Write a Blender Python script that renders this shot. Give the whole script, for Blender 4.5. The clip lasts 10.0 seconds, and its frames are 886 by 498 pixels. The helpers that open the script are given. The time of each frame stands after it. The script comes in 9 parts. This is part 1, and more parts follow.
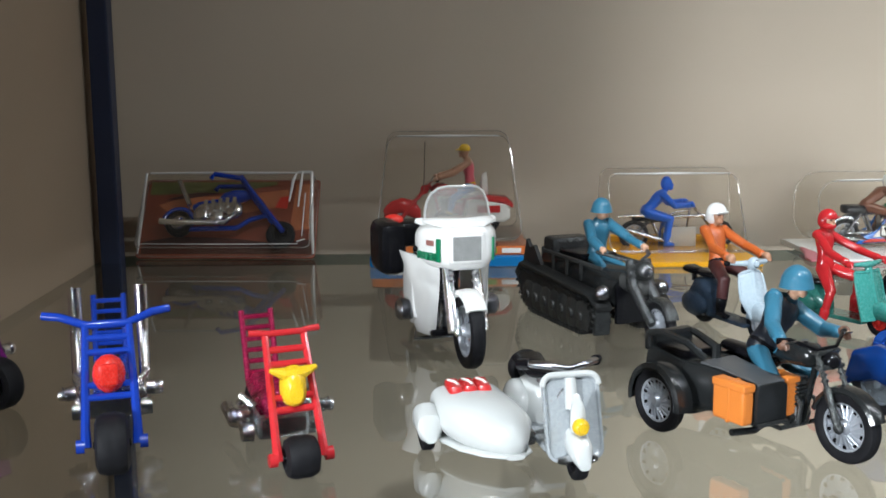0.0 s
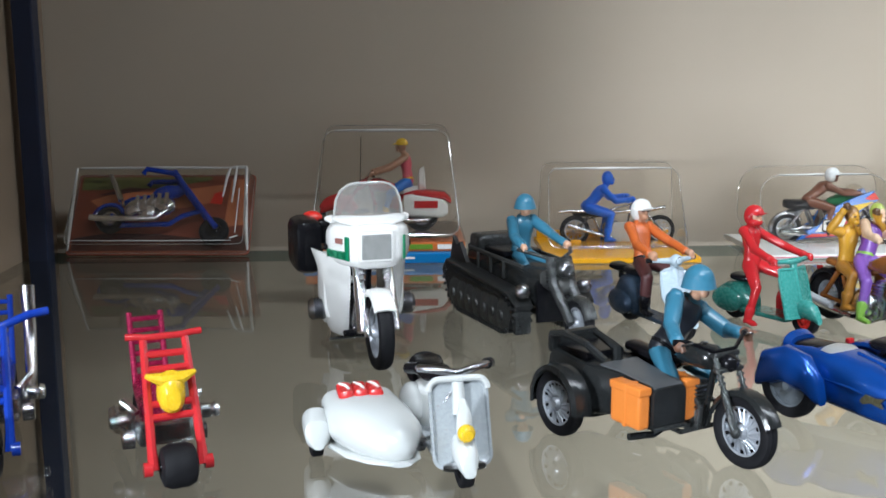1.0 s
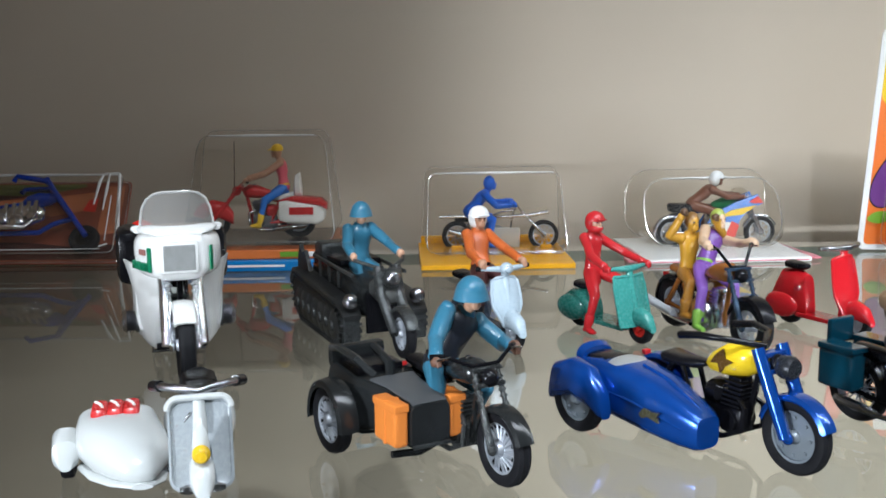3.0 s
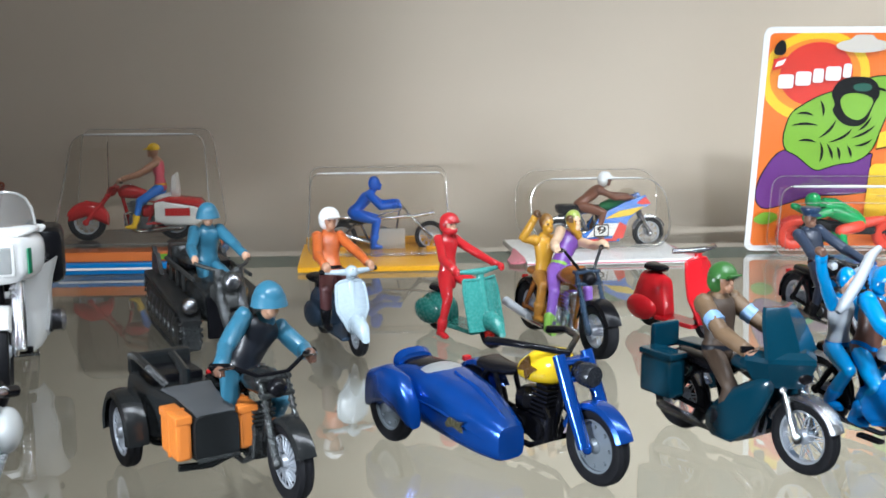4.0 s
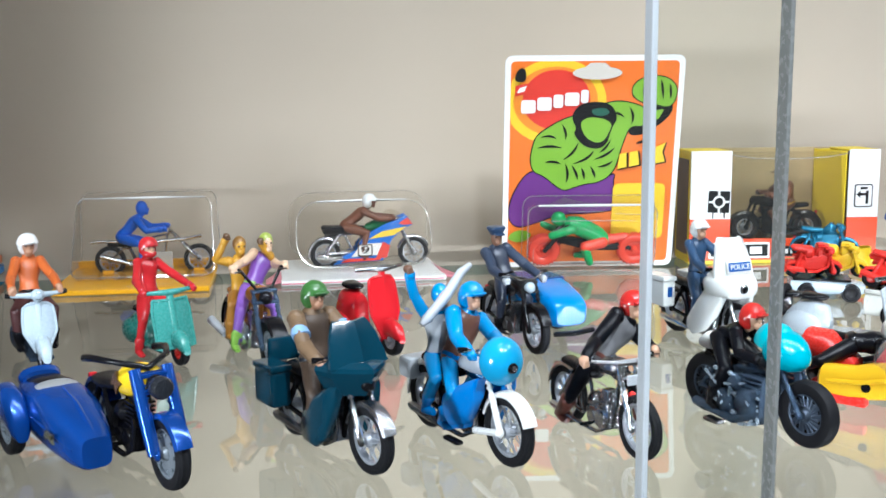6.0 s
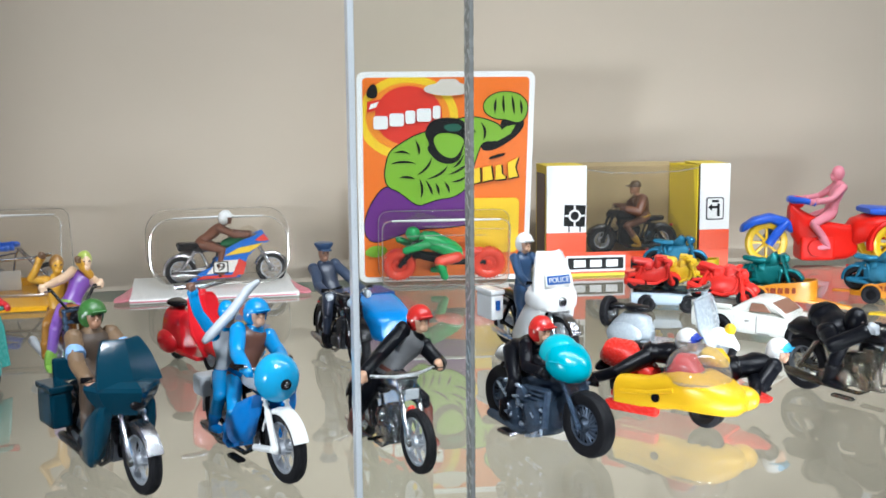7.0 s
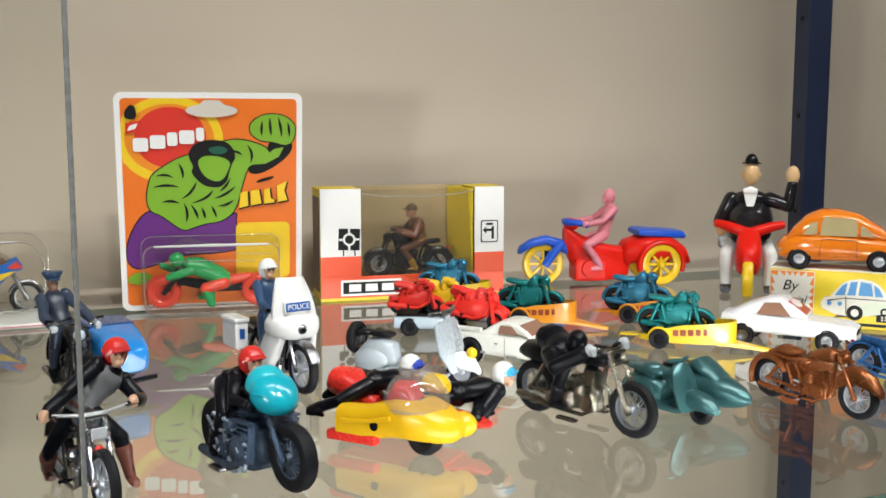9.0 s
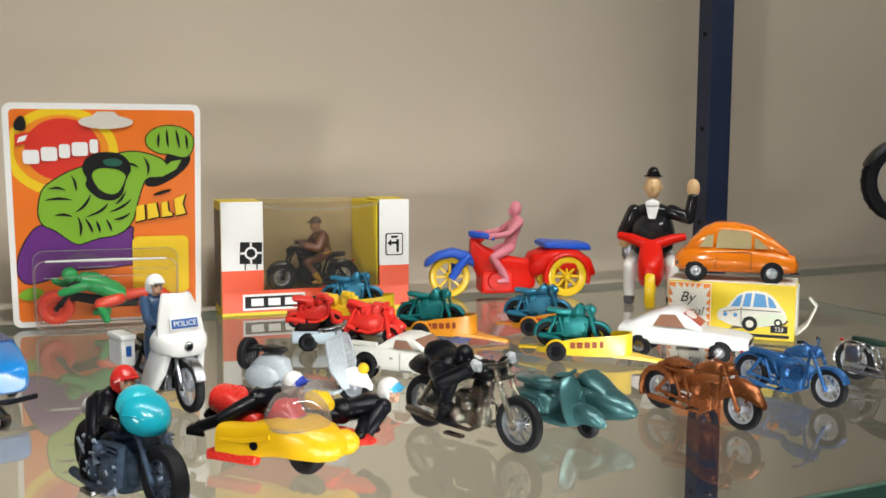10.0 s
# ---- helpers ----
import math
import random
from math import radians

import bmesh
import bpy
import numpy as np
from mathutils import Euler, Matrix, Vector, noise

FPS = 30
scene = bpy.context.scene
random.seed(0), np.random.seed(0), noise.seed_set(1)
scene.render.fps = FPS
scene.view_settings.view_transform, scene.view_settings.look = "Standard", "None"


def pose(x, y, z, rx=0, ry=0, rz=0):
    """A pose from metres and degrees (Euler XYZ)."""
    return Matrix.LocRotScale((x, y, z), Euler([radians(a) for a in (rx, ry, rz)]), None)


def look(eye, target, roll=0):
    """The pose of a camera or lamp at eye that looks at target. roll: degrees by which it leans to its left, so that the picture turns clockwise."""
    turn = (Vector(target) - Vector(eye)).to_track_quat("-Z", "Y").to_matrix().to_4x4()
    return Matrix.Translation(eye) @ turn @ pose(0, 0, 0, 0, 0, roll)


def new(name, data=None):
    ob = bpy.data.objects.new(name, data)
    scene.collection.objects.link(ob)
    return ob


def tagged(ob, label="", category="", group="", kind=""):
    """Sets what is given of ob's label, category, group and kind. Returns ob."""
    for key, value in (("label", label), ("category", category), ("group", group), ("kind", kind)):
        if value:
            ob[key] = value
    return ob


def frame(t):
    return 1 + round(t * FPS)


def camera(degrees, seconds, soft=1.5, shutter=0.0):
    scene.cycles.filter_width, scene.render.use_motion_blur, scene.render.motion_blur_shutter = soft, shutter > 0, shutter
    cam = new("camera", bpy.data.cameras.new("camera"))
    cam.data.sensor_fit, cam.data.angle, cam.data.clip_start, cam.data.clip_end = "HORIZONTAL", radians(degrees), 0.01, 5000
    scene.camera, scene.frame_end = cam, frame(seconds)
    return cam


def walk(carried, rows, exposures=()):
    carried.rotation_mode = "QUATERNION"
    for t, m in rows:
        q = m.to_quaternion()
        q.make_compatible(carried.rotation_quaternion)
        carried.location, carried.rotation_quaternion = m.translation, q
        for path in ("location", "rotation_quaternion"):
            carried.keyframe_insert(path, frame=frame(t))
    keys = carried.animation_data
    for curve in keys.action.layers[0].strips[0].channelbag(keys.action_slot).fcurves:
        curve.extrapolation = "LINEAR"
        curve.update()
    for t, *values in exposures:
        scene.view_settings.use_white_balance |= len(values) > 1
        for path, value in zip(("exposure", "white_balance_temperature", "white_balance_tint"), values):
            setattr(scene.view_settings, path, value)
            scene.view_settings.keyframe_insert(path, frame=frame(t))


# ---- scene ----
cam = camera(46.0, 10.0, 1.6)
PATH = [
    (0, (0.0299, -0.1525, 0.1188), (0.0414, 0.2418, 0.0523), -0.24),
    (0.5, (0.0414, -0.1495, 0.1194), (0.0564, 0.2444, 0.0515), -0.19),
    (1, (0.0585, -0.1428, 0.1191), (0.0772, 0.2507, 0.0498), -0.18),
    (1.5, (0.0744, -0.1378, 0.1189), (0.0935, 0.2558, 0.0503), -0.20),
    (2, (0.0909, -0.1312, 0.1187), (0.1120, 0.2622, 0.0499), -0.48),
    (3.5, (0.1506, -0.1381, 0.1208), (0.1804, 0.2548, 0.0520), -0.22),
    (4, (0.1773, -0.1284, 0.1192), (0.2166, 0.2636, 0.0502), -0.13),
    (4.5, (0.2020, -0.1348, 0.1206), (0.2478, 0.2568, 0.0530), -0.31),
    (5, (0.2260, -0.1496, 0.1219), (0.2756, 0.2417, 0.0552), -0.41),
    (5.5, (0.2539, -0.1593, 0.1237), (0.3103, 0.2314, 0.0594), -0.34),
    (7, (0.3339, -0.1806, 0.1240), (0.4238, 0.2050, 0.0674), -0.48),
    (7.5, (0.3525, -0.1767, 0.1247), (0.4576, 0.2056, 0.0718), -0.24),
    (8, (0.3639, -0.1806, 0.1239), (0.4819, 0.1981, 0.0720), -0.38),
    (8.5, (0.3753, -0.1846, 0.1231), (0.5097, 0.1888, 0.0729), -0.17),
    (9, (0.3829, -0.1856, 0.1246), (0.5300, 0.1832, 0.0758), 0.02),
    (9.5, (0.3918, -0.1870, 0.1240), (0.5531, 0.1760, 0.0773), 0.20),
    (10, (0.4008, -0.1890, 0.1257), (0.5727, 0.1694, 0.0811), 0.24),
]
EXPOSURES = [(0.0, -0.04, 5950, 9), (1.0, -0.04, 5750, 9), (2.0, -0.09, 5750, 9), (3.5, -0.04, 5750, 9), (4.5, 0.32, 5650, 9), (5.0, 0.33, 5650, 9), (5.5, 0.26, 5650, 8), (7.0, -0.08, 5800, 9), (7.5, -0.21, 5900, 9), (8.0, -0.26, 6050, 9), (9.0, -0.37, 6450, 10), (10.0, -0.44, 6600, 10)]
walk(cam, [(t, look(eye, target, roll)) for t, eye, target, roll in PATH], EXPOSURES)

# ---- light and surroundings ----
world = bpy.data.worlds.new("room_air")
scene.world = world
world.use_nodes = True
world.node_tree.nodes["Background"].inputs[0].default_value = (1.0, 0.97, 0.94, 1)
world.node_tree.nodes["Background"].inputs[1].default_value = 0.01


def area(name, eye, target, sx, sy, watts, colour=(1, 0.99, 0.985)):
    d = bpy.data.lights.new(name, "AREA")
    d.shape, d.size, d.size_y, d.energy, d.color = "RECTANGLE", sx, sy, watts, colour
    ob = new(name, d)
    ob.matrix_world = look(eye, target)
    return ob


area("cabinet_strip_lamp", (0.96, 0.07, 0.60), (0.96, 0.30, 0.0), 1.50, 0.03, 5.5)


def spot(name, eye, target, degrees, watts, size=0.03, colour=(1, 0.99, 0.985)):
    d = bpy.data.lights.new(name, "SPOT")
    d.energy, d.color, d.spot_size, d.spot_blend, d.shadow_soft_size = watts, colour, radians(degrees), 0.9, size
    ob = new(name, d)
    ob.matrix_world = look(eye, target)
    return ob


spot("ceiling_spot_lamp", (0.45, -0.75, 1.25), (0.56, 0.24, 0.0), 38, 46)
spot("ceiling_spot_lamp", (0.95, -0.75, 1.25), (0.70, 0.20, 0.0), 40, 44)
spot("cabinet_spot_lamp", (0.06, -0.42, 0.80), (0.07, 0.22, 0.01), 30, 33, 0.012)
spot("cabinet_spot_lamp", (0.40, -0.42, 0.80), (0.38, 0.18, 0.0), 32, 13, 0.012)
spot("cabinet_spot_lamp", (0.74, -0.42, 0.80), (0.66, 0.18, 0.0), 32, 6, 0.012)
area("lower_shelf_lamp", (0.64, 0.09, -0.03), (0.64, 0.34, -0.32), 0.34, 0.02, 2.6)
spot("aisle_spot_lamp", (-0.50, -0.42, 0.09), (0.58, 0.54, 0.12), 46, 36, 0.06)

# ---- materials ----
MATS = {}


def nodes_of(name):
    m = bpy.data.materials.new(name)
    m.use_nodes = True
    t = m.node_tree
    return m, t, t.nodes["Principled BSDF"]


def wear(t, b, colour, rough, amount, size, bump, chip=None):
    """Two scales of variation: broad tone and fine grain, with relief."""
    tc = t.nodes.new("ShaderNodeTexCoord")
    n1, n2 = t.nodes.new("ShaderNodeTexNoise"), t.nodes.new("ShaderNodeTexNoise")
    n1.inputs["Scale"].default_value, n2.inputs["Scale"].default_value = size, size * 9
    n1.inputs["Detail"].default_value = n2.inputs["Detail"].default_value = 4
    for n in (n1, n2):
        t.links.new(tc.outputs["Object"], n.inputs["Vector"])
    mix = t.nodes.new("ShaderNodeMix")
    mix.data_type = "RGBA"
    lo = tuple(max(0, c * (1 - amount)) for c in colour)
    hi = tuple(min(1, c * (1 + amount * 0.6) + amount * 0.02) for c in colour)
    mix.inputs["A"].default_value, mix.inputs["B"].default_value = (*lo, 1), (*hi, 1)
    t.links.new(n1.outputs["Fac"], mix.inputs["Factor"])
    out = mix.outputs["Result"]
    if chip:
        ramp = t.nodes.new("ShaderNodeValToRGB")
        ramp.color_ramp.elements[0].position, ramp.color_ramp.elements[1].position = 0.66, 0.69
        t.links.new(n2.outputs["Fac"], ramp.inputs["Fac"])
        m2 = t.nodes.new("ShaderNodeMix")
        m2.data_type = "RGBA"
        m2.inputs["B"].default_value = (*chip, 1)
        t.links.new(ramp.outputs["Color"], m2.inputs["Factor"])
        t.links.new(out, m2.inputs["A"])
        out = m2.outputs["Result"]
    t.links.new(out, b.inputs["Base Color"])
    mr = t.nodes.new("ShaderNodeMapRange")
    mr.inputs["To Min"].default_value, mr.inputs["To Max"].default_value = max(0.02, rough - 0.07), min(1, rough + 0.1)
    t.links.new(n2.outputs["Fac"], mr.inputs["Value"])
    t.links.new(mr.outputs["Result"], b.inputs["Roughness"])
    if bump:
        bp = t.nodes.new("ShaderNodeBump")
        bp.inputs["Strength"].default_value, bp.inputs["Distance"].default_value = bump, 0.0004
        t.links.new(n2.outputs["Fac"], bp.inputs["Height"])
        t.links.new(bp.outputs["Normal"], b.inputs["Normal"])


def mat(name, colour, rough=0.35, metal=0.0, amount=0.12, size=60, bump=0.12, chip=None, coat=0.0):
    if name not in MATS:
        m, t, b = nodes_of(name)
        b.inputs["Metallic"].default_value = metal
        b.inputs["Coat Weight"].default_value = coat
        wear(t, b, colour, rough, amount, size, bump, chip)
        MATS[name] = m
    return MATS[name]


def clear(name, tint=(1, 1, 1), base=0.04, rough=0.02, top=0.9, haze=0.0):
    """A thin clear sheet: gloss grows towards grazing, the rest passes straight through."""
    if name in MATS:
        return MATS[name]
    m, t, b = nodes_of(name)
    t.nodes.remove(b)
    tr, gl, mx = (t.nodes.new("ShaderNodeBsdf" + s) for s in ("Transparent", "Glossy", "Diffuse"))
    tr.inputs["Color"].default_value = (*tint, 1)
    gl.inputs["Roughness"].default_value = rough
    lw = t.nodes.new("ShaderNodeLayerWeight")
    lw.inputs["Blend"].default_value = 0.5
    p = t.nodes.new("ShaderNodeMath")
    p.operation = "POWER"
    p.inputs[1].default_value = 5.0
    t.links.new(lw.outputs["Facing"], p.inputs[0])
    r = t.nodes.new("ShaderNodeMapRange")
    r.inputs["To Min"].default_value, r.inputs["To Max"].default_value = base, top
    t.links.new(p.outputs[0], r.inputs["Value"])
    ms = t.nodes.new("ShaderNodeMixShader")
    t.links.new(r.outputs["Result"], ms.inputs[0])
    t.links.new(tr.outputs[0], ms.inputs[1])
    t.links.new(gl.outputs[0], ms.inputs[2])
    last = ms
    if haze:
        mx.inputs["Color"].default_value = (0.8, 0.8, 0.78, 1)
        last = t.nodes.new("ShaderNodeMixShader")
        last.inputs[0].default_value = haze
        t.links.new(ms.outputs[0], last.inputs[1])
        t.links.new(mx.outputs[0], last.inputs[2])
    else:
        t.nodes.remove(mx)
    t.links.new(last.outputs[0], t.nodes["Material Output"].inputs[0])
    MATS[name] = m
    return m


def paint(name, c, rough=0.22, chip=None):
    return mat("paint_" + name, c, rough * 0.85, 0, 0.08, 90, 0.03, chip, 0.35)


def plastic(name, c, rough=0.35):
    return mat("plastic_" + name, c, rough * 0.72, 0, 0.14, 120, 0.16)


CHROME = mat("chrome", (0.80, 0.81, 0.83), 0.12, 1.0, 0.2, 300, 0.35)
STEEL = mat("steel", (0.44, 0.44, 0.46), 0.22, 1.0, 0.3, 300, 0.35)
CAST = mat("cast_metal", (0.20, 0.21, 0.23), 0.36, 0.95, 0.35, 350, 0.6)
SILVER_RIM = mat("silver_rim", (0.52, 0.55, 0.60), 0.34, 0.55, 0.3, 200, 0.3)
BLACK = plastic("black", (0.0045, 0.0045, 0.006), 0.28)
RUBBER = mat("tyre_rubber", (0.006, 0.006, 0.008), 0.55, 0, 0.3, 300, 0.5)
BLACK.node_tree.nodes["Principled BSDF"].inputs["Specular IOR Level"].default_value = 0.25
RUBBER.node_tree.nodes["Principled BSDF"].inputs["Specular IOR Level"].default_value = 0.2
WHITE = paint("white", (0.80, 0.80, 0.76), 0.25, (0.45, 0.45, 0.44))
CLEAN_WHITE = plastic("white", (0.82, 0.82, 0.79))
SKIN = plastic("flesh", (0.62, 0.36, 0.23), 0.5)
BLISTER = clear("blister_plastic", (0.945, 0.93, 0.90), 0.05, 0.04, 0.8, 0.015)
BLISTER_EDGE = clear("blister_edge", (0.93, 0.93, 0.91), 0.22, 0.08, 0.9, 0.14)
# White haze that paints the lamps' glints on the blister plastic.
BLISTER_GLINT = clear("blister_glint", (0.92, 0.92, 0.90), 0.40, 0.15, 0.9, 0.75)
PANE = clear("door_glass", (0.975, 0.985, 0.975), 0.015, 0.005, 0.9)
SHELF_GLASS = clear("shelf_glass", (0.88, 0.90, 0.86), 0.24, 0.010, 0.95, 0.006)

# ---- mesh tools (millimetres) ----
MM = 0.001


class Geo:
    def __init__(self):
        self.v, self.f, self.m, self.slot, self.even = [], [], [], 0, []

    def add(self, verts, faces):
        n = len(self.v)
        self.v += [tuple(p) for p in verts]
        self.f += [tuple(i + n for i in f) for f in faces]
        self.m += [self.slot] * len(faces)
        return self

    def rings(self, rings, cap=True):
        n = len(rings[0])
        verts = [p for r in rings for p in r]
        faces = [(k * n + i, k * n + (i + 1) % n, (k + 1) * n + (i + 1) % n, (k + 1) * n + i) for k in range(len(rings) - 1) for i in range(n)]
        if cap:
            faces += [tuple(range(n))[::-1], tuple(range((len(rings) - 1) * n, len(rings) * n))]
        return self.add(verts, faces)

    def tube(self, pts, r, n=8, cap=True):
        pts = [Vector(p) for p in pts]
        rs = r if isinstance(r, (list, tuple)) else [r] * len(pts)
        up, rings = None, []
        for i, p in enumerate(pts):
            d = (pts[min(i + 1, len(pts) - 1)] - pts[max(i - 1, 0)]).normalized()
            if up is None:
                up = d.orthogonal().normalized()
            up = (up - d * up.dot(d)).normalized()
            side = d.cross(up)
            rings.append([p + rs[i] * (math.cos(a) * up + math.sin(a) * side) for a in (2 * math.pi * k / n for k in range(n))])
        return self.rings(rings, cap)

    def limb(self, a, b, ra, rb, n=10):
        """A tapered limb with round ends."""
        a, b = Vector(a), Vector(b)
        d = (b - a).normalized()
        pts = [a - d * ra * 0.9, a - d * ra * 0.5, a, a.lerp(b, 0.5), b, b + d * rb * 0.5, b + d * rb * 0.9]
        return self.tube(pts, [ra * 0.35, ra * 0.85, ra, (ra + rb) / 2, rb, rb * 0.85, rb * 0.35], n)

    def hull(self, secs, n=20):
        """Cross-sections along x: (x, z middle, half height, half width[, squareness[, y middle]])."""
        rings = []
        for s in secs:
            x, z, hh, hw = s[:4]
            e = 2 / (s[4] if len(s) > 4 else 2.4)
            y = s[5] if len(s) > 5 else 0
            ring = []
            for k in range(n):
                a = 2 * math.pi * (k + 0.5) / n
                c, q = math.cos(a), math.sin(a)
                ring.append((x, y + hw * math.copysign(abs(c) ** e, c), z + hh * math.copysign(abs(q) ** e, q)))
            rings.append(ring)
        return self.rings(rings)

    def ellip(self, c, r, top=0.0, low=math.pi, n=14, rows=8, turn=None):
        rings = []
        m = turn.to_3x3() if turn else Matrix.Identity(3)
        for k in range(rows + 1):
            th = max(0.05, min(math.pi - 0.05, top + (low - top) * k / rows))
            rings.append([Vector(c) + m @ Vector((r[0] * math.sin(th) * math.cos(a), r[1] * math.sin(th) * math.sin(a), r[2] * math.cos(th))) for a in (2 * math.pi * i / n for i in range(n))])
        return self.rings(rings)

    def box(self, c, s, bevel=0.6, turn=None):
        bm = bmesh.new()
        bmesh.ops.create_cube(bm, size=1)
        for v in bm.verts:
            v.co = Vector((v.co.x * s[0], v.co.y * s[1], v.co.z * s[2]))
        b = min(bevel, min(s) * 0.45)
        if b > 0:
            bmesh.ops.bevel(bm, geom=bm.edges[:], offset=b, segments=2, affect="EDGES", profile=0.5)
        m = turn.to_3x3() if turn else Matrix.Identity(3)
        bm.verts.index_update()
        bm.normal_update()
        self.even += [len(self.f) + i for i, f in enumerate(bm.faces) if max(abs(q) for q in f.normal) > 0.999]
        self.add([Vector(c) + m @ v.co for v in bm.verts], [[v.index for v in f.verts] for f in bm.faces])
        bm.free()
        return self

    def lathe(self, prof, c, n=28, axis="y", closed=True):
        """A profile of (radius, along) turned about an axis through c."""
        rings = []
        for i in range(n):
            a = 2 * math.pi * i / n
            ring = []
            for r, h in prof:
                p = {"y": (r * math.cos(a), h, r * math.sin(a)), "z": (r * math.cos(a), r * math.sin(a), h), "x": (h, r * math.cos(a), r * math.sin(a))}[axis]
                ring.append((c[0] + p[0], c[1] + p[1], c[2] + p[2]))
            rings.append(ring)
        m = len(prof)
        verts = [p for r in rings for p in r]
        faces = [(i * m + k, i * m + (k + 1) % m, ((i + 1) % n) * m + (k + 1) % m, ((i + 1) % n) * m + k) for i in range(n) for k in range(m if closed else m - 1)]
        return self.add(verts, faces)

    def plate(self, outline, y0, y1, bow=0.0):
        """An outline in x and z with thickness along y."""
        n = len(outline)
        verts = [(x, y0, z) for x, z in outline] + [(x, y1, z) for x, z in outline]
        faces = [tuple(range(n)), tuple(range(n, 2 * n))[::-1]] + [(i, i + n, (i + 1) % n + n, (i + 1) % n) for i in range(n)]
        return self.add(verts, faces)

    def flat(self, outline, z0, z1):
        """An outline in x and y with thickness along z."""
        n = len(outline)
        verts = [(x, y, z0) for x, y in outline] + [(x, y, z1) for x, y in outline]
        faces = [tuple(range(n))[::-1], tuple(range(n, 2 * n))] + [(i, (i + 1) % n, (i + 1) % n + n, i + n) for i in range(n)]
        return self.add(verts, faces)

    def guard(self, c, r, w, a0, a1, thick=0.6, n=12, y=0.0):
        """A mudguard: a curved strip round a wheel at c, from angle a0 to a1 (degrees from forward, upwards)."""
        prof = [(-1.0, -0.26), (-0.8, -0.06), (0, 0), (0.8, -0.06), (1.0, -0.26)]
        rings = []
        for k in range(n + 1):
            a = radians(a0 + (a1 - a0) * k / n)
            ring = []
            for inset in (0, thick):
                for u, q in (prof if inset == 0 else prof[::-1]):
                    rr = r + q * w - inset
                    ring.append((c[0] + rr * math.cos(a), y + u * (w / 2 - inset * 0.5), c[2] + rr * math.sin(a)))
            rings.append(ring)
        return self.rings(rings)

    def mesh(self, name, mats, smooth=True, angle=40):
        me = bpy.data.meshes.new(name)
        me.from_pydata([(x * MM, y * MM, z * MM) for x, y, z in self.v], [], self.f)
        for m in mats if isinstance(mats, (list, tuple)) else [mats]:
            me.materials.append(m)
        me.polygons.foreach_set("material_index", self.m)
        bm = bmesh.new()
        bm.from_mesh(me)
        bmesh.ops.recalc_face_normals(bm, faces=bm.faces)
        bm.to_mesh(me)
        bm.free()
        if smooth:
            me.set_sharp_from_angle(angle=radians(angle))
            even = set(self.even)
            me.polygons.foreach_set("use_smooth", [i not in even for i in range(len(me.polygons))])
        return me


def thing(name, m, label, category, group="", kind=""):
    ob = new(name)
    ob.empty_display_size = 0.01
    ob.matrix_basis = m
    return tagged(ob, label, category, group, kind)


def part(name, geo, material, parent, label="", smooth=True, angle=40):
    me = geo if isinstance(geo, bpy.types.Mesh) else geo.mesh(name, material, smooth, angle)
    ob = new(name, me)
    ob.parent = parent
    return tagged(ob, label)


def solid(name, geo, material, m, label, category, group="", kind="", smooth=True, angle=40):
    ob = new(name, geo.mesh(name, material, smooth, angle))
    ob.matrix_basis = m
    return tagged(ob, label, category, group, kind)


def lettering(text, size, material, parent, m, name="lettering", depth=0.15, shear=0.0, width=None):
    """Raised lettering in millimetres; it reads along local x, up along local y."""
    cu = bpy.data.curves.new(name, "FONT")
    cu.body, cu.size, cu.extrude, cu.align_x, cu.align_y, cu.shear = text, size * MM, depth * MM, "CENTER", "CENTER", shear
    cu.resolution_u = 3
    tmp = new(name, cu)
    bpy.context.view_layer.update()
    me = bpy.data.meshes.new_from_object(tmp.evaluated_get(bpy.context.evaluated_depsgraph_get()))
    bpy.data.objects.remove(tmp)
    if width:
        xs = [v.co.x for v in me.vertices]
        k = width * MM / (max(xs) - min(xs))
        for v in me.vertices:
            v.co.x *= k
    me.materials.clear()
    me.materials.append(material)
    ob = new(name, me)
    ob.parent = parent
    ob.matrix_basis = m
    return ob


def mm(x, y, z, rx=0, ry=0, rz=0):
    return pose(x * MM, y * MM, z * MM, rx, ry, rz)


def between(front, rear):
    """The pose of a vehicle from where its front and rear wheels touch, and its wheelbase in millimetres."""
    f, r = Vector((*front, 0)), Vector((*rear, 0))
    d = f - r
    return Matrix.Translation((f + r) / 2) @ Matrix.Rotation(math.atan2(d.y, d.x), 4, "Z"), d.length / MM


def heading(front, wheelbase, degrees):
    """The same from the front contact, the wheelbase and the heading."""
    a = radians(degrees)
    return between(front, (front[0] - wheelbase * MM * math.cos(a), front[1] - wheelbase * MM * math.sin(a)))

# ---- the cabinet ----
WALL = mat("wall_board", (0.505, 0.430, 0.335), 0.75, 0, 0.10, 6, 0.25)
NAVY = mat("navy_steel", (0.013, 0.022, 0.055), 0.38, 0.0, 0.3, 40, 0.2)
FOOT_GREEN = mat("glass_edge_green", (0.05, 0.12, 0.09), 0.2, 0, 0.3, 60, 0.1)
# Pale colour paints the gleam that the glass edge shows edge-on.
GLEAM_EDGE = mat("glass_edge_gleam", (0.66, 0.70, 0.73), 0.18, 0, 0.2, 60, 0.1)
SMOKE_EDGE = mat("glass_edge_smoke", (0.24, 0.25, 0.235), 0.25, 0, 0.05, 60, 0.03)
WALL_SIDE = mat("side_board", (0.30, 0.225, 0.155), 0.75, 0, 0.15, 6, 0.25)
# Near-black board: the dimness below the glass is put into its colour.
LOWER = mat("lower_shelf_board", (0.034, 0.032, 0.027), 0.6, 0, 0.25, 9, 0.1)
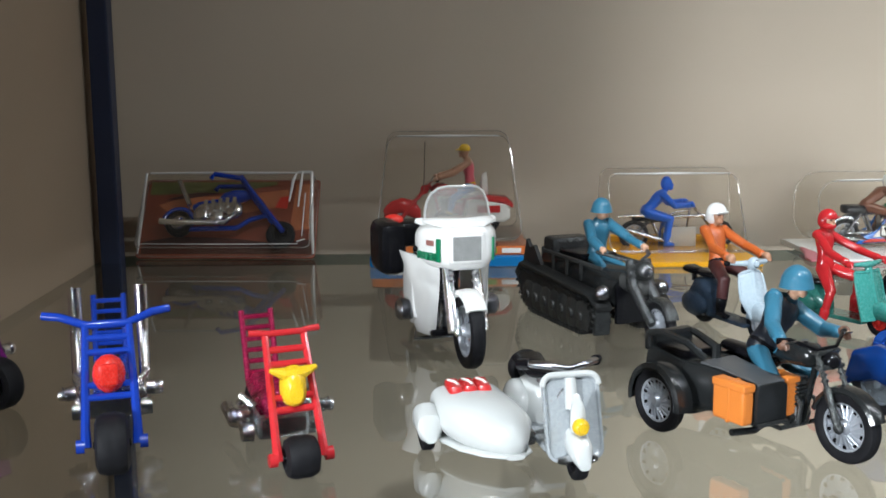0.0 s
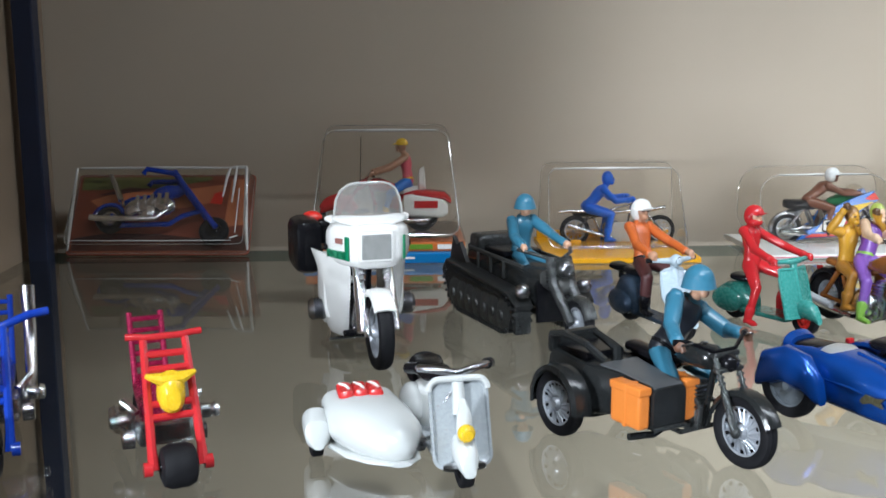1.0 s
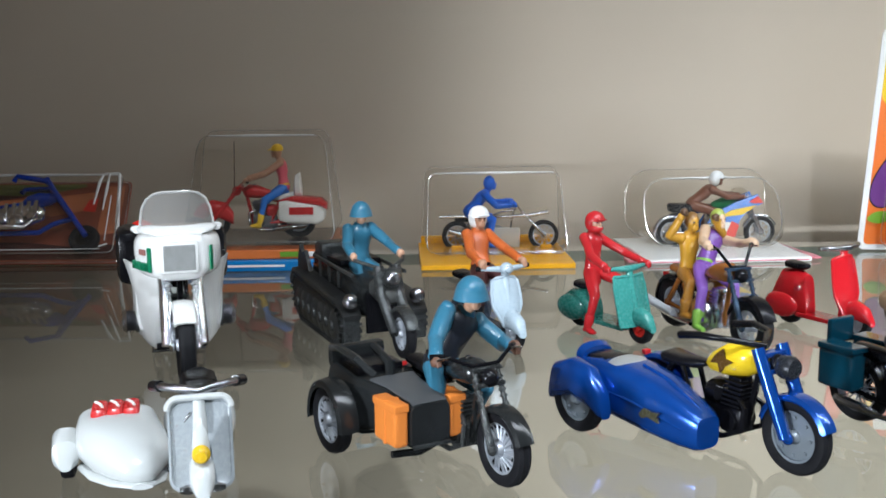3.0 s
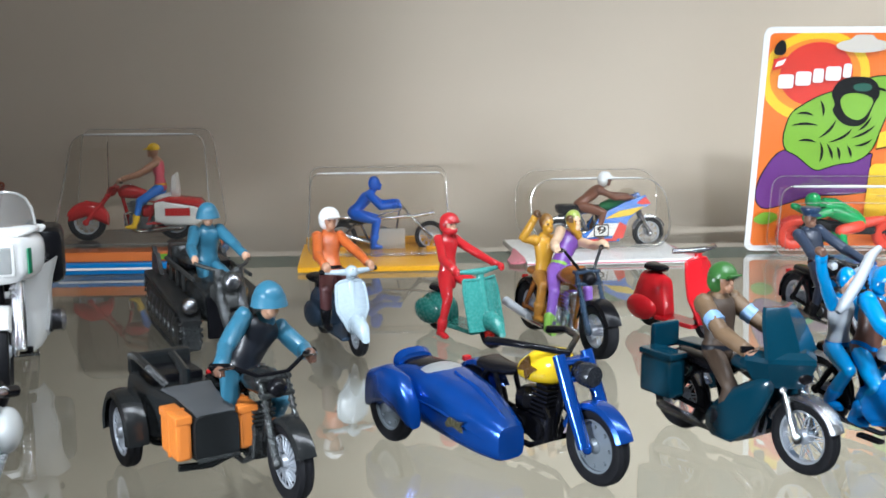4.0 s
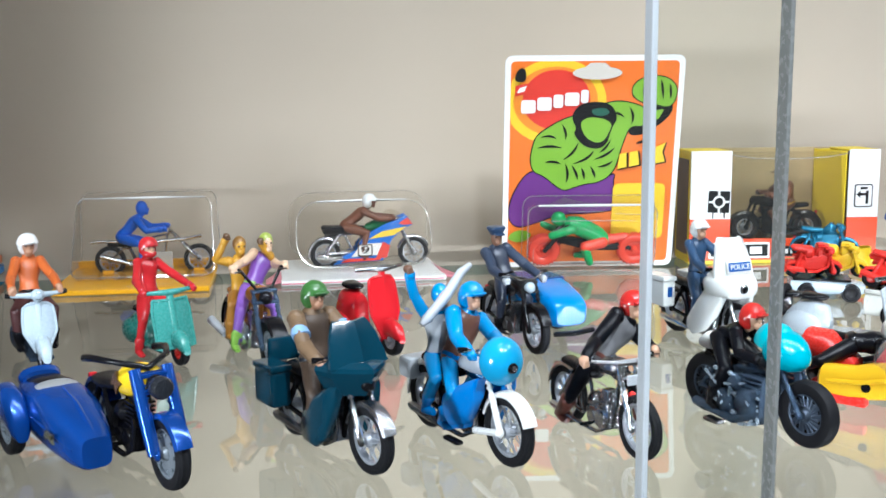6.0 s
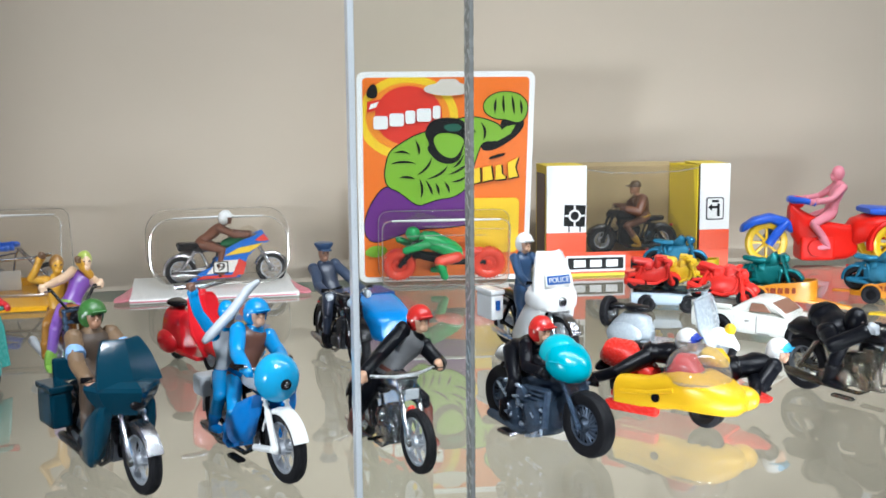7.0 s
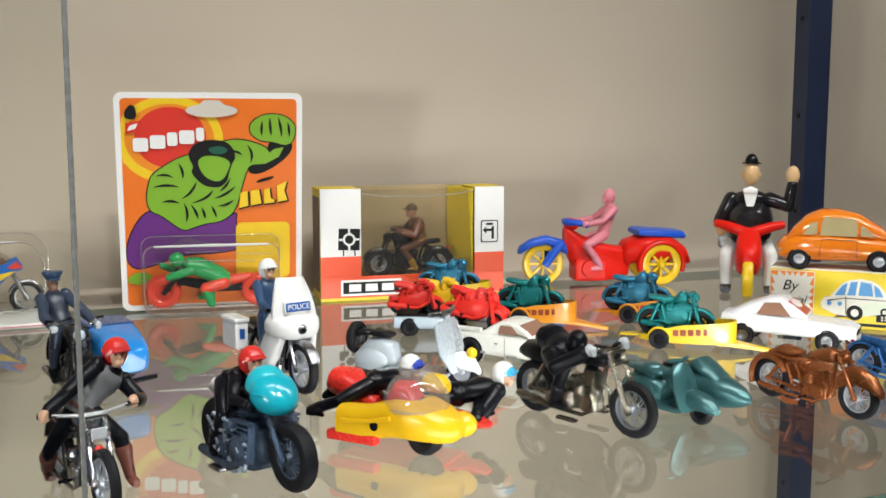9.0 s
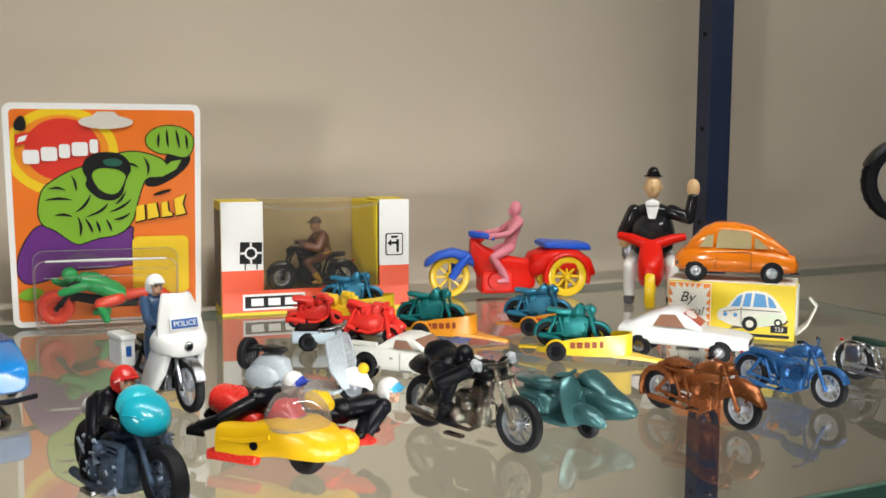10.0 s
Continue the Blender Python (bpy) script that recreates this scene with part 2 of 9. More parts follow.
ROOM = mat("room_paint", (0.16, 0.145, 0.13), 0.8, 0, 0.15, 2, 0.1)
CARPET = mat("room_floor", (0.16, 0.13, 0.11), 0.9, 0, 0.3, 8, 0.3)

M0 = Matrix.Identity(4)


def slab(name, x0, x1, y0, y1, z0, z1, material, label, category, bevel=1.0):
    g = Geo().box(((x0 + x1) * 500, (y0 + y1) * 500, (z0 + z1) * 500), ((x1 - x0) * 1000, (y1 - y0) * 1000, (z1 - z0) * 1000), bevel)
    return solid(name, g, material, M0, label, category, kind="structure")


slab("wall_back", -0.40, 2.2, 0.582, 0.602, -0.40, 0.75, WALL, "beige board back wall of the display cabinet", "wall")
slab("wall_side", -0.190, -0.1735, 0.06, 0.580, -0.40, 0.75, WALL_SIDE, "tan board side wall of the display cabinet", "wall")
slab("ceiling", -0.40, 2.2, 0.05, 0.580, 0.70, 0.72, WALL, "beige board top of the display cabinet", "ceiling")
slab("lower_shelf", -0.1725, 2.2, 0.06, 0.580, -0.34, -0.32, LOWER, "lower shelf seen through the glass shelf, its shade put into a near-black colour", "shelf")
slab("floor", -1.4, 2.8, -2.2, 0.9, -1.22, -1.20, CARPET, "dark floor of the room", "floor", 0)
slab("room_ceiling", -1.4, 2.8, -2.2, 0.9, 1.80, 1.82, ROOM, "plain room ceiling", "ceiling", 0)
slab("wall_room_behind", -1.4, 2.8, -2.22, -2.2, -1.2, 1.8, ROOM, "plain room wall behind the aisle", "wall", 0)
slab("wall_room_west", -1.42, -1.4, -2.2, 0.9, -1.2, 1.8, ROOM, "plain room wall", "wall", 0)
slab("wall_room_east", 2.8, 2.82, -2.2, 0.9, -1.2, 1.8, ROOM, "plain room wall", "wall", 0)
slab("wall_room_far", -1.4, 2.8, 0.9, 0.92, -1.2, 1.8, ROOM, "plain room wall behind the cabinet", "wall", 0)


def glass_shelf(x0, x1):
    g = Geo().box(((x0 + x1) * 500, 305, -4), ((x1 - x0) * 1000, 461, 8), 0.5)
    g.m = [1 if all(g.v[i][2] < -7 for i in f) else 0 for f in g.f]
    ob = solid("glass_shelf", g, [SHELF_GLASS, clear("shelf_underside", (0.97, 0.98, 0.96), 0.0, 0.02, 0.0)], M0, "clear polished glass shelf mirroring the toys", "shelf", kind="structure")
    ob.visible_shadow = False
    part("back_edge", Geo().box(((x0 + x1) * 500, 537.2, -4), ((x1 - x0) * 1000, 2.4, 7), 0.4), FOOT_GREEN, ob, "green polished glass edge")
    part("front_edge", Geo().box(((x0 + x1) * 500, 72.8, -4), ((x1 - x0) * 1000, 3, 7.6), 0.4), FOOT_GREEN, ob, "dark green polished glass edge")
    return ob


s_a = glass_shelf(-0.1725, 0.988)
s_b = glass_shelf(0.994, 2.0)
part("side_edge", Geo().box((989.6, 305, -4), (3, 462, 7.6), 0.4), FOOT_GREEN, s_a, "dark green polished glass edge")


def post(x, y, w, d, label):
    p = solid("cabinet_post", Geo().box((0, 0, 175), (w, d, 1140), 1.2), NAVY, mm(x * 1000, y * 1000, 0), label, "post", "cabinet posts", "structure")
    for k in range(-3, 9):
        h = part("slot_hole", Geo().lathe([(0.05, 0), (2.2, 0), (2.2, 0.5), (0.05, 0.5)], (-w / 2 - 0.3, 0, 48 + 81 * k), 14, "x"), BLACK, p, "round punched hole")
    return p


post(-0.1625, 0.513, 12.5, 13, "black-painted steel upright at the cabinet corner")
post(1.0085, 0.535, 24, 18, "navy-painted steel upright with punched holes")


def sliding_pane(x0, x1, y, edge_x, edge_mat, label, ew=1.6):
    g = Geo().box(((x0 + x1) * 500, y * 1000, 150), ((x1 - x0) * 1000, 4.6, 1100), 0.3)
    ob = solid("sliding_glass_door", g, PANE, M0, label, "glass door", "sliding doors", "structure")
    ob.visible_shadow = False
    e = part("ground_edge", Geo().box((edge_x * 1000, y * 1000, 150), (ew, 5.0, 1100), 0.4), edge_mat, ob, "ground glass edge")
    return ob


sliding_pane(-0.30, 0.391, 0.040, 0.3914, SMOKE_EDGE, "clear sliding glass door with a smoky edge", 1.0)
sliding_pane(0.3688, 1.40, 0.058, 0.3682, GLEAM_EDGE, "clear sliding glass door, the gleam of its ground edge painted pale", 1.5)

def rounded(x0, x1, z0, z1, r, n=6):
    out = []
    for cx, cz, a in ((x1 - r, z1 - r, 0), (x0 + r, z1 - r, 90), (x0 + r, z0 + r, 180), (x1 - r, z0 + r, 270)):
        out += [(cx + r * math.cos(radians(a + 90 * k / n)), cz + r * math.sin(radians(a + 90 * k / n))) for k in range(n + 1)]
    return out


# ---- wheels, motorcycles ----
CACHE = {}


def bead(r, w):
    """The radius at which a tyre meets its rim."""
    return max(r - 0.76 * w, min(0.55 * r, r - 0.58 * w))


def tyre_mesh(r, w, n=30, knobs=False):
    key = ("tyre", round(r, 1), round(w, 1), knobs)
    if key not in CACHE:
        g, t = Geo(), (r - bead(r, w)) * 1.07
        prof = [(r - t * 0.95, -w * 0.36), (r - t * 0.5, -w * 0.5), (r - t * 0.16, -w * 0.42), (r - 0.05, -w * 0.2), (r - 0.22, -w * 0.05), (r - 0.22, w * 0.05), (r - 0.05, w * 0.2), (r - t * 0.16, w * 0.42), (r - t * 0.5, w * 0.5), (r - t * 0.95, w * 0.36)]
        g.lathe(prof, (0, 0, 0), n)
        if knobs:
            for i in range(26):
                a = 2 * math.pi * i / 26
                g.box((r * math.cos(a), 0, r * math.sin(a)), (0.7, w * 0.8, 0.7), 0, Matrix.Rotation(-a, 4, "Y"))
        CACHE[key] = g.mesh("tyre", RUBBER)
    return CACHE[key]


def rim_mesh(r, w, material, style, hub=0.2):
    key = ("rim", round(r, 1), round(w, 1), material.name, style)
    if key not in CACHE:
        g, ri = Geo(), bead(r, w)
        g.lathe([(ri + 0.25, -w * 0.34), (ri - 0.7, -w * 0.30), (ri - 0.9, 0), (ri - 0.7, w * 0.30), (ri + 0.25, w * 0.34)], (0, 0, 0), 30)
        hr = r * hub
        g.lathe([(0.05, -w * 0.55), (hr * 0.6, -w * 0.55), (hr, -w * 0.3), (hr, w * 0.3), (hr * 0.6, w * 0.55), (0.05, w * 0.55)], (0, 0, 0), 16, closed=False)
        if style == "spoke":
            for i in range(20):
                a, b = 2 * math.pi * i / 20, 2 * math.pi * (i + (1.4 if i % 2 else -1.4)) / 20
                s = 1 if i % 4 < 2 else -1
                g.tube([(hr * 0.9 * math.cos(a), s * w * 0.26, hr * 0.9 * math.sin(a)), ((ri - 0.4) * math.cos(b), 0, (ri - 0.4) * math.sin(b))], 0.26, 4, False)
        elif style == "disc":
            g.lathe([(0.05, -w * 0.2), (ri * 0.55, -w * 0.24), (ri, -w * 0.12), (ri, w * 0.12), (ri * 0.55, w * 0.24), (0.05, w * 0.2)], (0, 0, 0), 26, closed=False)
            for i in range(8):
                a = 2 * math.pi * i / 8
                g.lathe([(0.05, -w * 0.34), (0.6, -w * 0.32), (0.6, w * 0.32), (0.05, w * 0.34)], (ri * 0.72 * math.cos(a), 0, ri * 0.72 * math.sin(a)), 8, closed=False)
        elif style == "dish":
            g.lathe([(0.05, -w * 0.30), (ri * 0.4, -w * 0.26), (ri * 0.8, -w * 0.10), (ri, -w * 0.14), (ri, w * 0.14), (ri * 0.8, w * 0.10), (ri * 0.4, w * 0.26), (0.05, w * 0.30)], (0, 0, 0), 26, closed=False)
            for i in range(20):
                a, b = 2 * math.pi * i / 20, 2 * math.pi * (i + 0.8) / 20
                for s in (-1, 1):
                    g.tube([(hr * 1.2 * math.cos(a), s * w * 0.30, hr * 1.2 * math.sin(a)), ((ri - 0.3) * math.cos(b), s * w * 0.2, (ri - 0.3) * math.sin(b))], 0.34, 5, False)
            g.slot = 1
            for i in range(10):
                a = 2 * math.pi * (i + 0.5) / 10
                for s in (-1, 1):
                    g.box((ri * 0.84 * math.cos(a), s * w * 0.16, ri * 0.84 * math.sin(a)), (ri * 0.16, w * 0.16, ri * 0.22), 0, Matrix.Rotation(-a, 4, "Y"))
            g.slot = 0
        else:
            for i in range(int(style)):
                a = 2 * math.pi * i / int(style)
                g.box(((hr + ri) / 2 * math.cos(a), 0, (hr + ri) / 2 * math.sin(a)), (ri - hr + 1, w * 0.4, r * 0.12), 0.3, Matrix.Rotation(-a, 4, "Y"))
        CACHE[key] = g.mesh("rim", [material, BLACK])
    return CACHE[key]


def wheel(parent, x, r, w, rim=None, style="spoke", y=0.0, turn=0.0, name="wheel", knobs=False, z=None, tyre=None):
    """A wheel (its rim) with its tyre as a part of it."""
    ob = part(name, rim_mesh(r, w, rim or SILVER_RIM, style), None, parent)
    ob.matrix_basis = mm(x, y, r if z is None else z, 0, 0, turn)
    t = part("tyre", tyre_mesh(r, w, knobs=knobs), None, ob, "black rubber tyre")
    return ob


def bike(m, W, label, rf=11, rr=None, tw=4.4, tank=None, frame=None, engine=None, seat=None, fork=None, guard=None, rim=None, bars=None, lamp=None, style="spoke", s=None, exhaust=None, steer=0.0, knobs=False, parts="tank seat guards lamp bars pipes engine stand", bar_w=12.0, bar_rise=2.5, name="toy_motorcycle", group="toy motorcycles", head=None, tank_shape=1.0):
    """A diecast or plastic toy motorcycle along +x, wheels on the ground."""
    b = thing(name, m, label, "toy motorcycle", group)
    s = s or W / 47
    rr = rr or rf
    frame, engine, seat, guard = frame or BLACK, engine or CAST, seat or BLACK, guard or CHROME
    tank, fork, bars, exhaust = tank or BLACK, fork or CHROME, bars or CHROME, exhaust or CHROME
    fx, rx = W / 2, -W / 2
    hx, hz = head or (fx - 0.19 * W, 2 * rf + 9.5 * s)
    fork_d = Vector((fx - hx, 0, rf - hz))
    wheel(b, fx, rf, tw, rim, style, turn=steer, name="front_wheel", knobs=knobs)
    wheel(b, rx, rr, tw * 1.05, rim, style, name="rear_wheel", knobs=knobs)
    g = Geo()
    r = 0.85 * s
    g.tube([(hx - 1, 0, hz - 1), (hx - 3 * s, 0, hz - 3 * s), (hx - 7 * s, 0, 8 * s), (rx + 0.36 * W, 0, 5.5 * s), (rx + 0.30 * W, 0, 11 * s)], r * 1.15)
    g.tube([(hx - 1, 0, hz - 2), (hx - 0.2 * W, 0, hz - 5 * s), (rx + 0.2 * W, 0, rr + 10 * s), (rx - 1, 0, rr + 9 * s)], r)
    for y in (-tw * 0.75, tw * 0.75):
        g.tube([(rx + 0.32 * W, y, 9 * s), (rx, y, rr)], r)
        g.tube([(rx + 0.16 * W, y, rr + 11 * s), (rx, y, rr)], r * 1.2)
        g.tube([(rx + 0.30 * W, y, 10 * s), (rx + 0.22 * W, y, rr + 10 * s)], r * 0.9)
        g.lathe([(0.05, y - 0.7), (1.5 * s, y - 0.7), (1.5 * s, y + 0.7), (0.05, y + 0.7)], (rx, 0, rr), 10, closed=False)
    part("frame", g, frame, b)
    g = Geo()
    fy = tw * 0.62 + 1.0
    for y in (-fy, fy):
        top = Vector((hx, y, hz))
        g.tube([top, top + fork_d * 0.45, top + fork_d * 0.47, top + fork_d * 0.97], [0.75 * s, 0.75 * s, 1.15 * s, 1.15 * s])
        for k in range(4):
            c = top + fork_d * (0.12 + 0.08 * k)
            g.tube([c, c + fork_d.normalized() * 0.8], 1.15 * s, 8)
        g.ellip((fx, y, rf), (1.7 * s, 1.2, 1.7 * s), n=10, rows=6)
    g.box((hx, 0, hz), (3 * s, 2 * fy + 2, 1.3 * s), 0.4)
    g.box((hx + fork_d.x * 0.2, 0, hz + fork_d.z * 0.2), (3 * s, 2 * fy + 2, 1.3 * s), 0.4)
    f = part("fork", g, fork, b)
    if "bars" in parts:
        g = Geo()
        z = hz + 1.0
        g.tube([(hx - 5 * s, -bar_w, z + bar_rise), (hx - 3 * s, -bar_w * 0.75, z + bar_rise), (hx, -bar_w * 0.3, z), (hx, bar_w * 0.3, z), (hx - 3 * s, bar_w * 0.75, z + bar_rise), (hx - 5 * s, bar_w, z + bar_rise)], 0.62 * s)
        part("handlebar", g, bars, b)
        for y in (-1, 1):
            part("grip", Geo().tube([(hx - 3.2 * s, y * bar_w * 0.78, z + bar_rise), (hx - 5.4 * s, y * bar_w * 1.04, z + bar_rise)], 1.0 * s), BLACK, b, "black rubber grip")
            part("lever", Geo().tube([(hx - 2.2 * s, y * bar_w * 0.7, z + bar_rise), (hx - 2.6 * s, y * bar_w, z + bar_rise - 0.3)], 0.32 * s, 6), CHROME, b, "thin chrome lever")
    if "tank" in parts:
        k = tank_shape
        x0, x1, zt = hx - 2 * s, hx - 0.38 * W, hz - 2.2 * s
        part("fuel_tank", Geo().hull([(x1, zt - 2.6 * s, 0.6 * s, 1.4 * s), (x1 + 1.5 * s, zt - 2.0 * s, 2.2 * s, 2.6 * s), ((x0 + x1) / 2, zt - 0.6 * s, 3.6 * s * k, 4.3 * s * k), (x0 - 3 * s, zt - 0.2 * s, 3.7 * s * k, 4.2 * s * k), (x0 - 0.6 * s, zt - 0.6 * s, 2.8 * s * k, 3.0 * s * k), (x0 + 0.4 * s, zt - 0.8 * s, 1 * s, 1.2 * s)]), tank, b)
        part("filler_cap", Geo().lathe([(0.05, 0.9 * s), (1.1 * s, 0.8 * s), (1.2 * s, 0), (0.05, 0)], ((x0 + x1) / 2 + 2 * s, 0, zt + 3.0 * s * k), 12, "z", False), CHROME, b, "chrome filler cap")
    if "seat" in parts:
        x0, x1, zs = hx - 0.36 * W, rx - 1 * s, rr + 13.2 * s
        part("seat", Geo().hull([(x1 - 1.2 * s, zs + 0.8 * s, 0.5 * s, 1.4 * s), (x1, zs + 0.7 * s, 1.6 * s, 3.2 * s), (x1 * 0.6 + x0 * 0.4, zs + 0.2 * s, 1.9 * s, 3.7 * s), (x1 * 0.35 + x0 * 0.65, zs - 0.4 * s, 1.9 * s, 3.7 * s), (x0 - 1 * s, zs - 0.2 * s, 1.8 * s, 2.8 * s), (x0 + 0.3 * s, zs, 0.8 * s, 1.4 * s)]), seat, b)
    if "engine" in parts:
        g = Geo()
        ex = hx - 0.26 * W
        g.box((ex - 1 * s, 0, 9.5 * s), (13 * s, 6.4 * s, 7 * s), 1.2 * s)
        g.lathe([(0.05, -4.2 * s), (3 * s, -4.2 * s), (3.2 * s, -3.2 * s), (3.2 * s, 3.2 * s), (3 * s, 4.2 * s), (0.05, 4.2 * s)], (ex + 1.5 * s, 0, 9.3 * s), 16, closed=False)
        g.lathe([(0.05, -3.9 * s), (2.3 * s, -3.9 * s), (2.3 * s, 3.9 * s), (0.05, 3.9 * s)], (ex - 5 * s, 0, 9.0 * s), 14, closed=False)
        part("engine", g, engine, b)
        cyl = Geo()
        for k in range(6):
            cyl.box((ex + 1.6 * s + 0.25 * k * s, 0, (13.4 + 1.3 * k) * s), (6.2 * s, 6.6 * s, 0.7 * s), 0.2)
        cyl.box((ex + 2.3 * s, 0, 17 * s), (4.4 * s, 4.6 * s, 8.6 * s), 0.4)
        part("cylinder", cyl, engine, b, "finned cylinder")
        part("air_filter", Geo().hull([(ex - 7.5 * s, 15.5 * s, 2.4 * s, 2.6 * s), (ex - 6 * s, 15.5 * s, 3.4 * s, 4.2 * s), (ex - 3 * s, 15.5 * s, 3.4 * s, 4.2 * s), (ex - 1.5 * s, 15.5 * s, 2.4 * s, 2.6 * s)]), frame, b)
        for y in (-1, 1):
            part("footpeg", Geo().tube([(ex - 6 * s, y * 2 * s, 6 * s), (ex - 6 * s, y * 7.5 * s, 6 * s)], 0.7 * s), BLACK, b)
    if "pipes" in parts:
        ex = hx - 0.24 * W
        for y in (-1, 1):
            part("exhaust_pipe", Geo().tube([(ex + 3 * s, y * 2.4 * s, 16 * s), (ex + 6.4 * s, y * 3.6 * s, 14 * s), (ex + 6 * s, y * 4.2 * s, 8 * s), (ex, y * 4.6 * s, 5 * s), (rx + 0.26 * W, y * 5 * s, 5.4 * s), (rx + 0.2 * W, y * 5.1 * s, 6 * s), (rx - 3 * s, y * 5.4 * s, 7.4 * s), (rx - 5 * s, y * 5.4 * s, 7.6 * s)], [0.8 * s, 0.8 * s, 0.8 * s, 0.8 * s, 0.9 * s, 1.5 * s, 1.7 * s, 1.2 * s]), exhaust, b)
    if "guards" in parts:
        part("front_mudguard", Geo().guard((fx, 0, rf), rf + 1.3, tw * 1.25, 20, 165), guard, b)
        part("rear_mudguard", Geo().guard((rx, 0, rr), rr + 1.4, tw * 1.3, 30, 190), guard, b)
    if "lamp" in parts:
        lx, lz = hx + 2.6 * s, hz - 2.4 * s
        lm = part("headlight", Geo().ellip((lx - 0.6 * s, 0, lz), (2.6 * s, 2.7 * s, 2.7 * s), n=14, rows=8), lamp or BLACK, b)
        part("lens", Geo().lathe([(0.05, 2.3 * s), (1.4 * s, 2.0 * s), (2.1 * s, 1.3 * s), (2.3 * s, 0.9 * s), (0.05, 0.6 * s)], (lx - 0.6 * s, 0, lz), 16, "x", False), CHROME, lm, "glassy headlight lens")
        part("tail_light", Geo().box((rx - rr * 0.75, 0, rr + rr * 0.95), (1.6 * s, 2.4 * s, 1.6 * s), 0.4), plastic("red_lens", (0.5, 0.02, 0.02), 0.2), b, "small red tail light")
    if "stand" in parts:
        part("side_stand", Geo().tube([(hx - 0.42 * W, 3 * s, 6 * s), (hx - 0.46 * W, 8.5 * s, 0.5)], 0.6 * s, 6), frame, b)
    return b, dict(hx=hx, hz=hz, fx=fx, rx=rx, s=s, W=W, m=m, rf=rf, rr=rr)


# ---- riders: plain one-piece figures ----
EYE_INK = plastic("eye_ink", (0.05, 0.03, 0.025), 0.5)


def figure(m, label, seat, grip_pts, feet, suit, legs=None, skin=None, hat=None, hat_style="open", lean=18, k=1.0, boots=None, gloves=None, raised=None, vest=None, hips=3.2, head_turn=0, name="rider_figurine", torso=16.0, shoulder=6.6, knee_out=3.0, head=None, head_fwd=1.0, band=None, boot_top=0.35, bulk=1.0, peak=None):
    """One mesh: seat (x, z), grip_pts and feet as lists of points, lean of the back in degrees."""
    mats = [suit, legs or suit, skin or SKIN, hat or suit, boots or legs or suit, gloves or skin or SKIN, vest or suit, EYE_INK, band or suit, peak or hat or suit]
    g = Geo()
    sx, sz = seat
    lr = radians(lean)
    up = Vector((math.sin(lr), 0, math.cos(lr)))
    fw = Vector((math.cos(lr), 0, -math.sin(lr)))
    side = Vector((0, 1, 0))
    pelvis = Vector((sx, 0, sz + 2.6 * k))
    T = torso * k
    if head:
        w = m.inverted() @ Vector(head) / MM
        way = w - Vector(((0.8 + head_fwd) * k, 0, 4.3 * k)) - pelvis
        T, up = way.length, way.normalized()
        fw = Vector((0, 1, 0)).cross(up).normalized()
        side = up.cross(fw)
        if T > 15.5 * k:
            low = pelvis.copy()
            pelvis = pelvis + up * (T - 15.5 * k)
            T = 15.5 * k
            g.slot = 1
            g.limb(low, pelvis, 2.7 * k, 3.0 * k, 12)
            g.slot = 0

    def ring(c, a, b, n=14):
        return [c + a * math.cos(t) * fw + b * math.sin(t) * side for t in (2 * math.pi * i / n for i in range(n))]

    g.slot = 6 if vest else 0
    # jacket: hem, waist, chest, shoulders, collar
    secs = [(-0.16, 2.2, 2.8), (-0.09, 3.0, 3.8), (0.02, 3.2, 4.1), (0.10, 3.1, 3.9), (0.13, 3.25, 4.05), (0.20, 2.9, 3.6), (0.38, 2.8, 3.5), (0.60, 3.3, 4.2), (0.76, 3.2, 4.6), (0.88, 2.7, 4.3), (0.96, 1.9, 3.0), (1.02, 1.4, 1.8)]
    fat = k * bulk * max(1.0, T / (16 * k)) ** 0.5
    g.rings([ring(pelvis + up * T * h, a * fat, b * fat) for h, a, b in secs])
    g.slot = 4
    g.rings([ring(pelvis + up * T * h, 3.3 * fat, 4.15 * fat) for h in (0.04, 0.05, 0.10, 0.11)])
    g.slot = 0
    g.rings([ring(pelvis + up * T * h, a * fat, b * fat) for h, a, b in ((0.92, 2.3, 3.0), (0.96, 2.3, 2.7), (1.03, 2.0, 2.2), (1.05, 1.6, 1.8))])
    neck = pelvis + up * T
    hc = neck + Vector((0.8 * k + head_fwd * k, 0, 4.3 * k))
    turn = Matrix.Rotation(radians(head_turn), 4, "Z")
    face = turn.to_3x3()
    g.slot = 2
    g.limb(neck - up * k, hc - Vector((0, 0, 2 * k)), 1.6 * k, 1.6 * k)
    g.ellip(hc, (2.8 * k, 2.4 * k, 3.5 * k), n=14, rows=10)
    g.ellip(hc + face @ Vector((2.0 * k, 0, -2.0 * k)), (1.2 * k, 1.5 * k, 1.5 * k), n=10, rows=6)
    g.ellip(hc + face @ Vector((2.8 * k, 0, -0.5 * k)), (0.8 * k, 0.55 * k, 0.9 * k), n=8, rows=6)
    g.slot = 7
    for q in (-1, 1):
        g.ellip(hc + face @ Vector((2.35 * k, q * 1.05 * k, 0.35 * k)), (0.45 * k, 0.6 * k, 0.4 * k), n=8, rows=4)
    g.box(hc + face @ Vector((2.75 * k, 0, -2.0 * k)), (0.5 * k, 1.3 * k, 0.3 * k), 0)
    g.slot = 3
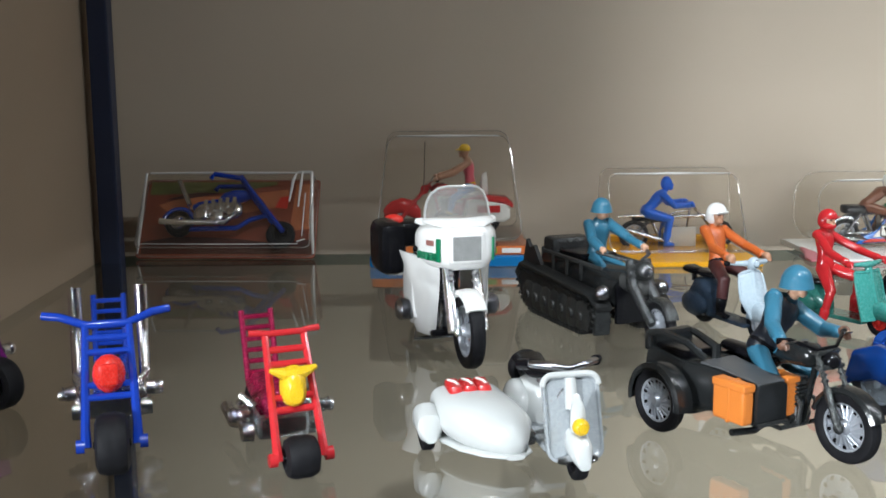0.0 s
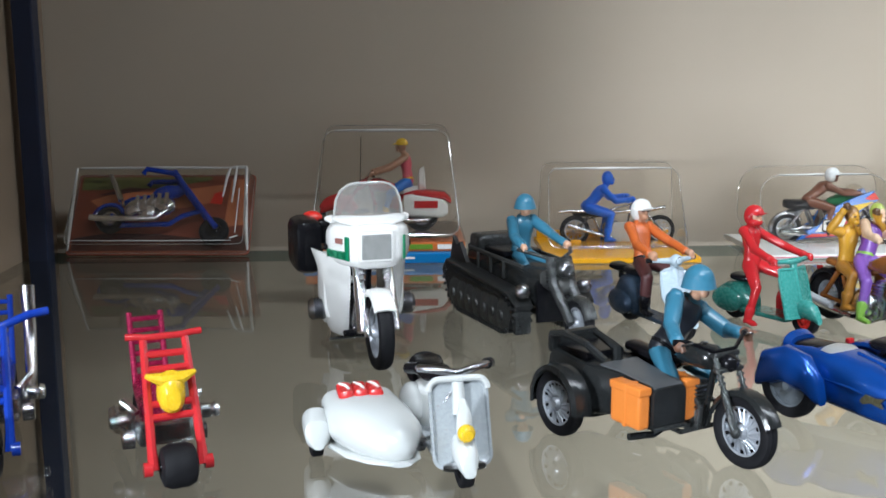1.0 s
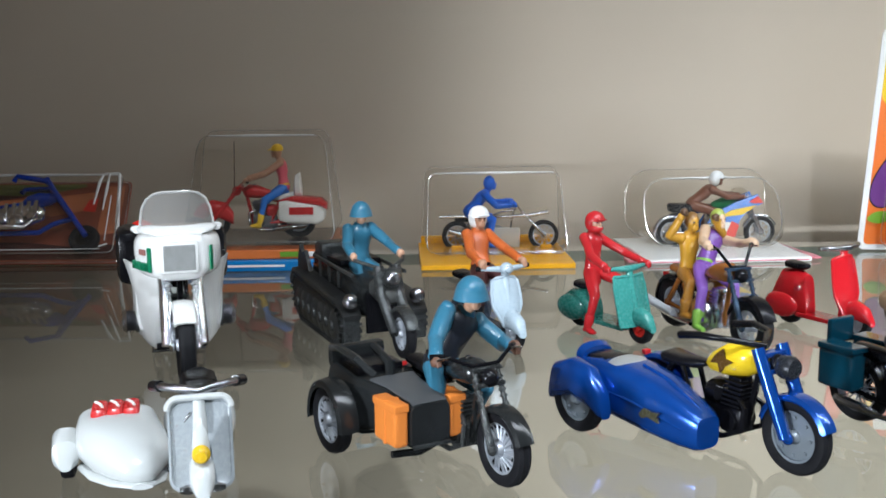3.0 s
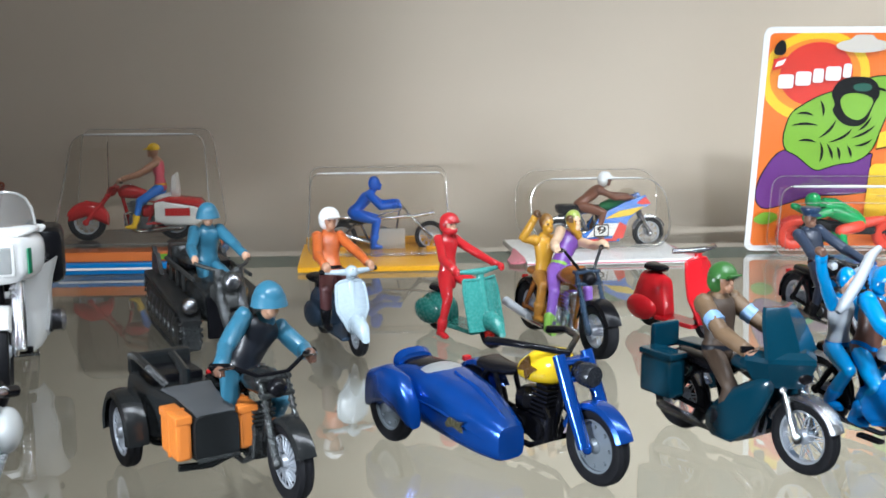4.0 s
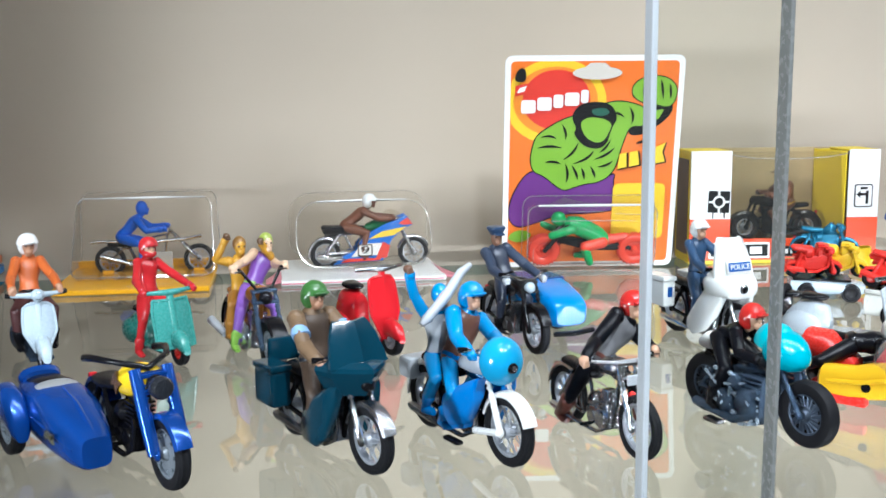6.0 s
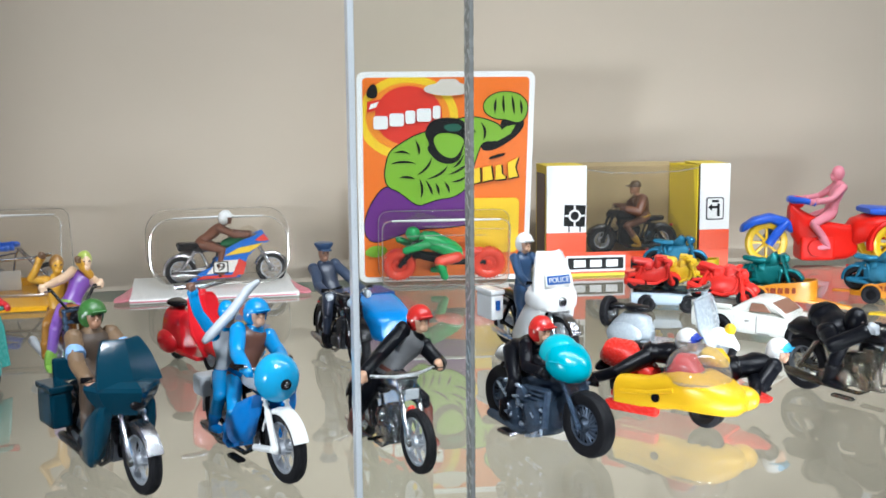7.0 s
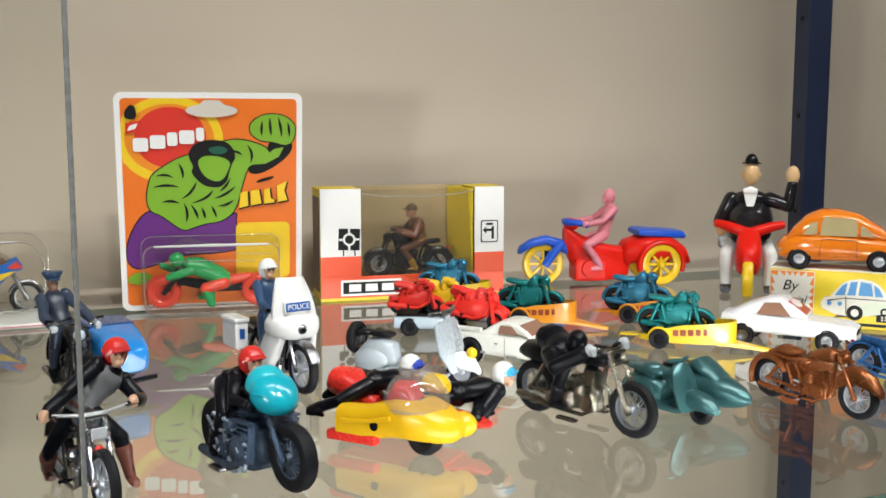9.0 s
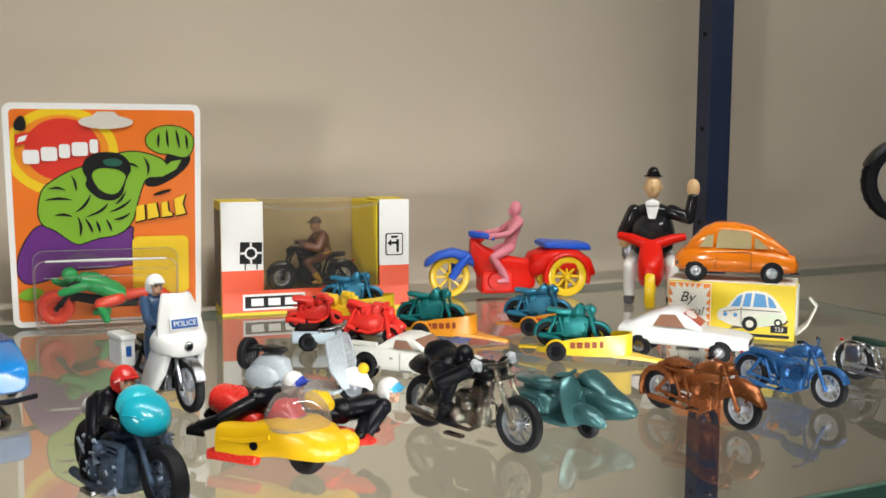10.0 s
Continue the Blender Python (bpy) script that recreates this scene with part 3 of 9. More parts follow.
    if hat_style in ("open", "full"):
        g.ellip(hc + Vector((-0.3 * k, 0, 0.9 * k)), (4.1 * k, 3.9 * k, 4.0 * k), 0, 1.6, n=20, rows=9)
        g.ellip(hc + Vector((-1.5 * k, 0, -0.4 * k)), (3.0 * k, 3.75 * k, 3.7 * k), n=18, rows=10)
        g.lathe([(3.7 * k, 0.5 * k), (4.1 * k, 0.4 * k), (4.15 * k, -0.1 * k), (3.7 * k, -0.2 * k)], hc + Vector((-0.3 * k, 0, 0.9 * k)), 20, "z")
        g.slot = 9
        if peak:
            g.ellip(hc + face @ Vector((0.3 * k, 0, 0.7 * k)), (4.0 * k, 3.7 * k, 3.6 * k), 0.35, 1.6, n=20, rows=6)
        g.box(hc + face @ Vector((3.9 * k, 0, 1.6 * k)), (1.5 * k, 4.4 * k, 0.6 * k), 0.25 * k, turn)
        g.slot = 3
        if hat_style == "full":
            g.ellip(hc + Vector((0.2 * k, 0, -2.4 * k)), (3.2 * k, 3.1 * k, 1.9 * k), n=14, rows=8)
    elif hat_style == "steel":
        g.ellip(hc + Vector((-0.2 * k, 0, 1.0 * k)), (4.3 * k, 3.9 * k, 4.3 * k), 0, 1.55, n=20, rows=9)
        g.lathe([(3.9 * k, 1.4 * k), (4.2 * k, 0.9 * k), (4.6 * k, -0.9 * k), (4.8 * k, -1.5 * k), (3.9 * k, -0.9 * k)], hc + Vector((-0.2 * k, 0, 0.6 * k)), 20, "z")
    elif hat_style == "cap":
        g.ellip(hc + Vector((0, 0, 1.8 * k)), (3.3 * k, 2.9 * k, 2.6 * k), 0, 1.7, n=16, rows=6)
        g.lathe([(3.0 * k, 2.0 * k), (4.5 * k, 4.2 * k), (4.1 * k, 5.0 * k), (0.1, 5.2 * k)], hc, 18, "z", False)
        g.box(hc + Vector((3.8 * k, 0, 1.9 * k)), (2.4 * k, 4.6 * k, 0.6 * k), 0.3 * k, Matrix.Rotation(0.3, 4, "Y"))
    elif hat_style == "peaked":
        g.ellip(hc + Vector((-0.2 * k, 0, 1.4 * k)), (3.5 * k, 3.1 * k, 3.3 * k), 0, 1.75, n=16, rows=8)
        g.box(hc + Vector((3.7 * k, 0, 1.4 * k)), (2.8 * k, 4.6 * k, 0.6 * k), 0.3 * k, Matrix.Rotation(0.2, 4, "Y"))
    elif hat_style == "hood":
        g.ellip(hc + Vector((-0.5 * k, 0, 0.3 * k)), (3.2 * k, 3.1 * k, 4.0 * k), n=16, rows=10)
    elif hat_style == "hair":
        g.ellip(hc + Vector((-0.8 * k, 0, 0.9 * k)), (3.1 * k, 2.9 * k, 3.6 * k), n=16, rows=10)
    for i, sgn in enumerate((1, -1)):
        sh = pelvis + up * T * 0.86 + side * sgn * shoulder * fat * 0.66
        hand = Vector(grip_pts[i])
        d = hand - sh
        reach = 18.5 * k
        bend = math.sqrt(max(0.5, (reach / 2) ** 2 - (min(d.length, reach * 0.98) / 2) ** 2))
        out = Vector((0.3, sgn * 0.9, -0.4)) if raised == i else Vector((-0.35, sgn * 0.8, -0.75))
        el = sh + d * 0.5 + out.normalized() * bend
        g.slot = 0
        g.ellip(sh, (2.3 * k * bulk, 2.1 * k * bulk, 2.3 * k * bulk), n=12, rows=8)
        g.limb(sh, el, 2.1 * k * bulk, 1.75 * k * bulk)
        g.limb(el, el + (hand - el) * 0.76, 1.8 * k * bulk, 1.5 * k * bulk)
        cuff = el + (hand - el) * 0.74
        g.limb(cuff, cuff + (hand - el) * 0.05, 1.75 * k, 1.75 * k, 8)
        if band:
            g.slot = 8
            mid = sh.lerp(el, 0.55)
            g.tube([sh.lerp(el, 0.45), mid, sh.lerp(el, 0.7)], 2.15 * k * bulk, 10)
        g.slot = 5
        g.limb(el + (hand - el) * 0.8, hand, 1.15 * k, 1.3 * k, 8)
        g.ellip(hand, (1.8 * k, 1.45 * k, 1.55 * k), n=10, rows=7)
        for f in (-1.2, 0, 1.2):
            g.limb(hand + Vector((0.8, 0.5 * f, 0.4)) * k, hand + Vector((1.3, 0.55 * f, -1.2)) * k, 0.55 * k, 0.45 * k, 6)
        hip = pelvis + Vector((0.6 * k, sgn * hips * k * 0.72, -0.6 * k))
        foot = Vector(feet[i])
        ankle = foot + Vector((-1.2 * k, 0, 1.9 * k))
        d = ankle - hip
        bend = math.sqrt(max(0.5, (26 * k / 2) ** 2 - (min(d.length, 25.6 * k) / 2) ** 2))
        fwd = Vector((0.9, sgn * 0.10 * knee_out, 0.35))
        fwd = (fwd - d.normalized() * fwd.dot(d.normalized())).normalized()
        kn = hip + d * 0.48 + fwd * bend
        g.slot = 1
        g.limb(hip, kn, 2.9 * k, 2.15 * k)
        g.ellip(kn, (2.2 * k, 2.1 * k, 2.2 * k), n=10, rows=6)
        g.limb(kn, ankle, 2.1 * k, 1.5 * k)
        g.slot = 4
        g.limb(ankle + (kn - ankle) * boot_top, ankle, 1.9 * k + boot_top, 1.55 * k)
        g.hull([(foot.x - 2.4 * k, foot.z + 1.2 * k, 1.1 * k, 1.1 * k, 2.4, foot.y), (foot.x - 1 * k, foot.z + 1.4 * k, 1.5 * k, 1.4 * k, 2.4, foot.y), (foot.x + 2 * k, foot.z + 1.0 * k, 1.1 * k, 1.5 * k, 2.4, foot.y), (foot.x + 3.6 * k, foot.z + 0.8 * k, 0.7 * k, 1.0 * k, 2.4, foot.y)], 12)
    folds = []
    for p in g.v:
        q = Vector(p)
        n = noise.noise_vector(q * 0.30 / k) * 0.55 + noise.noise_vector(q * 0.75 / k) * 0.30
        folds.append(tuple(q + n * k * (0.25 if (q - hc).length < 6.5 * k else 1.0)))
    g.v = folds
    return solid(name, g, mats, m, label, "figurine", "toy riders", angle=60)


def grips(d, y=11.0, dz=3.5, dx=-4.5):
    s = d["s"]
    return [(d["hx"] + dx * s, y, d["hz"] + dz), (d["hx"] + dx * s, -y, d["hz"] + dz)]


def pegs(d, y=7.0, z=5.5, x=0.0):
    s = d["s"]
    return [(d["hx"] - 0.36 * d["W"] + x, y, z * s), (d["hx"] - 0.36 * d["W"] + x, -y, z * s)]


def local(d, x, y):
    """A ground point of the room in the vehicle's own millimetres."""
    p = d["m"].inverted() @ Vector((x, y, 0))
    return p.x / MM, p.y / MM

# ---- front row, from the corner post ----
BLUE = paint("royal_blue", (0.012, 0.045, 0.36), 0.2)
RED = paint("red", (0.52, 0.025, 0.03), 0.22)
CRIMSON = mat("crimson_metal", (0.32, 0.01, 0.06), 0.25, 0.5, 0.2, 120, 0.1)
PURPLE = mat("purple_metal", (0.22, 0.01, 0.24), 0.2, 0.6, 0.2, 120, 0.1)
YELLOW_P = plastic("yellow", (0.78, 0.50, 0.015))
RED_P = plastic("red", (0.66, 0.03, 0.02))


def ladder_chopper(m, W, label, colour, body, ball, ball_shape, rf, fw, bar_w, z_bar, tall_pipes, half=7.5):
    b = thing("toy_chopper", m, label, "toy motorcycle", "toy motorcycles")
    fx, rx = W / 2, -W / 2
    w = wheel(b, fx, rf, fw, BLACK, "disc", name="front_wheel")
    wheel(b, rx, rf + 2, fw * 1.1, BLACK, "disc", name="rear_wheel")
    hx = fx - z_bar * 0.40
    g = Geo()
    for y in (-half, half):
        g.tube([(fx + 0.5, y, rf - 0.5), (fx - 2, y, rf + 5), (hx, y * 0.86, z_bar - 1)], [1.7, 1.35, 1.15])
        g.lathe([(0.05, y * 1.22 - 1.2), (2.1, y * 1.22 - 1.2), (2.1, y * 1.22 + 1.2), (0.05, y * 1.22 + 1.2)], (fx, 0, rf), 12, closed=False)
    for t in (0.28, 0.40, 0.72, 0.86):
        x, z = fx - 2 + (hx - fx + 2) * t, rf + 5 + (z_bar - rf - 6) * t
        g.tube([(x, -half * 0.95, z), (x, half * 0.95, z)], 1.1)
    f = part("fork", g, colour, b)
    rise = 1.0 if bar_w > 15 else 0.15
    part("handlebar", Geo().tube([(hx - 5 * rise, -bar_w, z_bar + 1.6 * rise), (hx - 3 * rise, -bar_w * 0.72, z_bar + 1.2 * rise), (hx, -half * 0.8, z_bar - 1.2 * rise), (hx, half * 0.8, z_bar - 1.2 * rise), (hx - 3 * rise, bar_w * 0.72, z_bar + 1.2 * rise), (hx - 5 * rise, bar_w, z_bar + 1.6 * rise)], 1.0 + 0.35 * rise, 10), colour, b)
    bx, bz = fx - 2 + (hx - fx + 2) * 0.50 + 1.5, rf + 5 + (z_bar - rf - 6) * 0.52
    if ball_shape == "ball":
        part("headlight", Geo().ellip((bx, 0, bz), (4.6, 5.0, 6.0)).box((bx + 3.4, 0, bz + 0.5), (2.4, 6.0, 7.0), 1.6), ball, b, "red plastic lamp")
    else:
        g = Geo().hull([(bx - 3, bz, 5, 3), (bx, bz, 6.4, 4.2), (bx + 3.0, bz - 0.5, 5.2, 3.4), (bx + 4.6, bz - 1.2, 3.2, 2.0)])
        g.tube([(bx + 1, -7.2, bz + 5.6), (bx + 1.4, -3, bz + 4.2), (bx + 1.4, 3, bz + 4.2), (bx + 1, 7.2, bz + 5.6)], [0.7, 2.0, 2.0, 0.7])
        part("headlight", g, ball, b, "yellow plastic horned lamp")
    g = Geo()
    g.hull([(rx - 6, rf + 9, 2, 4), (rx, rf + 10, 3.5, 6), (rx + 14, rf + 8, 3.5, 6.5), (rx + 24, rf + 9, 5, 6), (fx - 22, rf + 15, 4, 4.5), (fx - 17, rf + 16, 1.5, 2)])
    part("body", g, body, b)
    g = Geo()
    for k in range(6):
        g.box((rx - 2 - 1.0 * k, 0, rf + 13 + 3.6 * k), (1.8, 9.5, 1.6), 0.5)
    for y in (-5, 5):
        g.tube([(rx, y, rf + 10), (rx - 8, y, rf + 33)], 1.0)
    part("backrest", g, body, b, "slatted tall backrest")
    g = Geo()
    g.box((rx + 20, 0, rf + 3), (16, 17, 8), 1.5)
    for y in (-1, 1):
        for k in range(4):
            g.box((rx + 20, y * (9 + 0.9 * k), rf + 6 - k * 1.4), (9 - k, 1.3, 7 - k), 0.4)
        g.lathe([(0.05, y * 12.8), (3, y * 12.6), (3.2, y * 9), (0.05, y * 9)], (rx + 23, 0, rf + 1), 14, closed=False)
        g.tube([(rx + 24, y * 8, rf + 9), (rx + 20, y * 11.5, rf + 12), (rx + 14, y * 11, rf + 8)], 1.2)
    part("engine", g, CHROME, b, "bright chrome engine block")
    for y in (-1, 1):
        part("carburettor", Geo().lathe([(0.05, y * 16.5), (2.2, y * 16.2), (2.6, y * 15), (1.6, y * 14.4), (2.4, y * 13.6), (2.4, y * 11), (0.05, y * 11)], (rx + 26, 0, rf + 8), 12, closed=False).lathe([(0.05, y * 15.5), (1.8, y * 15.2), (2.0, y * 13), (0.05, y * 11)], (rx + 15, 0, rf + 4), 12, closed=False), CHROME, b, "chrome carburettor")
        if tall_pipes:
            part("exhaust_pipe", Geo().tube([(rx + 16, y * 10, rf + 4), (rx + 4, y * 11, rf + 8), (rx - 3, y * 11, rf + 22), (rx - 5, y * 11, tall_pipes)], [1.8, 2.0, 2.2, 2.4], 10), CHROME, b, "tall chrome exhaust pipe")
        else:
            part("exhaust_pipe", Geo().tube([(rx + 18, y * 10.5, rf + 2), (rx + 6, y * 11.5, rf - 1), (rx - 6, y * 11.5, rf + 1)], [1.6, 2.0, 2.2], 10), CHROME, b, "chrome exhaust pipe")
    return b


m, W = between((-0.0608, 0.1496), (-0.0755, 0.203))
ladder_chopper(m, W, "royal blue plastic chopper with red lamp and chrome pipes", BLUE, BLUE, RED_P, "ball", 9.5, 10, 19.0, 43.5, 46)
m, W = between((-0.0038, 0.1442), (-0.0210, 0.189))
ladder_chopper(m, W, "red diecast chopper with yellow horned lamp", RED, CRIMSON, YELLOW_P, "horn", 6.6, 10.5, 11.0, 41.0, 0, 7.0)
m, W = between((-0.119, 0.214), (-0.152, 0.232))
ladder_chopper(m, W, "purple metallic chopper with fat black tyres by the side wall", PURPLE, PURPLE, PURPLE, "ball", 9.5, 8, 12.0, 30, 0, 5.5)


# scooters
def scooter(m, W, label, body, shield=None, rf=6.5, seat=None, shield_w=9.0, z_bar=31, lamp=None, style="disc", rim=None, guard=None, bars=None, seats=1, square=False, tyre_w=4.2, tail=None, spare=False, group="toy scooters", rear_h=0.0, low=7.5):
    b = thing("toy_scooter", m, label, "toy scooter", group)
    fx, rx = W / 2, -W / 2
    shield, guard, tail = shield or body, guard or body, tail or body
    wheel(b, fx, rf, tyre_w, rim, style, name="front_wheel")
    wheel(b, rx, rf, tyre_w, rim, style, name="rear_wheel")
    sx = fx - 5.5
    g, n = Geo(), 11
    rows = []
    for k in range(n):
        t = k / (n - 1)
        z = low + (z_bar - 3 - low) * t
        w = shield_w * ((0.80 + 0.2 * math.sin(t * 3.0)) * (0.45 + 0.55 * min(1, t / 0.4)) if not square else (1.0 if t < 0.9 else 0.93))
        x = sx + 2.5 - 6.0 * t
        row = []
        for u in (-1, -0.97, -0.75, -0.4, 0, 0.4, 0.75, 0.97, 1):
            row.append((x + 2.2 * (1 - u * u), u * w, z - (2.0 * abs(u) ** 4 if k == n - 1 and not square else 0)))
        rows.append(row)
    front = rows
    back = [[(x - 0.9, y * 0.985, z) for x, y, z in r] for r in rows]
    rings = [f + b2[::-1] for f, b2 in zip(front, back)]
    g.rings(rings)
    for y in (-1, 1):
        g.tube([(r[0 if y < 0 else -1][0] - 0.3, r[0 if y < 0 else -1][1], r[0][2]) for r in rows], 0.75, 8)
    g.tube([(p[0] - 0.3, p[1], p[2]) for p in rows[-1]], 0.75, 8)
    sh = part("leg_shield", g, shield, b)
    g = Geo()
    g.tube([(sx + 3.6, 0, 9), (sx + 0.4, 0, 18), (sx - 3.0, 0, z_bar - 1)], [2.0, 1.9, 1.7], 12)
    part("steering_column", g, shield, b)
    part("front_mudguard", Geo().hull([(fx - rf - 0.5, rf + 2, 2, 1.6), (fx - rf * 0.6, rf + 4.2, 4.2, 3.0), (fx, rf + 5.2, 4.4, 3.4), (fx + rf * 0.7, rf + 3.6, 3.6, 2.9), (fx + rf + 0.8, rf + 0.6, 1.4, 1.6)]), guard, b)
    part("handlebar", Geo().tube([(sx - 4.6, -10.5, z_bar + 0.6), (sx - 3.2, -7, z_bar + 0.6), (sx - 2.6, 0, z_bar + 0.2), (sx - 3.2, 7, z_bar + 0.6), (sx - 4.6, 10.5, z_bar + 0.6)], [1.0, 1.1, 1.7, 1.1, 1.0], 10), bars or body, b)
    for y in (-1, 1):
        part("grip", Geo().tube([(sx - 4.2, y * 9, z_bar + 0.6), (sx - 5.6, y * 12.6, z_bar + 0.6)], 1.15), BLACK if bars is None else bars, b, "dark grip")
    if lamp:
        lm = part("headlight", Geo().ellip((sx - 1.2, 0, z_bar + 0.6), (2.8, 3.0, 2.8)), shield, b)
        part("lens", Geo().lathe([(0.05, 2.7), (1.6, 2.3), (2.2, 1.6), (0.05, 1.2)], (sx - 1.2, 0, z_bar + 0.6), 14, "x", False), lamp, lm, "round lamp lens")
    part("floorboard", Geo().box(((sx + rx + 10) / 2 - 1, 0, 6.2), (sx - rx - 8, shield_w * 1.5, 2), 0.6), tail, b)
    h = rear_h
    g = Geo()
    g.hull([(rx - 11, 8.5, 3.2, 2.6), (rx - 8.5, 9.5, 5.4, 4.6), (rx - 3, 11 + h / 2, 7.0 + h / 2, 6.0), (rx + 5, 11.5 + h / 2, 7.2 + h / 2, 5.6), (rx + 10, 10.5 + h / 2, 6.0 + h / 2, 4.4), (rx + 12, 9, 4, 3.2)], 22)
    for y in (-1, 1):
        g.ellip((rx - 1, y * 5.0, 9.5), (9.5, 3.4, 6.0), n=18, rows=10)
    part("rear_body", g, tail, b)
    for k in range(seats):
        x0 = rx + 8.5 - 12 * k
        part("saddle", Geo().hull([(x0 - 11, 20.5 + h, 1.0, 2.4), (x0 - 9, 20.4 + h, 1.9, 4.4), (x0 - 4, 20.0 + h, 1.7, 4.2), (x0, 20.2 + h, 1.5, 2.6), (x0 + 1.4, 20.4 + h, 0.7, 1.2)]), seat or BLACK, b)
        part("saddle_spring", Geo().tube([(x0 - 5, 0, 15 + h), (x0 - 5, 0, 19.4 + h)], 1.4), STEEL, b)
    if spare:
        sp = part("spare_wheel", rim_mesh(rf, tyre_w, STEEL, "disc"), None, b)
        sp.matrix_basis = mm(rx - 11.5, 0, 17 + h, 0, 0, 90)
        part("tyre", tyre_mesh(rf, tyre_w), None, sp, "black rubber tyre")
    return b, dict(fx=fx, rx=rx, m=m, hx=sx - 3, hz=z_bar, s=1, W=W)


PALE_BLUE = paint("pale_blue", (0.40, 0.48, 0.54), 0.3)
GREY_SC = paint("pale_grey", (0.36, 0.39, 0.41), 0.3, (0.3, 0.3, 0.3))
OFF_WHITE = paint("off_white", (0.60, 0.62, 0.61), 0.26)
RED_SEAT = plastic("red_seat", (0.55, 0.03, 0.03))


def side_scooter(m, W, label, S, main, shield, lamp, seat_red):
    """A boxy scooter with framed leg shield, dark bars and a broad sidecar joined to its footboard."""
    b = thing("toy_scooter", m, label, "toy scooter", "toy scooters")
    fx, rx = W / 2, -W / 2
    wheel(b, fx, 6.2, 4.2, BLACK, "disc", name="front_wheel")
    wheel(b, rx, 6.2, 4.2, BLACK, "disc", name="rear_wheel")
    sx0 = fx - 5
    panel = rounded(-8.8, 8.8, 5.5, 30, 3.2, 5)
    lean = lambda z: sx0 + 1.5 - (z - 5.5) * 0.20 + (2.0 if z < 17 else 0.0)
    g = Geo()
    n = len(panel)
    ring = lambda k, dx: [(lean(z) + dx, y * k, 17.75 + (z - 17.75) * k) for y, z in panel]
    g.rings([ring(0.90, -0.9), ring(1.0, -0.9), ring(1.0, 0.9), ring(0.93, 1.0), ring(0.88, 0.2)])
    sh = part("leg_shield", g, shield, b, "pale grey leg shield with raised rim")
    part("shield_rim", Geo().tube([(lean(z) + 0.5, y, z) for y, z in panel if z > 13], 0.95, 8), main, sh)
    part("steering_column", Geo().hull([(lean(8) + 0.5, 17, 9, 2.0), (lean(8) + 2.2, 16.5, 8, 2.4), (lean(8) + 3.4, 14.5, 5.5, 1.7)], 16).tube([(lean(20) + 1, 0, 20), (lean(29) + 0.4, 0, 29)], [2.2, 1.7], 10), main, sh, "white column cover")
    part("shield_crease", Geo().tube([(lean(24) + 0.5, -6.4, 20.5), (lean(25) + 0.5, -2.4, 26)], 0.35, 6), STEEL, sh)
    part("front_mudguard", Geo().hull([(fx - 6, 8.5, 2, 1.8), (fx - 4, 10.6, 4.4, 3.2), (fx, 11.2, 4.6, 3.6), (fx + 4.6, 9.6, 3.8, 3.2), (fx + 7, 6.8, 1.6, 1.8)]), main, b)
    part("lamp", Geo().ellip((fx + 2.6, 0, 17.0), (2.4, 2.6, 2.6)).lathe([(0.05, 2.8), (1.5, 2.6), (1.7, 1.6), (0.05, 1.6)], (fx + 2.6, 0, 17.0), 14, "x", False), lamp, b, "yellow plastic lamp")
    for y in (-1, 1):
        part("axle_nut", Geo().tube([(fx, y * 2, 6.2), (fx, y * 4.2, 6.2), (fx, y * 6.2, 6.2)], [1.4, 1.5, 0.9]), CHROME, b)
    hb = part("handlebar", Geo().tube([(sx0 - 12.5, -12.0, 31.0), (sx0 - 9, -10.2, 32.0), (sx0 - 5, -6, 32.4), (sx0 - 4, 0, 31.2), (sx0 - 5, 6, 32.4), (sx0 - 9, 10.2, 32.0), (sx0 - 12.5, 12.0, 31.0)], 1.2, 10), STEEL, b, "dull steel handlebar")
    for y in (-1, 1):
        part("grip", Geo().tube([(sx0 - 9.5, y * 10.4, 31.9), (sx0 - 14, y * 12.6, 30.8)], 1.7, 10), BLACK, hb, "black grip")
    part("floorboard", Geo().box((-2, 0, 6.2), (W * 0.62, 14, 2.2), 0.7), shield, b)
    part("rear_body", Geo().hull([(rx - 9, 9.5, 3.4, 3.4), (rx - 7, 10.5, 6.2, 6.2), (rx - 1, 12, 8.0, 7.6), (rx + 6, 12, 8.2, 7.4), (rx + 11, 11, 6.4, 5.6), (rx + 13, 9.5, 3.4, 3.4)], 22).ellip((rx + 2, -6.5, 12), (9.5, 4.6, 6.8), n=20, rows=10).ellip((rx + 2, 6.5, 12), (9.5, 4.6, 6.8), n=20, rows=10), main, b)
    for k in (0, 1):
        x0 = rx + 12 - 12 * k
        part("saddle", Geo().hull([(x0 - 11.5, 23, 0.9, 3.0), (x0 - 9.5, 23, 2.0, 5.4), (x0 - 4, 22.4, 1.8, 5.0), (x0, 22.8, 1.4, 3.0), (x0 + 1.4, 23, 0.7, 1.4)]), BLACK, b, "black saddle")
        part("saddle_spring", Geo().tube([(x0 - 5, 0, 17), (x0 - 5, 0, 21.6)], 1.6), STEEL, b)
    sp = part("spare_wheel", rim_mesh(6.2, 4.2, STEEL, "disc"), None, b)
    sp.matrix_basis = mm(rx - 11.0, 0, 19, 0, 0, 90)
    part("tyre", tyre_mesh(6.2, 4.2), None, sp, "black rubber tyre")
    sx, sy = S
    yc = sy + 14.2
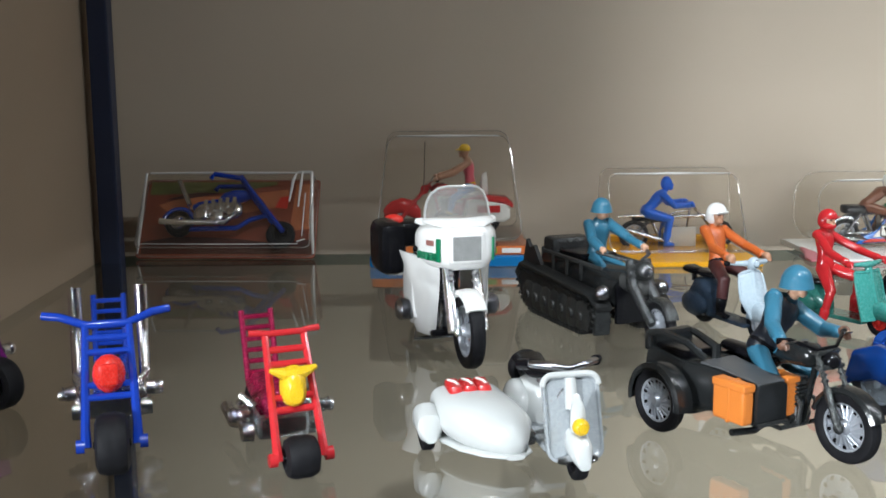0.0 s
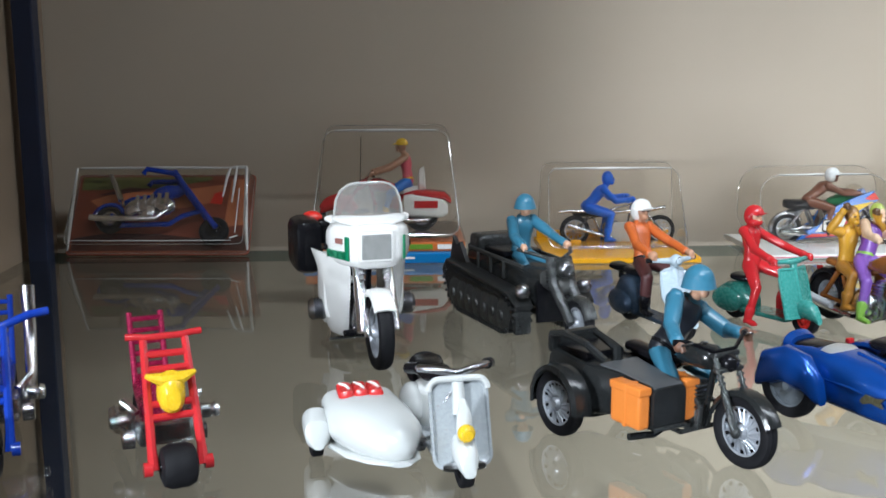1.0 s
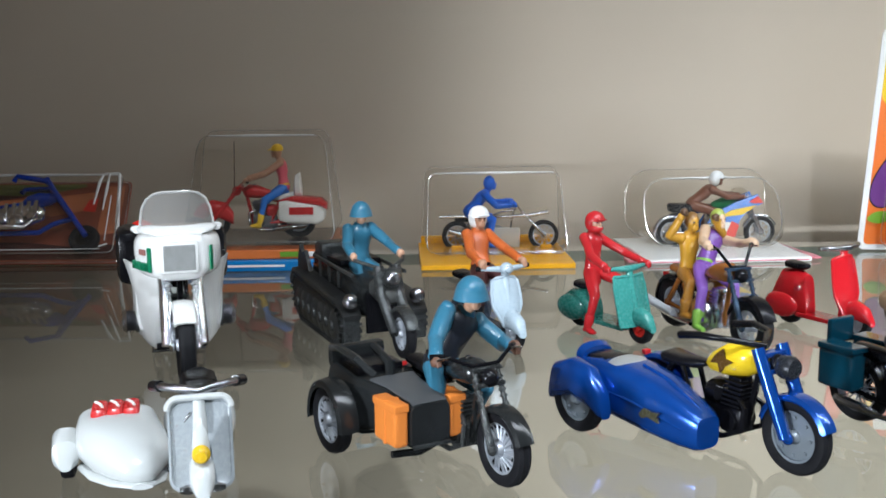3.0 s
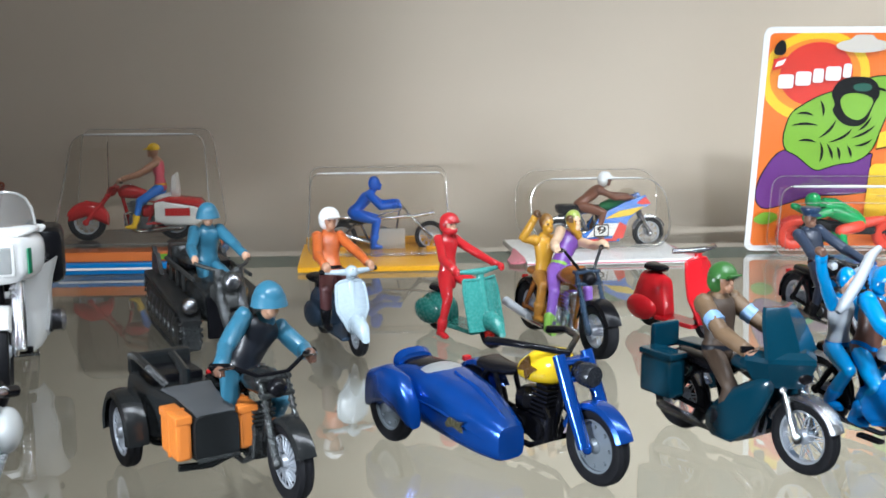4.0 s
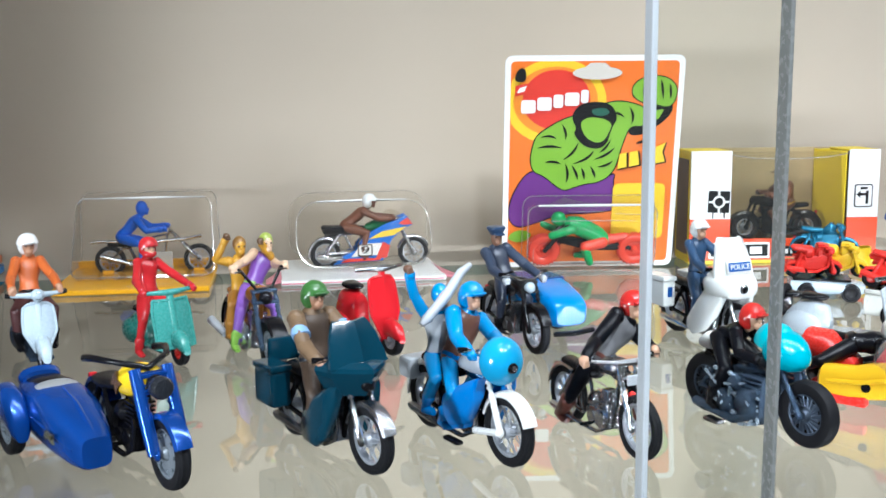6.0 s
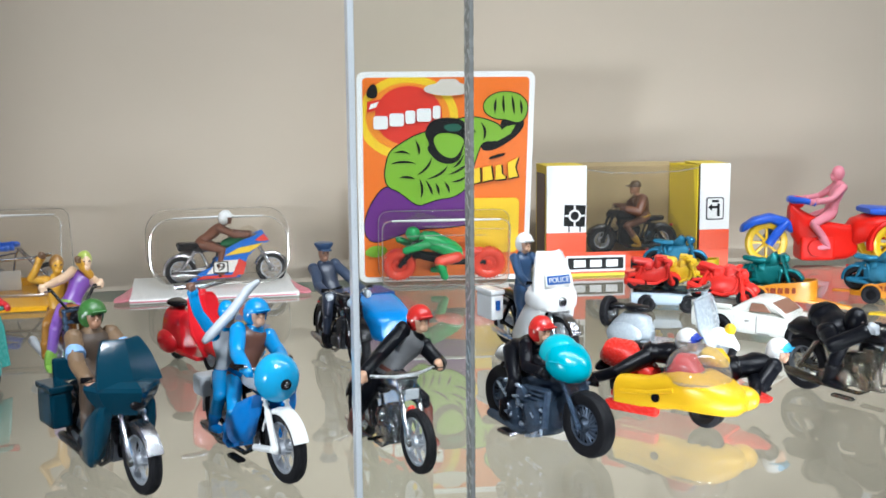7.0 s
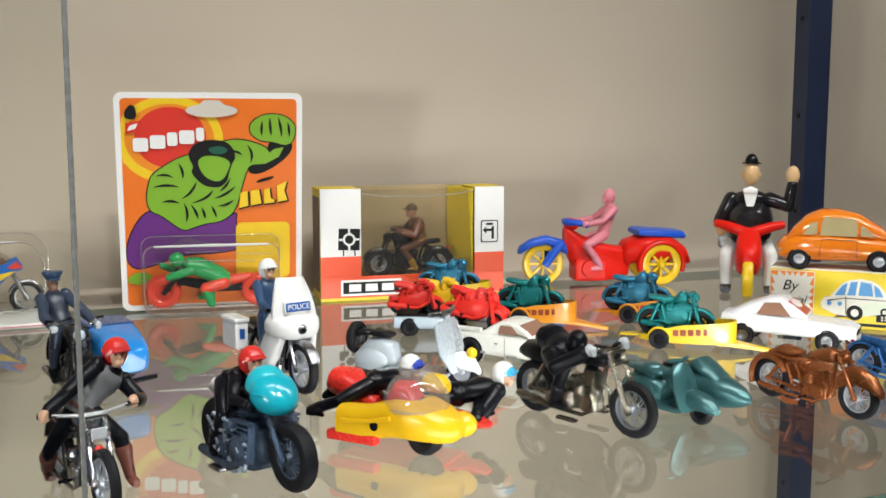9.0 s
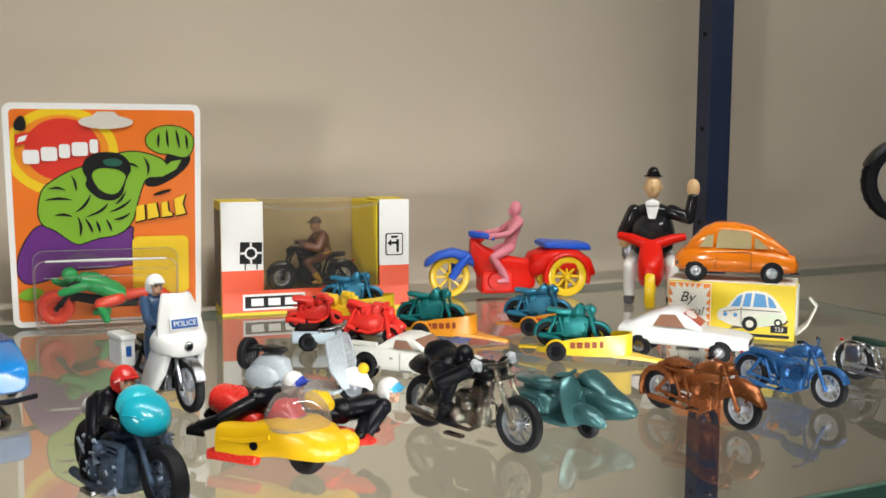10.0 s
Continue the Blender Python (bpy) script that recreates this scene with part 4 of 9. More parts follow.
    hull = [(sx - 9, 11.0, 4.5, 8, 3.4, yc), (sx - 7, 12.4, 6.6, 11.6, 3.6, yc), (sx + 1, 12.0, 7.0, 12.6, 3.0, yc + 0.8), (sx + 8, 11.6, 7.4, 13.0, 2.5, yc + 2.2), (sx + 15, 10.6, 7.0, 11.6, 2.3, yc + 4.6), (sx + 20, 9.6, 5.6, 8.2, 2.1, yc + 6.0), (sx + 24, 8.6, 3.6, 5.0, 2, yc + 7.4), (sx + 25.4, 8.2, 1.4, 2.0, 2, yc + 7.8)]
    sc = part("sidecar", Geo().hull(hull, 26), main, b, "white bulbous sidecar body")
    part("skirt", Geo().hull([(sx - 6, 5.0, 0.9, 9, 3, yc), (sx + 6, 4.8, 1.1, 12, 3, yc + 0.8), (sx + 16, 4.8, 1.1, 11, 2.6, yc + 4.0), (sx + 22, 4.8, 1.0, 8, 2.4, yc + 6.5), (sx + 26, 5.0, 0.8, 3, 2.2, yc + 8)], 28), main, sc)
    part("frame_rail", Geo().box((sx + 12, yc + 13, 7), (9, 9, 5), 1.4), STEEL, sc, "dark gap with steel mount")
    g = Geo()
    for k in range(3):
        y0 = yc - 4.6 + 4.6 * k
        g.hull([(sx - 8.0, 17.6, 1.6, 1.8, 2.4, y0), (sx - 6.6, 18.8, 2.2, 2.4, 3.4, y0), (sx + 1.0, 18.4, 2.0, 2.4, 3.4, y0), (sx + 2.6, 17.0, 1.4, 1.8, 2.4, y0)], 14)
    cu = part("cushion", g, seat_red, sc, "ribbed red cushion")
    for k in range(3):
        part("piping", Geo().tube([(sx - 5.6, yc - 6.0 + 4.6 * k, 20.9), (sx - 3.2, yc - 4.4 + 4.6 * k, 21.0), (sx - 0.8, yc - 3.6 + 4.6 * k, 20.6)], 0.45, 6), CLEAN_WHITE, cu, "white worn line")
    wheel(b, sx, 6.2, 4.2, BLACK, "disc", y=sy, name="sidecar_wheel")
    part("sidecar_mudguard", Geo().hull([(sx - 8, 6.5, 1.8, 1.8, 2.4, sy), (sx - 6, 9, 4.2, 3.6, 2.6, sy), (sx, 11.2, 4.4, 4.2, 2.6, sy), (sx + 6, 9, 4.4, 3.8, 2.6, sy), (sx + 8, 6.5, 1.8, 1.8, 2.4, sy)]), main, b)
    for x in (sx - 2, sx + 12):
        part("strut", Geo().box((x, (yc + 0) / 2 + 3, 6.4), (4, abs(yc) * 0.8, 1.8), 0.5), STEEL, b)
    return b


m, W = heading((0.0778, 0.1396), 44, -80)
d0 = dict(m=m)
side_scooter(m, W, "white diecast scooter with sidecar and red cushion", local(d0, 0.0337, 0.1664), OFF_WHITE, GREY_SC, YELLOW_P, RED_SEAT)

# dark olive army combination with its rider
OLIVE = plastic("army_grey", (0.014, 0.0155, 0.016), 0.26)
OLIVE_METAL = mat("army_metal", (0.075, 0.08, 0.08), 0.26, 0.7, 0.5, 300, 0.6)
ARMY_BLUE = plastic("army_blue", (0.042, 0.165, 0.255), 0.42)
ORANGE_P = plastic("orange_box", (0.72, 0.22, 0.035), 0.4)
DARK_CLOTH = plastic("dark_cloth", (0.010, 0.012, 0.018), 0.5)
BROWN_GLOVE = plastic("brown_glove", (0.16, 0.08, 0.05), 0.55)

m, W = heading((0.1624, 0.1499), 50, -62)
b, d = bike(m, W, "dark grey plastic army motorcycle with sidecar and spare parts", 11.5, tank=OLIVE, frame=OLIVE, engine=OLIVE_METAL, fork=OLIVE_METAL, guard=OLIVE, bars=BLACK, lamp=BLACK, exhaust=OLIVE_METAL, style="dish", tw=5.0, bar_w=15, bar_rise=3, parts="tank seat guards lamp bars pipes engine")
sx, sy = local(d, 0.1118, 0.1809)
wheel(b, sx, 11.0, 4.6, SILVER_RIM, "dish", y=sy, name="sidecar_wheel")
part("sidecar_mudguard", Geo().guard((sx, 0, 11), 13.2, 7.5, -5, 190, 0.9, 14, sy), OLIVE, b)
yc = sy + 16
sc = part("sidecar", Geo().hull([(sx - 16, 16, 8, 8, 4, yc), (sx - 13, 16.5, 10, 11, 4.5, yc), (sx + 5, 15, 9.5, 11.5, 4.5, yc)], 24), OLIVE, b, "open dark grey sidecar tub")
cw = part("cowl", Geo().hull([(sx + 5, 16, 9.0, 11.0, 5, yc), (sx + 13, 16.8, 8.0, 8.6, 5.5, yc), (sx + 18, 16.8, 7.6, 7.0, 6.5, yc), (sx + 32, 16.2, 7.2, 6.9, 7, yc), (sx + 34, 16.0, 6.6, 6.5, 7, yc)], 28), OLIVE, sc)
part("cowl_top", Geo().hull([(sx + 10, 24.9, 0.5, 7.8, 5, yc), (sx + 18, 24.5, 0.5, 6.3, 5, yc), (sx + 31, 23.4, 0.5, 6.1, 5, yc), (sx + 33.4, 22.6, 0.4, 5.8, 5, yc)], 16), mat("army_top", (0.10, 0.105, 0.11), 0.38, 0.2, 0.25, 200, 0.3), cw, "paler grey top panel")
part("front_ridge", Geo().tube([(sx + 34.4, yc - 6.2, 10), (sx + 34.6, yc + 6.2, 10)], 0.7, 6), OLIVE_METAL, cw, "worn lower edge")
# The tub is closed; a black block paints the shade inside it.
part("well", Geo().box((sx - 4, yc, 25.6), (15, 16, 3), 0.8), BLACK, sc, "black block drawn for the shaded seat well")
part("seat_back", Geo().box((sx - 14, yc, 27), (4, 20, 7), 1.5), OLIVE, sc)
part("grab_rail", Geo().tube([(sx - 14, yc - 9, 30), (sx - 6, yc - 10, 32), (sx + 6, yc - 10, 31), (sx + 10, yc - 6, 26)], 1.3), OLIVE, sc, "dark bent rail")
part("gun_mount", Geo().tube([(sx + 9, yc, 20), (sx + 9, yc, 29), (sx - 2, yc, 32)], [2.2, 1.7, 1.3]), OLIVE, sc)
for y, w in ((-9.5, 4.6), (9.8, 5.6)):
    bx = part("pannier", Geo().box((sx + 26.6, yc + y, 17.0), (13.6, w, 13.4), 1.1), ORANGE_P, b, "orange plastic ammunition box")
    part("lid", Geo().box((sx + 26.6, yc + y, 22.2), (14.0, w + 0.4, 2.6), 0.5), ORANGE_P, bx)
    part("strap", Geo().box((sx + 26.6, yc + y, 17.0), (1.4, w + 0.5, 13.6), 0.2), ORANGE_P, bx)
part("step_bar", Geo().tube([(sx + 26, yc - 9, 6), (sx + 27, yc, 5.5), (sx + 22, 0, 7)], 1.2), OLIVE, b)
for x in (sx - 8, sx + 14):
    part("strut", Geo().tube([(x, yc, 8), (x, 0, 9)], 1.1), OLIVE, b)
figure(m, "blue plastic soldier figure with steel helmet riding a combination", (-11, 24.5), grips(d, 14, 3, -4.5), pegs(d, 7, 5.5, -2), ARMY_BLUE, ARMY_BLUE, SKIN, ARMY_BLUE, "steel", 22, 1.2, BLACK, BROWN_GLOVE, vest=DARK_CLOTH, head=(0.1560, 0.180, 0.0500), shoulder=7.6, head_fwd=1.8, bulk=1.18)

# blue combination
BLUE_MET = mat("metallic_blue", (0.008, 0.070, 0.36), 0.20, 0.5, 0.25, 200, 0.12, (0.03, 0.04, 0.08), 0.5)
GREY_RIM = mat("grey_disc", (0.22, 0.25, 0.28), 0.4, 0.3, 0.2, 120, 0.2)
YEL_TANK = paint("yellow_tank", (0.80, 0.55, 0.01), 0.22)
m, W = heading((0.2498, 0.1514), 55, -61)
b, d = bike(m, W, "metallic blue diecast motorcycle with sidecar and yellow tank", 11.8, tw=5, tank=YEL_TANK, frame=BLACK, engine=BLACK, fork=BLUE_MET, guard=BLUE_MET, rim=GREY_RIM, style="disc", lamp=BLACK, exhaust=BLACK, parts="guards lamp pipes engine")
part("fuel_tank", Geo().hull([(d["hx"] - 24, d["hz"] - 8, 1.4, 2.0), (d["hx"] - 21, d["hz"] - 7, 3.6, 4.2), (d["hx"] - 14, d["hz"] - 4.6, 5.6, 6.6), (d["hx"] - 7, d["hz"] - 3.4, 5.4, 6.2), (d["hx"] - 3.4, d["hz"] - 3.2, 3.4, 3.8), (d["hx"] - 2.4, d["hz"] - 3.2, 1.6, 2.0)], 22), YEL_TANK, b, "bright yellow tank")
part("handlebar_casting", Geo().tube([(d["hx"] - 26, -12, d["hz"] + 2.0), (d["hx"] - 18, -12.5, d["hz"] + 3.6), (d["hx"] - 9, -9, d["hz"] + 3.6), (d["hx"] - 3, 0, d["hz"] + 1.4), (d["hx"] - 9, 9, d["hz"] + 3.6), (d["hx"] - 18, 12.5, d["hz"] + 3.6), (d["hx"] - 26, 12, d["hz"] + 2.0)], [1.3, 1.2, 1.0, 1.2, 1.0, 1.2, 1.3], 10), BLACK, b, "thick black swept handlebar")
part("saddle", Geo().hull([(-27, 24.6, 1.0, 2.6), (-24, 25.0, 2.0, 5.2), (-17, 24.4, 2.0, 4.8), (-11, 25.0, 1.8, 3.0), (-8, 25.6, 0.8, 1.6)]), BLACK, b, "low black saddle")
part("lamp_shell", Geo().lathe([(0.05, 5.6), (3.0, 5.2), (3.7, 4.0), (3.6, 1.0), (2.0, -2.0), (0.05, -2.4)], (d["hx"] + 3.6, 0, d["hz"] - 3.0), 20, "x", False), mat("dark_lamp", (0.03, 0.033, 0.04), 0.25, 0.4, 0.3, 200, 0.2), b, "large dark headlight")
part("tank_badge", Geo().plate([(-3, 28), (0, 30.5), (1, 27.5), (4, 27), (1, 25), (-1, 22.5), (-2, 25.5), (-5, 25)], -6.9, -6.3), plastic("badge_brown", (0.10, 0.05, 0.01)), b, "dark printed badge").location = ((d["hx"] - 13) * MM, 0, (d["hz"] - 31) * MM)
for y in (-5.3, 5.3):
    a_, z_ = Vector((d["hx"], y, d["hz"])), Vector((d["fx"], y, d["rf"]))
    part("fork_leg", Geo().tube([a_ + Vector((-1, 0, 2)), a_.lerp(z_, 0.5), z_], [2.0, 2.1, 1.7], 10), BLUE_MET, b, "thick blue fork leg")
sx, sy = local(d, 0.1931, 0.1943)
wheel(b, sx, 11.4, 5, GREY_RIM, "disc", y=sy, name="sidecar_wheel")
part("sidecar_mudguard", Geo().hull([(sx - 13.5, 11, 3.0, 2.4, 2.6, sy), (sx - 11, 15, 6.5, 3.6, 2.6, sy), (sx - 2, 18.4, 6.6, 4.0, 2.6, sy), (sx + 7, 16.5, 6.5, 4.0, 2.6, sy), (sx + 12, 12, 4.5, 3.2, 2.6, sy), (sx + 13.5, 9.5, 2, 2, 2.6, sy)], 20), BLUE_MET, b)
yc = sy + 13.5
sc = part("sidecar", Geo().hull([(sx - 12, 15, 5, 4.5, 3.2, yc), (sx - 9, 15.5, 8, 8, 3.4, yc), (sx + 2, 15.4, 9.2, 10.0, 3.4, yc), (sx + 14, 15.0, 9.6, 10.4, 3.2, yc), (sx + 26, 13.4, 9.0, 9.6, 3.2, yc), (sx + 37, 11.0, 7.2, 7.4, 3.6, yc), (sx + 43, 9.8, 5.8, 5.6, 4.0, yc), (sx + 44.6, 9.6, 5.0, 4.8, 4.0, yc)], 28), BLUE_MET, b, "metallic blue boat-shaped sidecar")
part("bonnet_ridge", Geo().tube([(sx + 16, yc, 24.4), (sx + 28, yc, 21.8), (sx + 38, yc, 17.4), (sx + 43, yc, 14.8)], [0.5, 0.9, 0.9, 0.5], 8), BLUE_MET, sc)
part("side_crease", Geo().tube([(sx + 4, yc - 10.0, 16), (sx + 22, yc - 10.0, 15), (sx + 40, yc - 6.4, 10.4)], [0.4, 0.7, 0.4], 6), BLUE_MET, sc)
# Black cap on the closed hull, painting the shade of the cockpit.
part("cockpit", Geo().hull([(sx - 8, 22.2, 1.2, 4, 2.4, yc), (sx - 5, 22.9, 1.8, 6, 2.4, yc), (sx + 4, 23.4, 1.6, 6.2, 2.4, yc), (sx + 7, 23.2, 0.8, 5, 2.4, yc)]), BLACK, sc, "black cap drawn for the shaded cockpit")
part("backrest", Geo().hull([(sx - 12, 20, 3, 5, 2.4, yc), (sx - 9, 23, 4, 7.4, 2.4, yc), (sx - 6.5, 22.5, 3.2, 6.6, 2.4, yc)]), BLUE_MET, sc)
part("windscreen", Geo().hull([(sx + 6, 22.6, 2.6, 7.2, 2.2, yc), (sx + 10, 23.4, 2.2, 7.0, 2.2, yc), (sx + 15, 22.4, 1.6, 5.6, 2.2, yc), (sx + 18, 21.6, 0.8, 3.4, 2.2, yc)]), mat("silver_paint", (0.55, 0.57, 0.58), 0.3, 0.6, 0.2, 120, 0.2), sc, "silver painted windscreen")
part("side_badge", Geo().plate([(sx + 25, 12.2), (sx + 27, 14.6), (sx + 31, 14.2), (sx + 34, 14.8), (sx + 32.6, 13.0), (sx + 33.6, 11.4), (sx + 29, 12.2), (sx + 26.4, 11.2)], yc - 10.4, yc - 9.6), plastic("badge_gold", (0.06, 0.055, 0.03)), sc, "small gold printed badge")
for x in (sx + 2, sx + 28):
    part("strut", Geo().tube([(x, yc, 9), (x, 0, 9)], 1.1), BLACK, b)

# dark teal tourer with a rider in a green helmet
TEAL = paint("dark_teal", (0.004, 0.040, 0.068), 0.16)
BROWN_CLOTH = mat("camouflage_cloth", (0.20, 0.122, 0.062), 0.5, 0, 0.75, 130, 0.3)
GREEN_HAT = plastic("green_helmet", (0.05, 0.16, 0.035), 0.4)
m, W = between((0.3126, 0.1528), (0.29, 0.1964))
b, d = bike(m, W, "dark teal plastic touring motorcycle with tall fairing and panniers", 11.5, tank=TEAL, guard=STEEL, bar_w=12, parts="tank seat guards pipes engine bars", exhaust=STEEL)
hx, hz = d["hx"], d["hz"]
fa = part("fairing", Geo().hull([(hx + 5, hz - 3.6, 1.6, 3.0, 3), (hx + 3, hz - 3.6, 3.4, 6.0, 3), (hx - 1, hz - 3.0, 4.0, 8.6, 3.2), (hx - 4, hz - 3.0, 3.2, 8.6, 3)], 22), TEAL, b, "dark teal moulded fairing")
BROW = [(-4, -12.6), (3, -10.4), (9, -4), (12, 0), (9, 4), (3, 10.4), (-4, 12.6)]
part("brow", Geo().rings([[(hx + x * k_ - (1 - k_) * 2, y * k_, hz + z_) for x, y in BROW] for k_, z_ in ((0.62, -7.6), (0.9, -2.4), (1.0, 0.8), (0.97, 2.2), (0.72, 3.6))]), TEAL, fa, "peaked angular teal brow", angle=22)
for y in (-1, 1):
    part("leg_guard", Geo().hull([(hx - 22, 9.5, 2.6, 1.2, 2.8, y * 7.0), (hx - 19, 10.5, 5.6, 2.0, 3, y * 7.4), (hx - 11, 14, 9.0, 2.4, 3, y * 8.0), (hx - 4, 18.5, 8.6, 2.4, 3, y * 8.0), (hx, 23.5, 5.4, 2.2, 2.8, y * 7.8), (hx + 2, 26, 2.4, 1.4, 2.6, y * 7.4)], 20), TEAL, fa, "rounded glossy leg guard")
part("screen", Geo().rings([[(hx + 6.5 - 1.0 * abs(u) * 3 - t, w * u, z) for u in (-1, -0.5, 0, 0.5, 1)] + [(hx + 5.2 - 1.0 * abs(u) * 3 - t, w * u, z) for u in (1, 0.5, 0, -0.5, -1)] for t, w, z in ((0, 11.0, hz + 2), (1.4, 10.2, hz + 6), (3.6, 8.6, hz + 11.4), (5.4, 6.6, hz + 15.2), (5.8, 5.8, hz + 16))]), TEAL, fa, "tall dark teal screen", angle=18)
part("rear_rest", Geo().box((d["rx"] - 9, 0, 30), (2.4, 12, 9), 1.0), TEAL, b, "teal backrest")
lm = part("headlight", Geo().ellip((hx + 8.2, 0, hz - 3.4), (2.2, 2.6, 2.4)), BLACK, b)
part("lens", Geo().lathe([(0.05, 2.3), (1.5, 1.9), (2.0, 1.2), (0.05, 1)], (hx + 8.0, 0, hz - 3.4), 14, "x", False), CHROME, lm)
for y in (-1, 1):
    pn = part("pannier", Geo().box((d["rx"] - 1, y * 8.6, 19.5), (14, 7.6, 13), 1.3), TEAL, b)
    part("lid", Geo().box((d["rx"] - 1, y * 8.6, 26.8), (14.6, 8.2, 2.4), 0.7), TEAL, pn)
figure(m, "brown plastic rider figure with green helmet on a tourer", (-9.5, 25.5), grips(d, 10, 2, -3.5), pegs(d, 7.5, 5.5), BROWN_CLOTH, mat("dark_camouflage", (0.075, 0.045, 0.026), 0.5, 0, 0.8, 130, 0.3), plastic("tan_flesh", (0.42, 0.22, 0.13), 0.5), GREEN_HAT, "open", 6, 1.16, DARK_CLOTH, plastic("tan_flesh", (0.42, 0.22, 0.13), 0.5), band=plastic("blue_white_band", (0.25, 0.42, 0.70), 0.5), vest=mat("dark_camouflage", (0.055, 0.035, 0.022), 0.45, 0, 0.8, 130, 0.3), head=(0.2972, 0.183, 0.0530), bulk=1.25)

# light blue show bike with two figures
SKY = plastic("sky_blue", (0.015, 0.27, 0.62), 0.3)
SKY_D = plastic("mid_blue", (0.01, 0.17, 0.50), 0.3)
SILVER_P = plastic("silver_grey", (0.50, 0.53, 0.56), 0.4)
m, W = between((0.3579, 0.1514), (0.3389, 0.1966))
b, d = bike(m, W, "light blue plastic motorcycle with round fairing and white mudguard", 12, tank=SILVER_P, guard=CLEAN_WHITE, fork=CLEAN_WHITE, parts="tank seat guards pipes engine bars", bar_w=10, exhaust=STEEL, engine=STEEL)
hx, hz = d["hx"], d["hz"]
fa = part("fairing", Geo().ellip((hx + 4.5, 0, hz + 0.5), (6.8, 7.6, 8.2), n=22, rows=14), plastic("bubble_blue", (0.03, 0.36, 0.66), 0.2), b, "light blue bubble fairing")
lm = part("headlight", Geo().lathe([(0.05, 1.2), (1.6, 1.0), (2.0, 0), (0.05, 0)], (hx + 10.8, 0, hz - 0.5), 16, "x", False), BLACK, b, "dark recessed lamp")
part("lens", Geo().ellip((hx + 11.4, 0, hz - 0.5), (0.8, 1.2, 1.2), n=12, rows=6), STEEL, lm)
for y in (-1, 1):
    part("leg_guard", Geo().plate([(hx + 3, hz - 5), (hx - 1, hz - 14), (hx - 6, hz - 24), (hx - 13, hz - 26), (hx - 20, hz - 19), (hx - 14, hz - 12), (hx - 5, hz - 8)], y * 6.4 - 1.6, y * 6.4 + 1.6).hull([(hx - 19, hz - 19, 4, 2, 2.4, y * 6.4), (hx - 14, hz - 19, 6.5, 3.6, 2.4, y * 6.6), (hx - 5, hz - 15, 7.5, 3.8, 2.4, y * 6.6), (hx + 1, hz - 9, 4, 2.4, 2.4, y * 6.4)], 18), plastic("show_blue", (0.012, 0.20, 0.62), 0.3), b)
    part("fork_brace", Geo().tube([(d["fx"], y * 4.6, 12), (d["fx"] - 14, y * 4.2, 9)], 1.2), CLEAN_WHITE, b, "white plastic brace")
part("tail_case", Geo().box((d["rx"] - 9, 0, 21), (9, 12, 8), 1.5), SILVER_P, b, "silver-grey tail box")
part("footboard", Geo().box((hx - 14, -7, 3.4), (9, 3, 1.4), 0.5), BLACK, b)
figure(m, "light blue caped figure with helmet riding a show bike", (-9, 24), grips(d, 7, 2, -3), pegs(d, 7, 6, -2), SKY, SKY, SKIN, SKY, "open", 20, 1.16, SKY_D, SKY, head=(0.3517, 0.183, 0.0505), bulk=1.2, vest=plastic("brown_vest", (0.13, 0.055, 0.035), 0.5))
g_m = m @ mm(-20, 0, 1)
figure(g_m, "light blue pillion figure with raised arm and silver pole", (0, 24), [(4, 9.5, 34), (2, -13, 60)], [(6, 8, 8), (6, -8, 8)], SKY, SKY, SKIN, SKY, "hair", 4, 1.08, SKY_D, BROWN_GLOVE, raised=1, vest=SILVER_P)
solid("silver_pole", Geo().tube([(333, 178, 42.5), (335, 179, 44.2), (343, 185, 51), (349, 190, 58), (353, 192, 60.5)], [1.0, 1.8, 1.9, 1.7, 1.0], 10), SILVER_P, M0, "silver-grey plastic pole held by a pillion figure", "pole")

# speedway bike
RED_HAT = plastic("red_helmet", (0.55, 0.025, 0.02), 0.25)
BLK_SUIT = plastic("black_suit", (0.003, 0.0035, 0.006), 0.40)
BLK_SUIT.node_tree.nodes["Principled BSDF"].inputs["Specular IOR Level"].default_value = 0.18
GREY_VEST = mat("grey_vest", (0.20, 0.20, 0.21), 0.5, 0, 0.6, 160, 0.3)
BROWN_BOOT = plastic("brown_boot", (0.15, 0.045, 0.03), 0.5)
m, W = between((0.4017, 0.1492), (0.3899, 0.1919))
b, d = bike(m, W, "chrome plastic speedway motorcycle with wide handlebars", 11, tw=3.6, tank=STEEL, frame=CHROME, engine=CHROME, guard=CHROME, parts="tank seat pipes engine bars", bar_w=15.5, bar_rise=0.5, s=0.92, bars=mat("bright_plating", (0.80, 0.81, 0.83), 0.34, 0.75, 0.2, 260, 0.3))
part("rear_mudguard", Geo().guard((d["rx"], 0, 11), 12.4, 5, 30, 170), CHROME, b)
part("number_plate", Geo().box((d["hx"] + 4.4, 0, d["hz"] - 4.5), (0.8, 5, 3.6), 0.5), SILVER_P, b, "small silver plate")
part("red_lamp", Geo().ellip((d["hx"] + 3.8, 0, d["hz"] - 10), (1.2, 1.5, 1.5)), RED_P, b)
figure(m, "black-suited speedway figure with red helmet leaning on one boot", (-9, 22), grips(d, 14.5, 2, -4), [(0, 17, 0.6), (-17, -6.0, 3.2)], BLK_SUIT, BLK_SUIT, SKIN, RED_HAT, "open", 38, 1.16, BROWN_BOOT, SKIN, vest=GREY_VEST, knee_out=5, bulk=1.2, head=(0.4085, 0.176, 0.0465), boot_top=0.75)

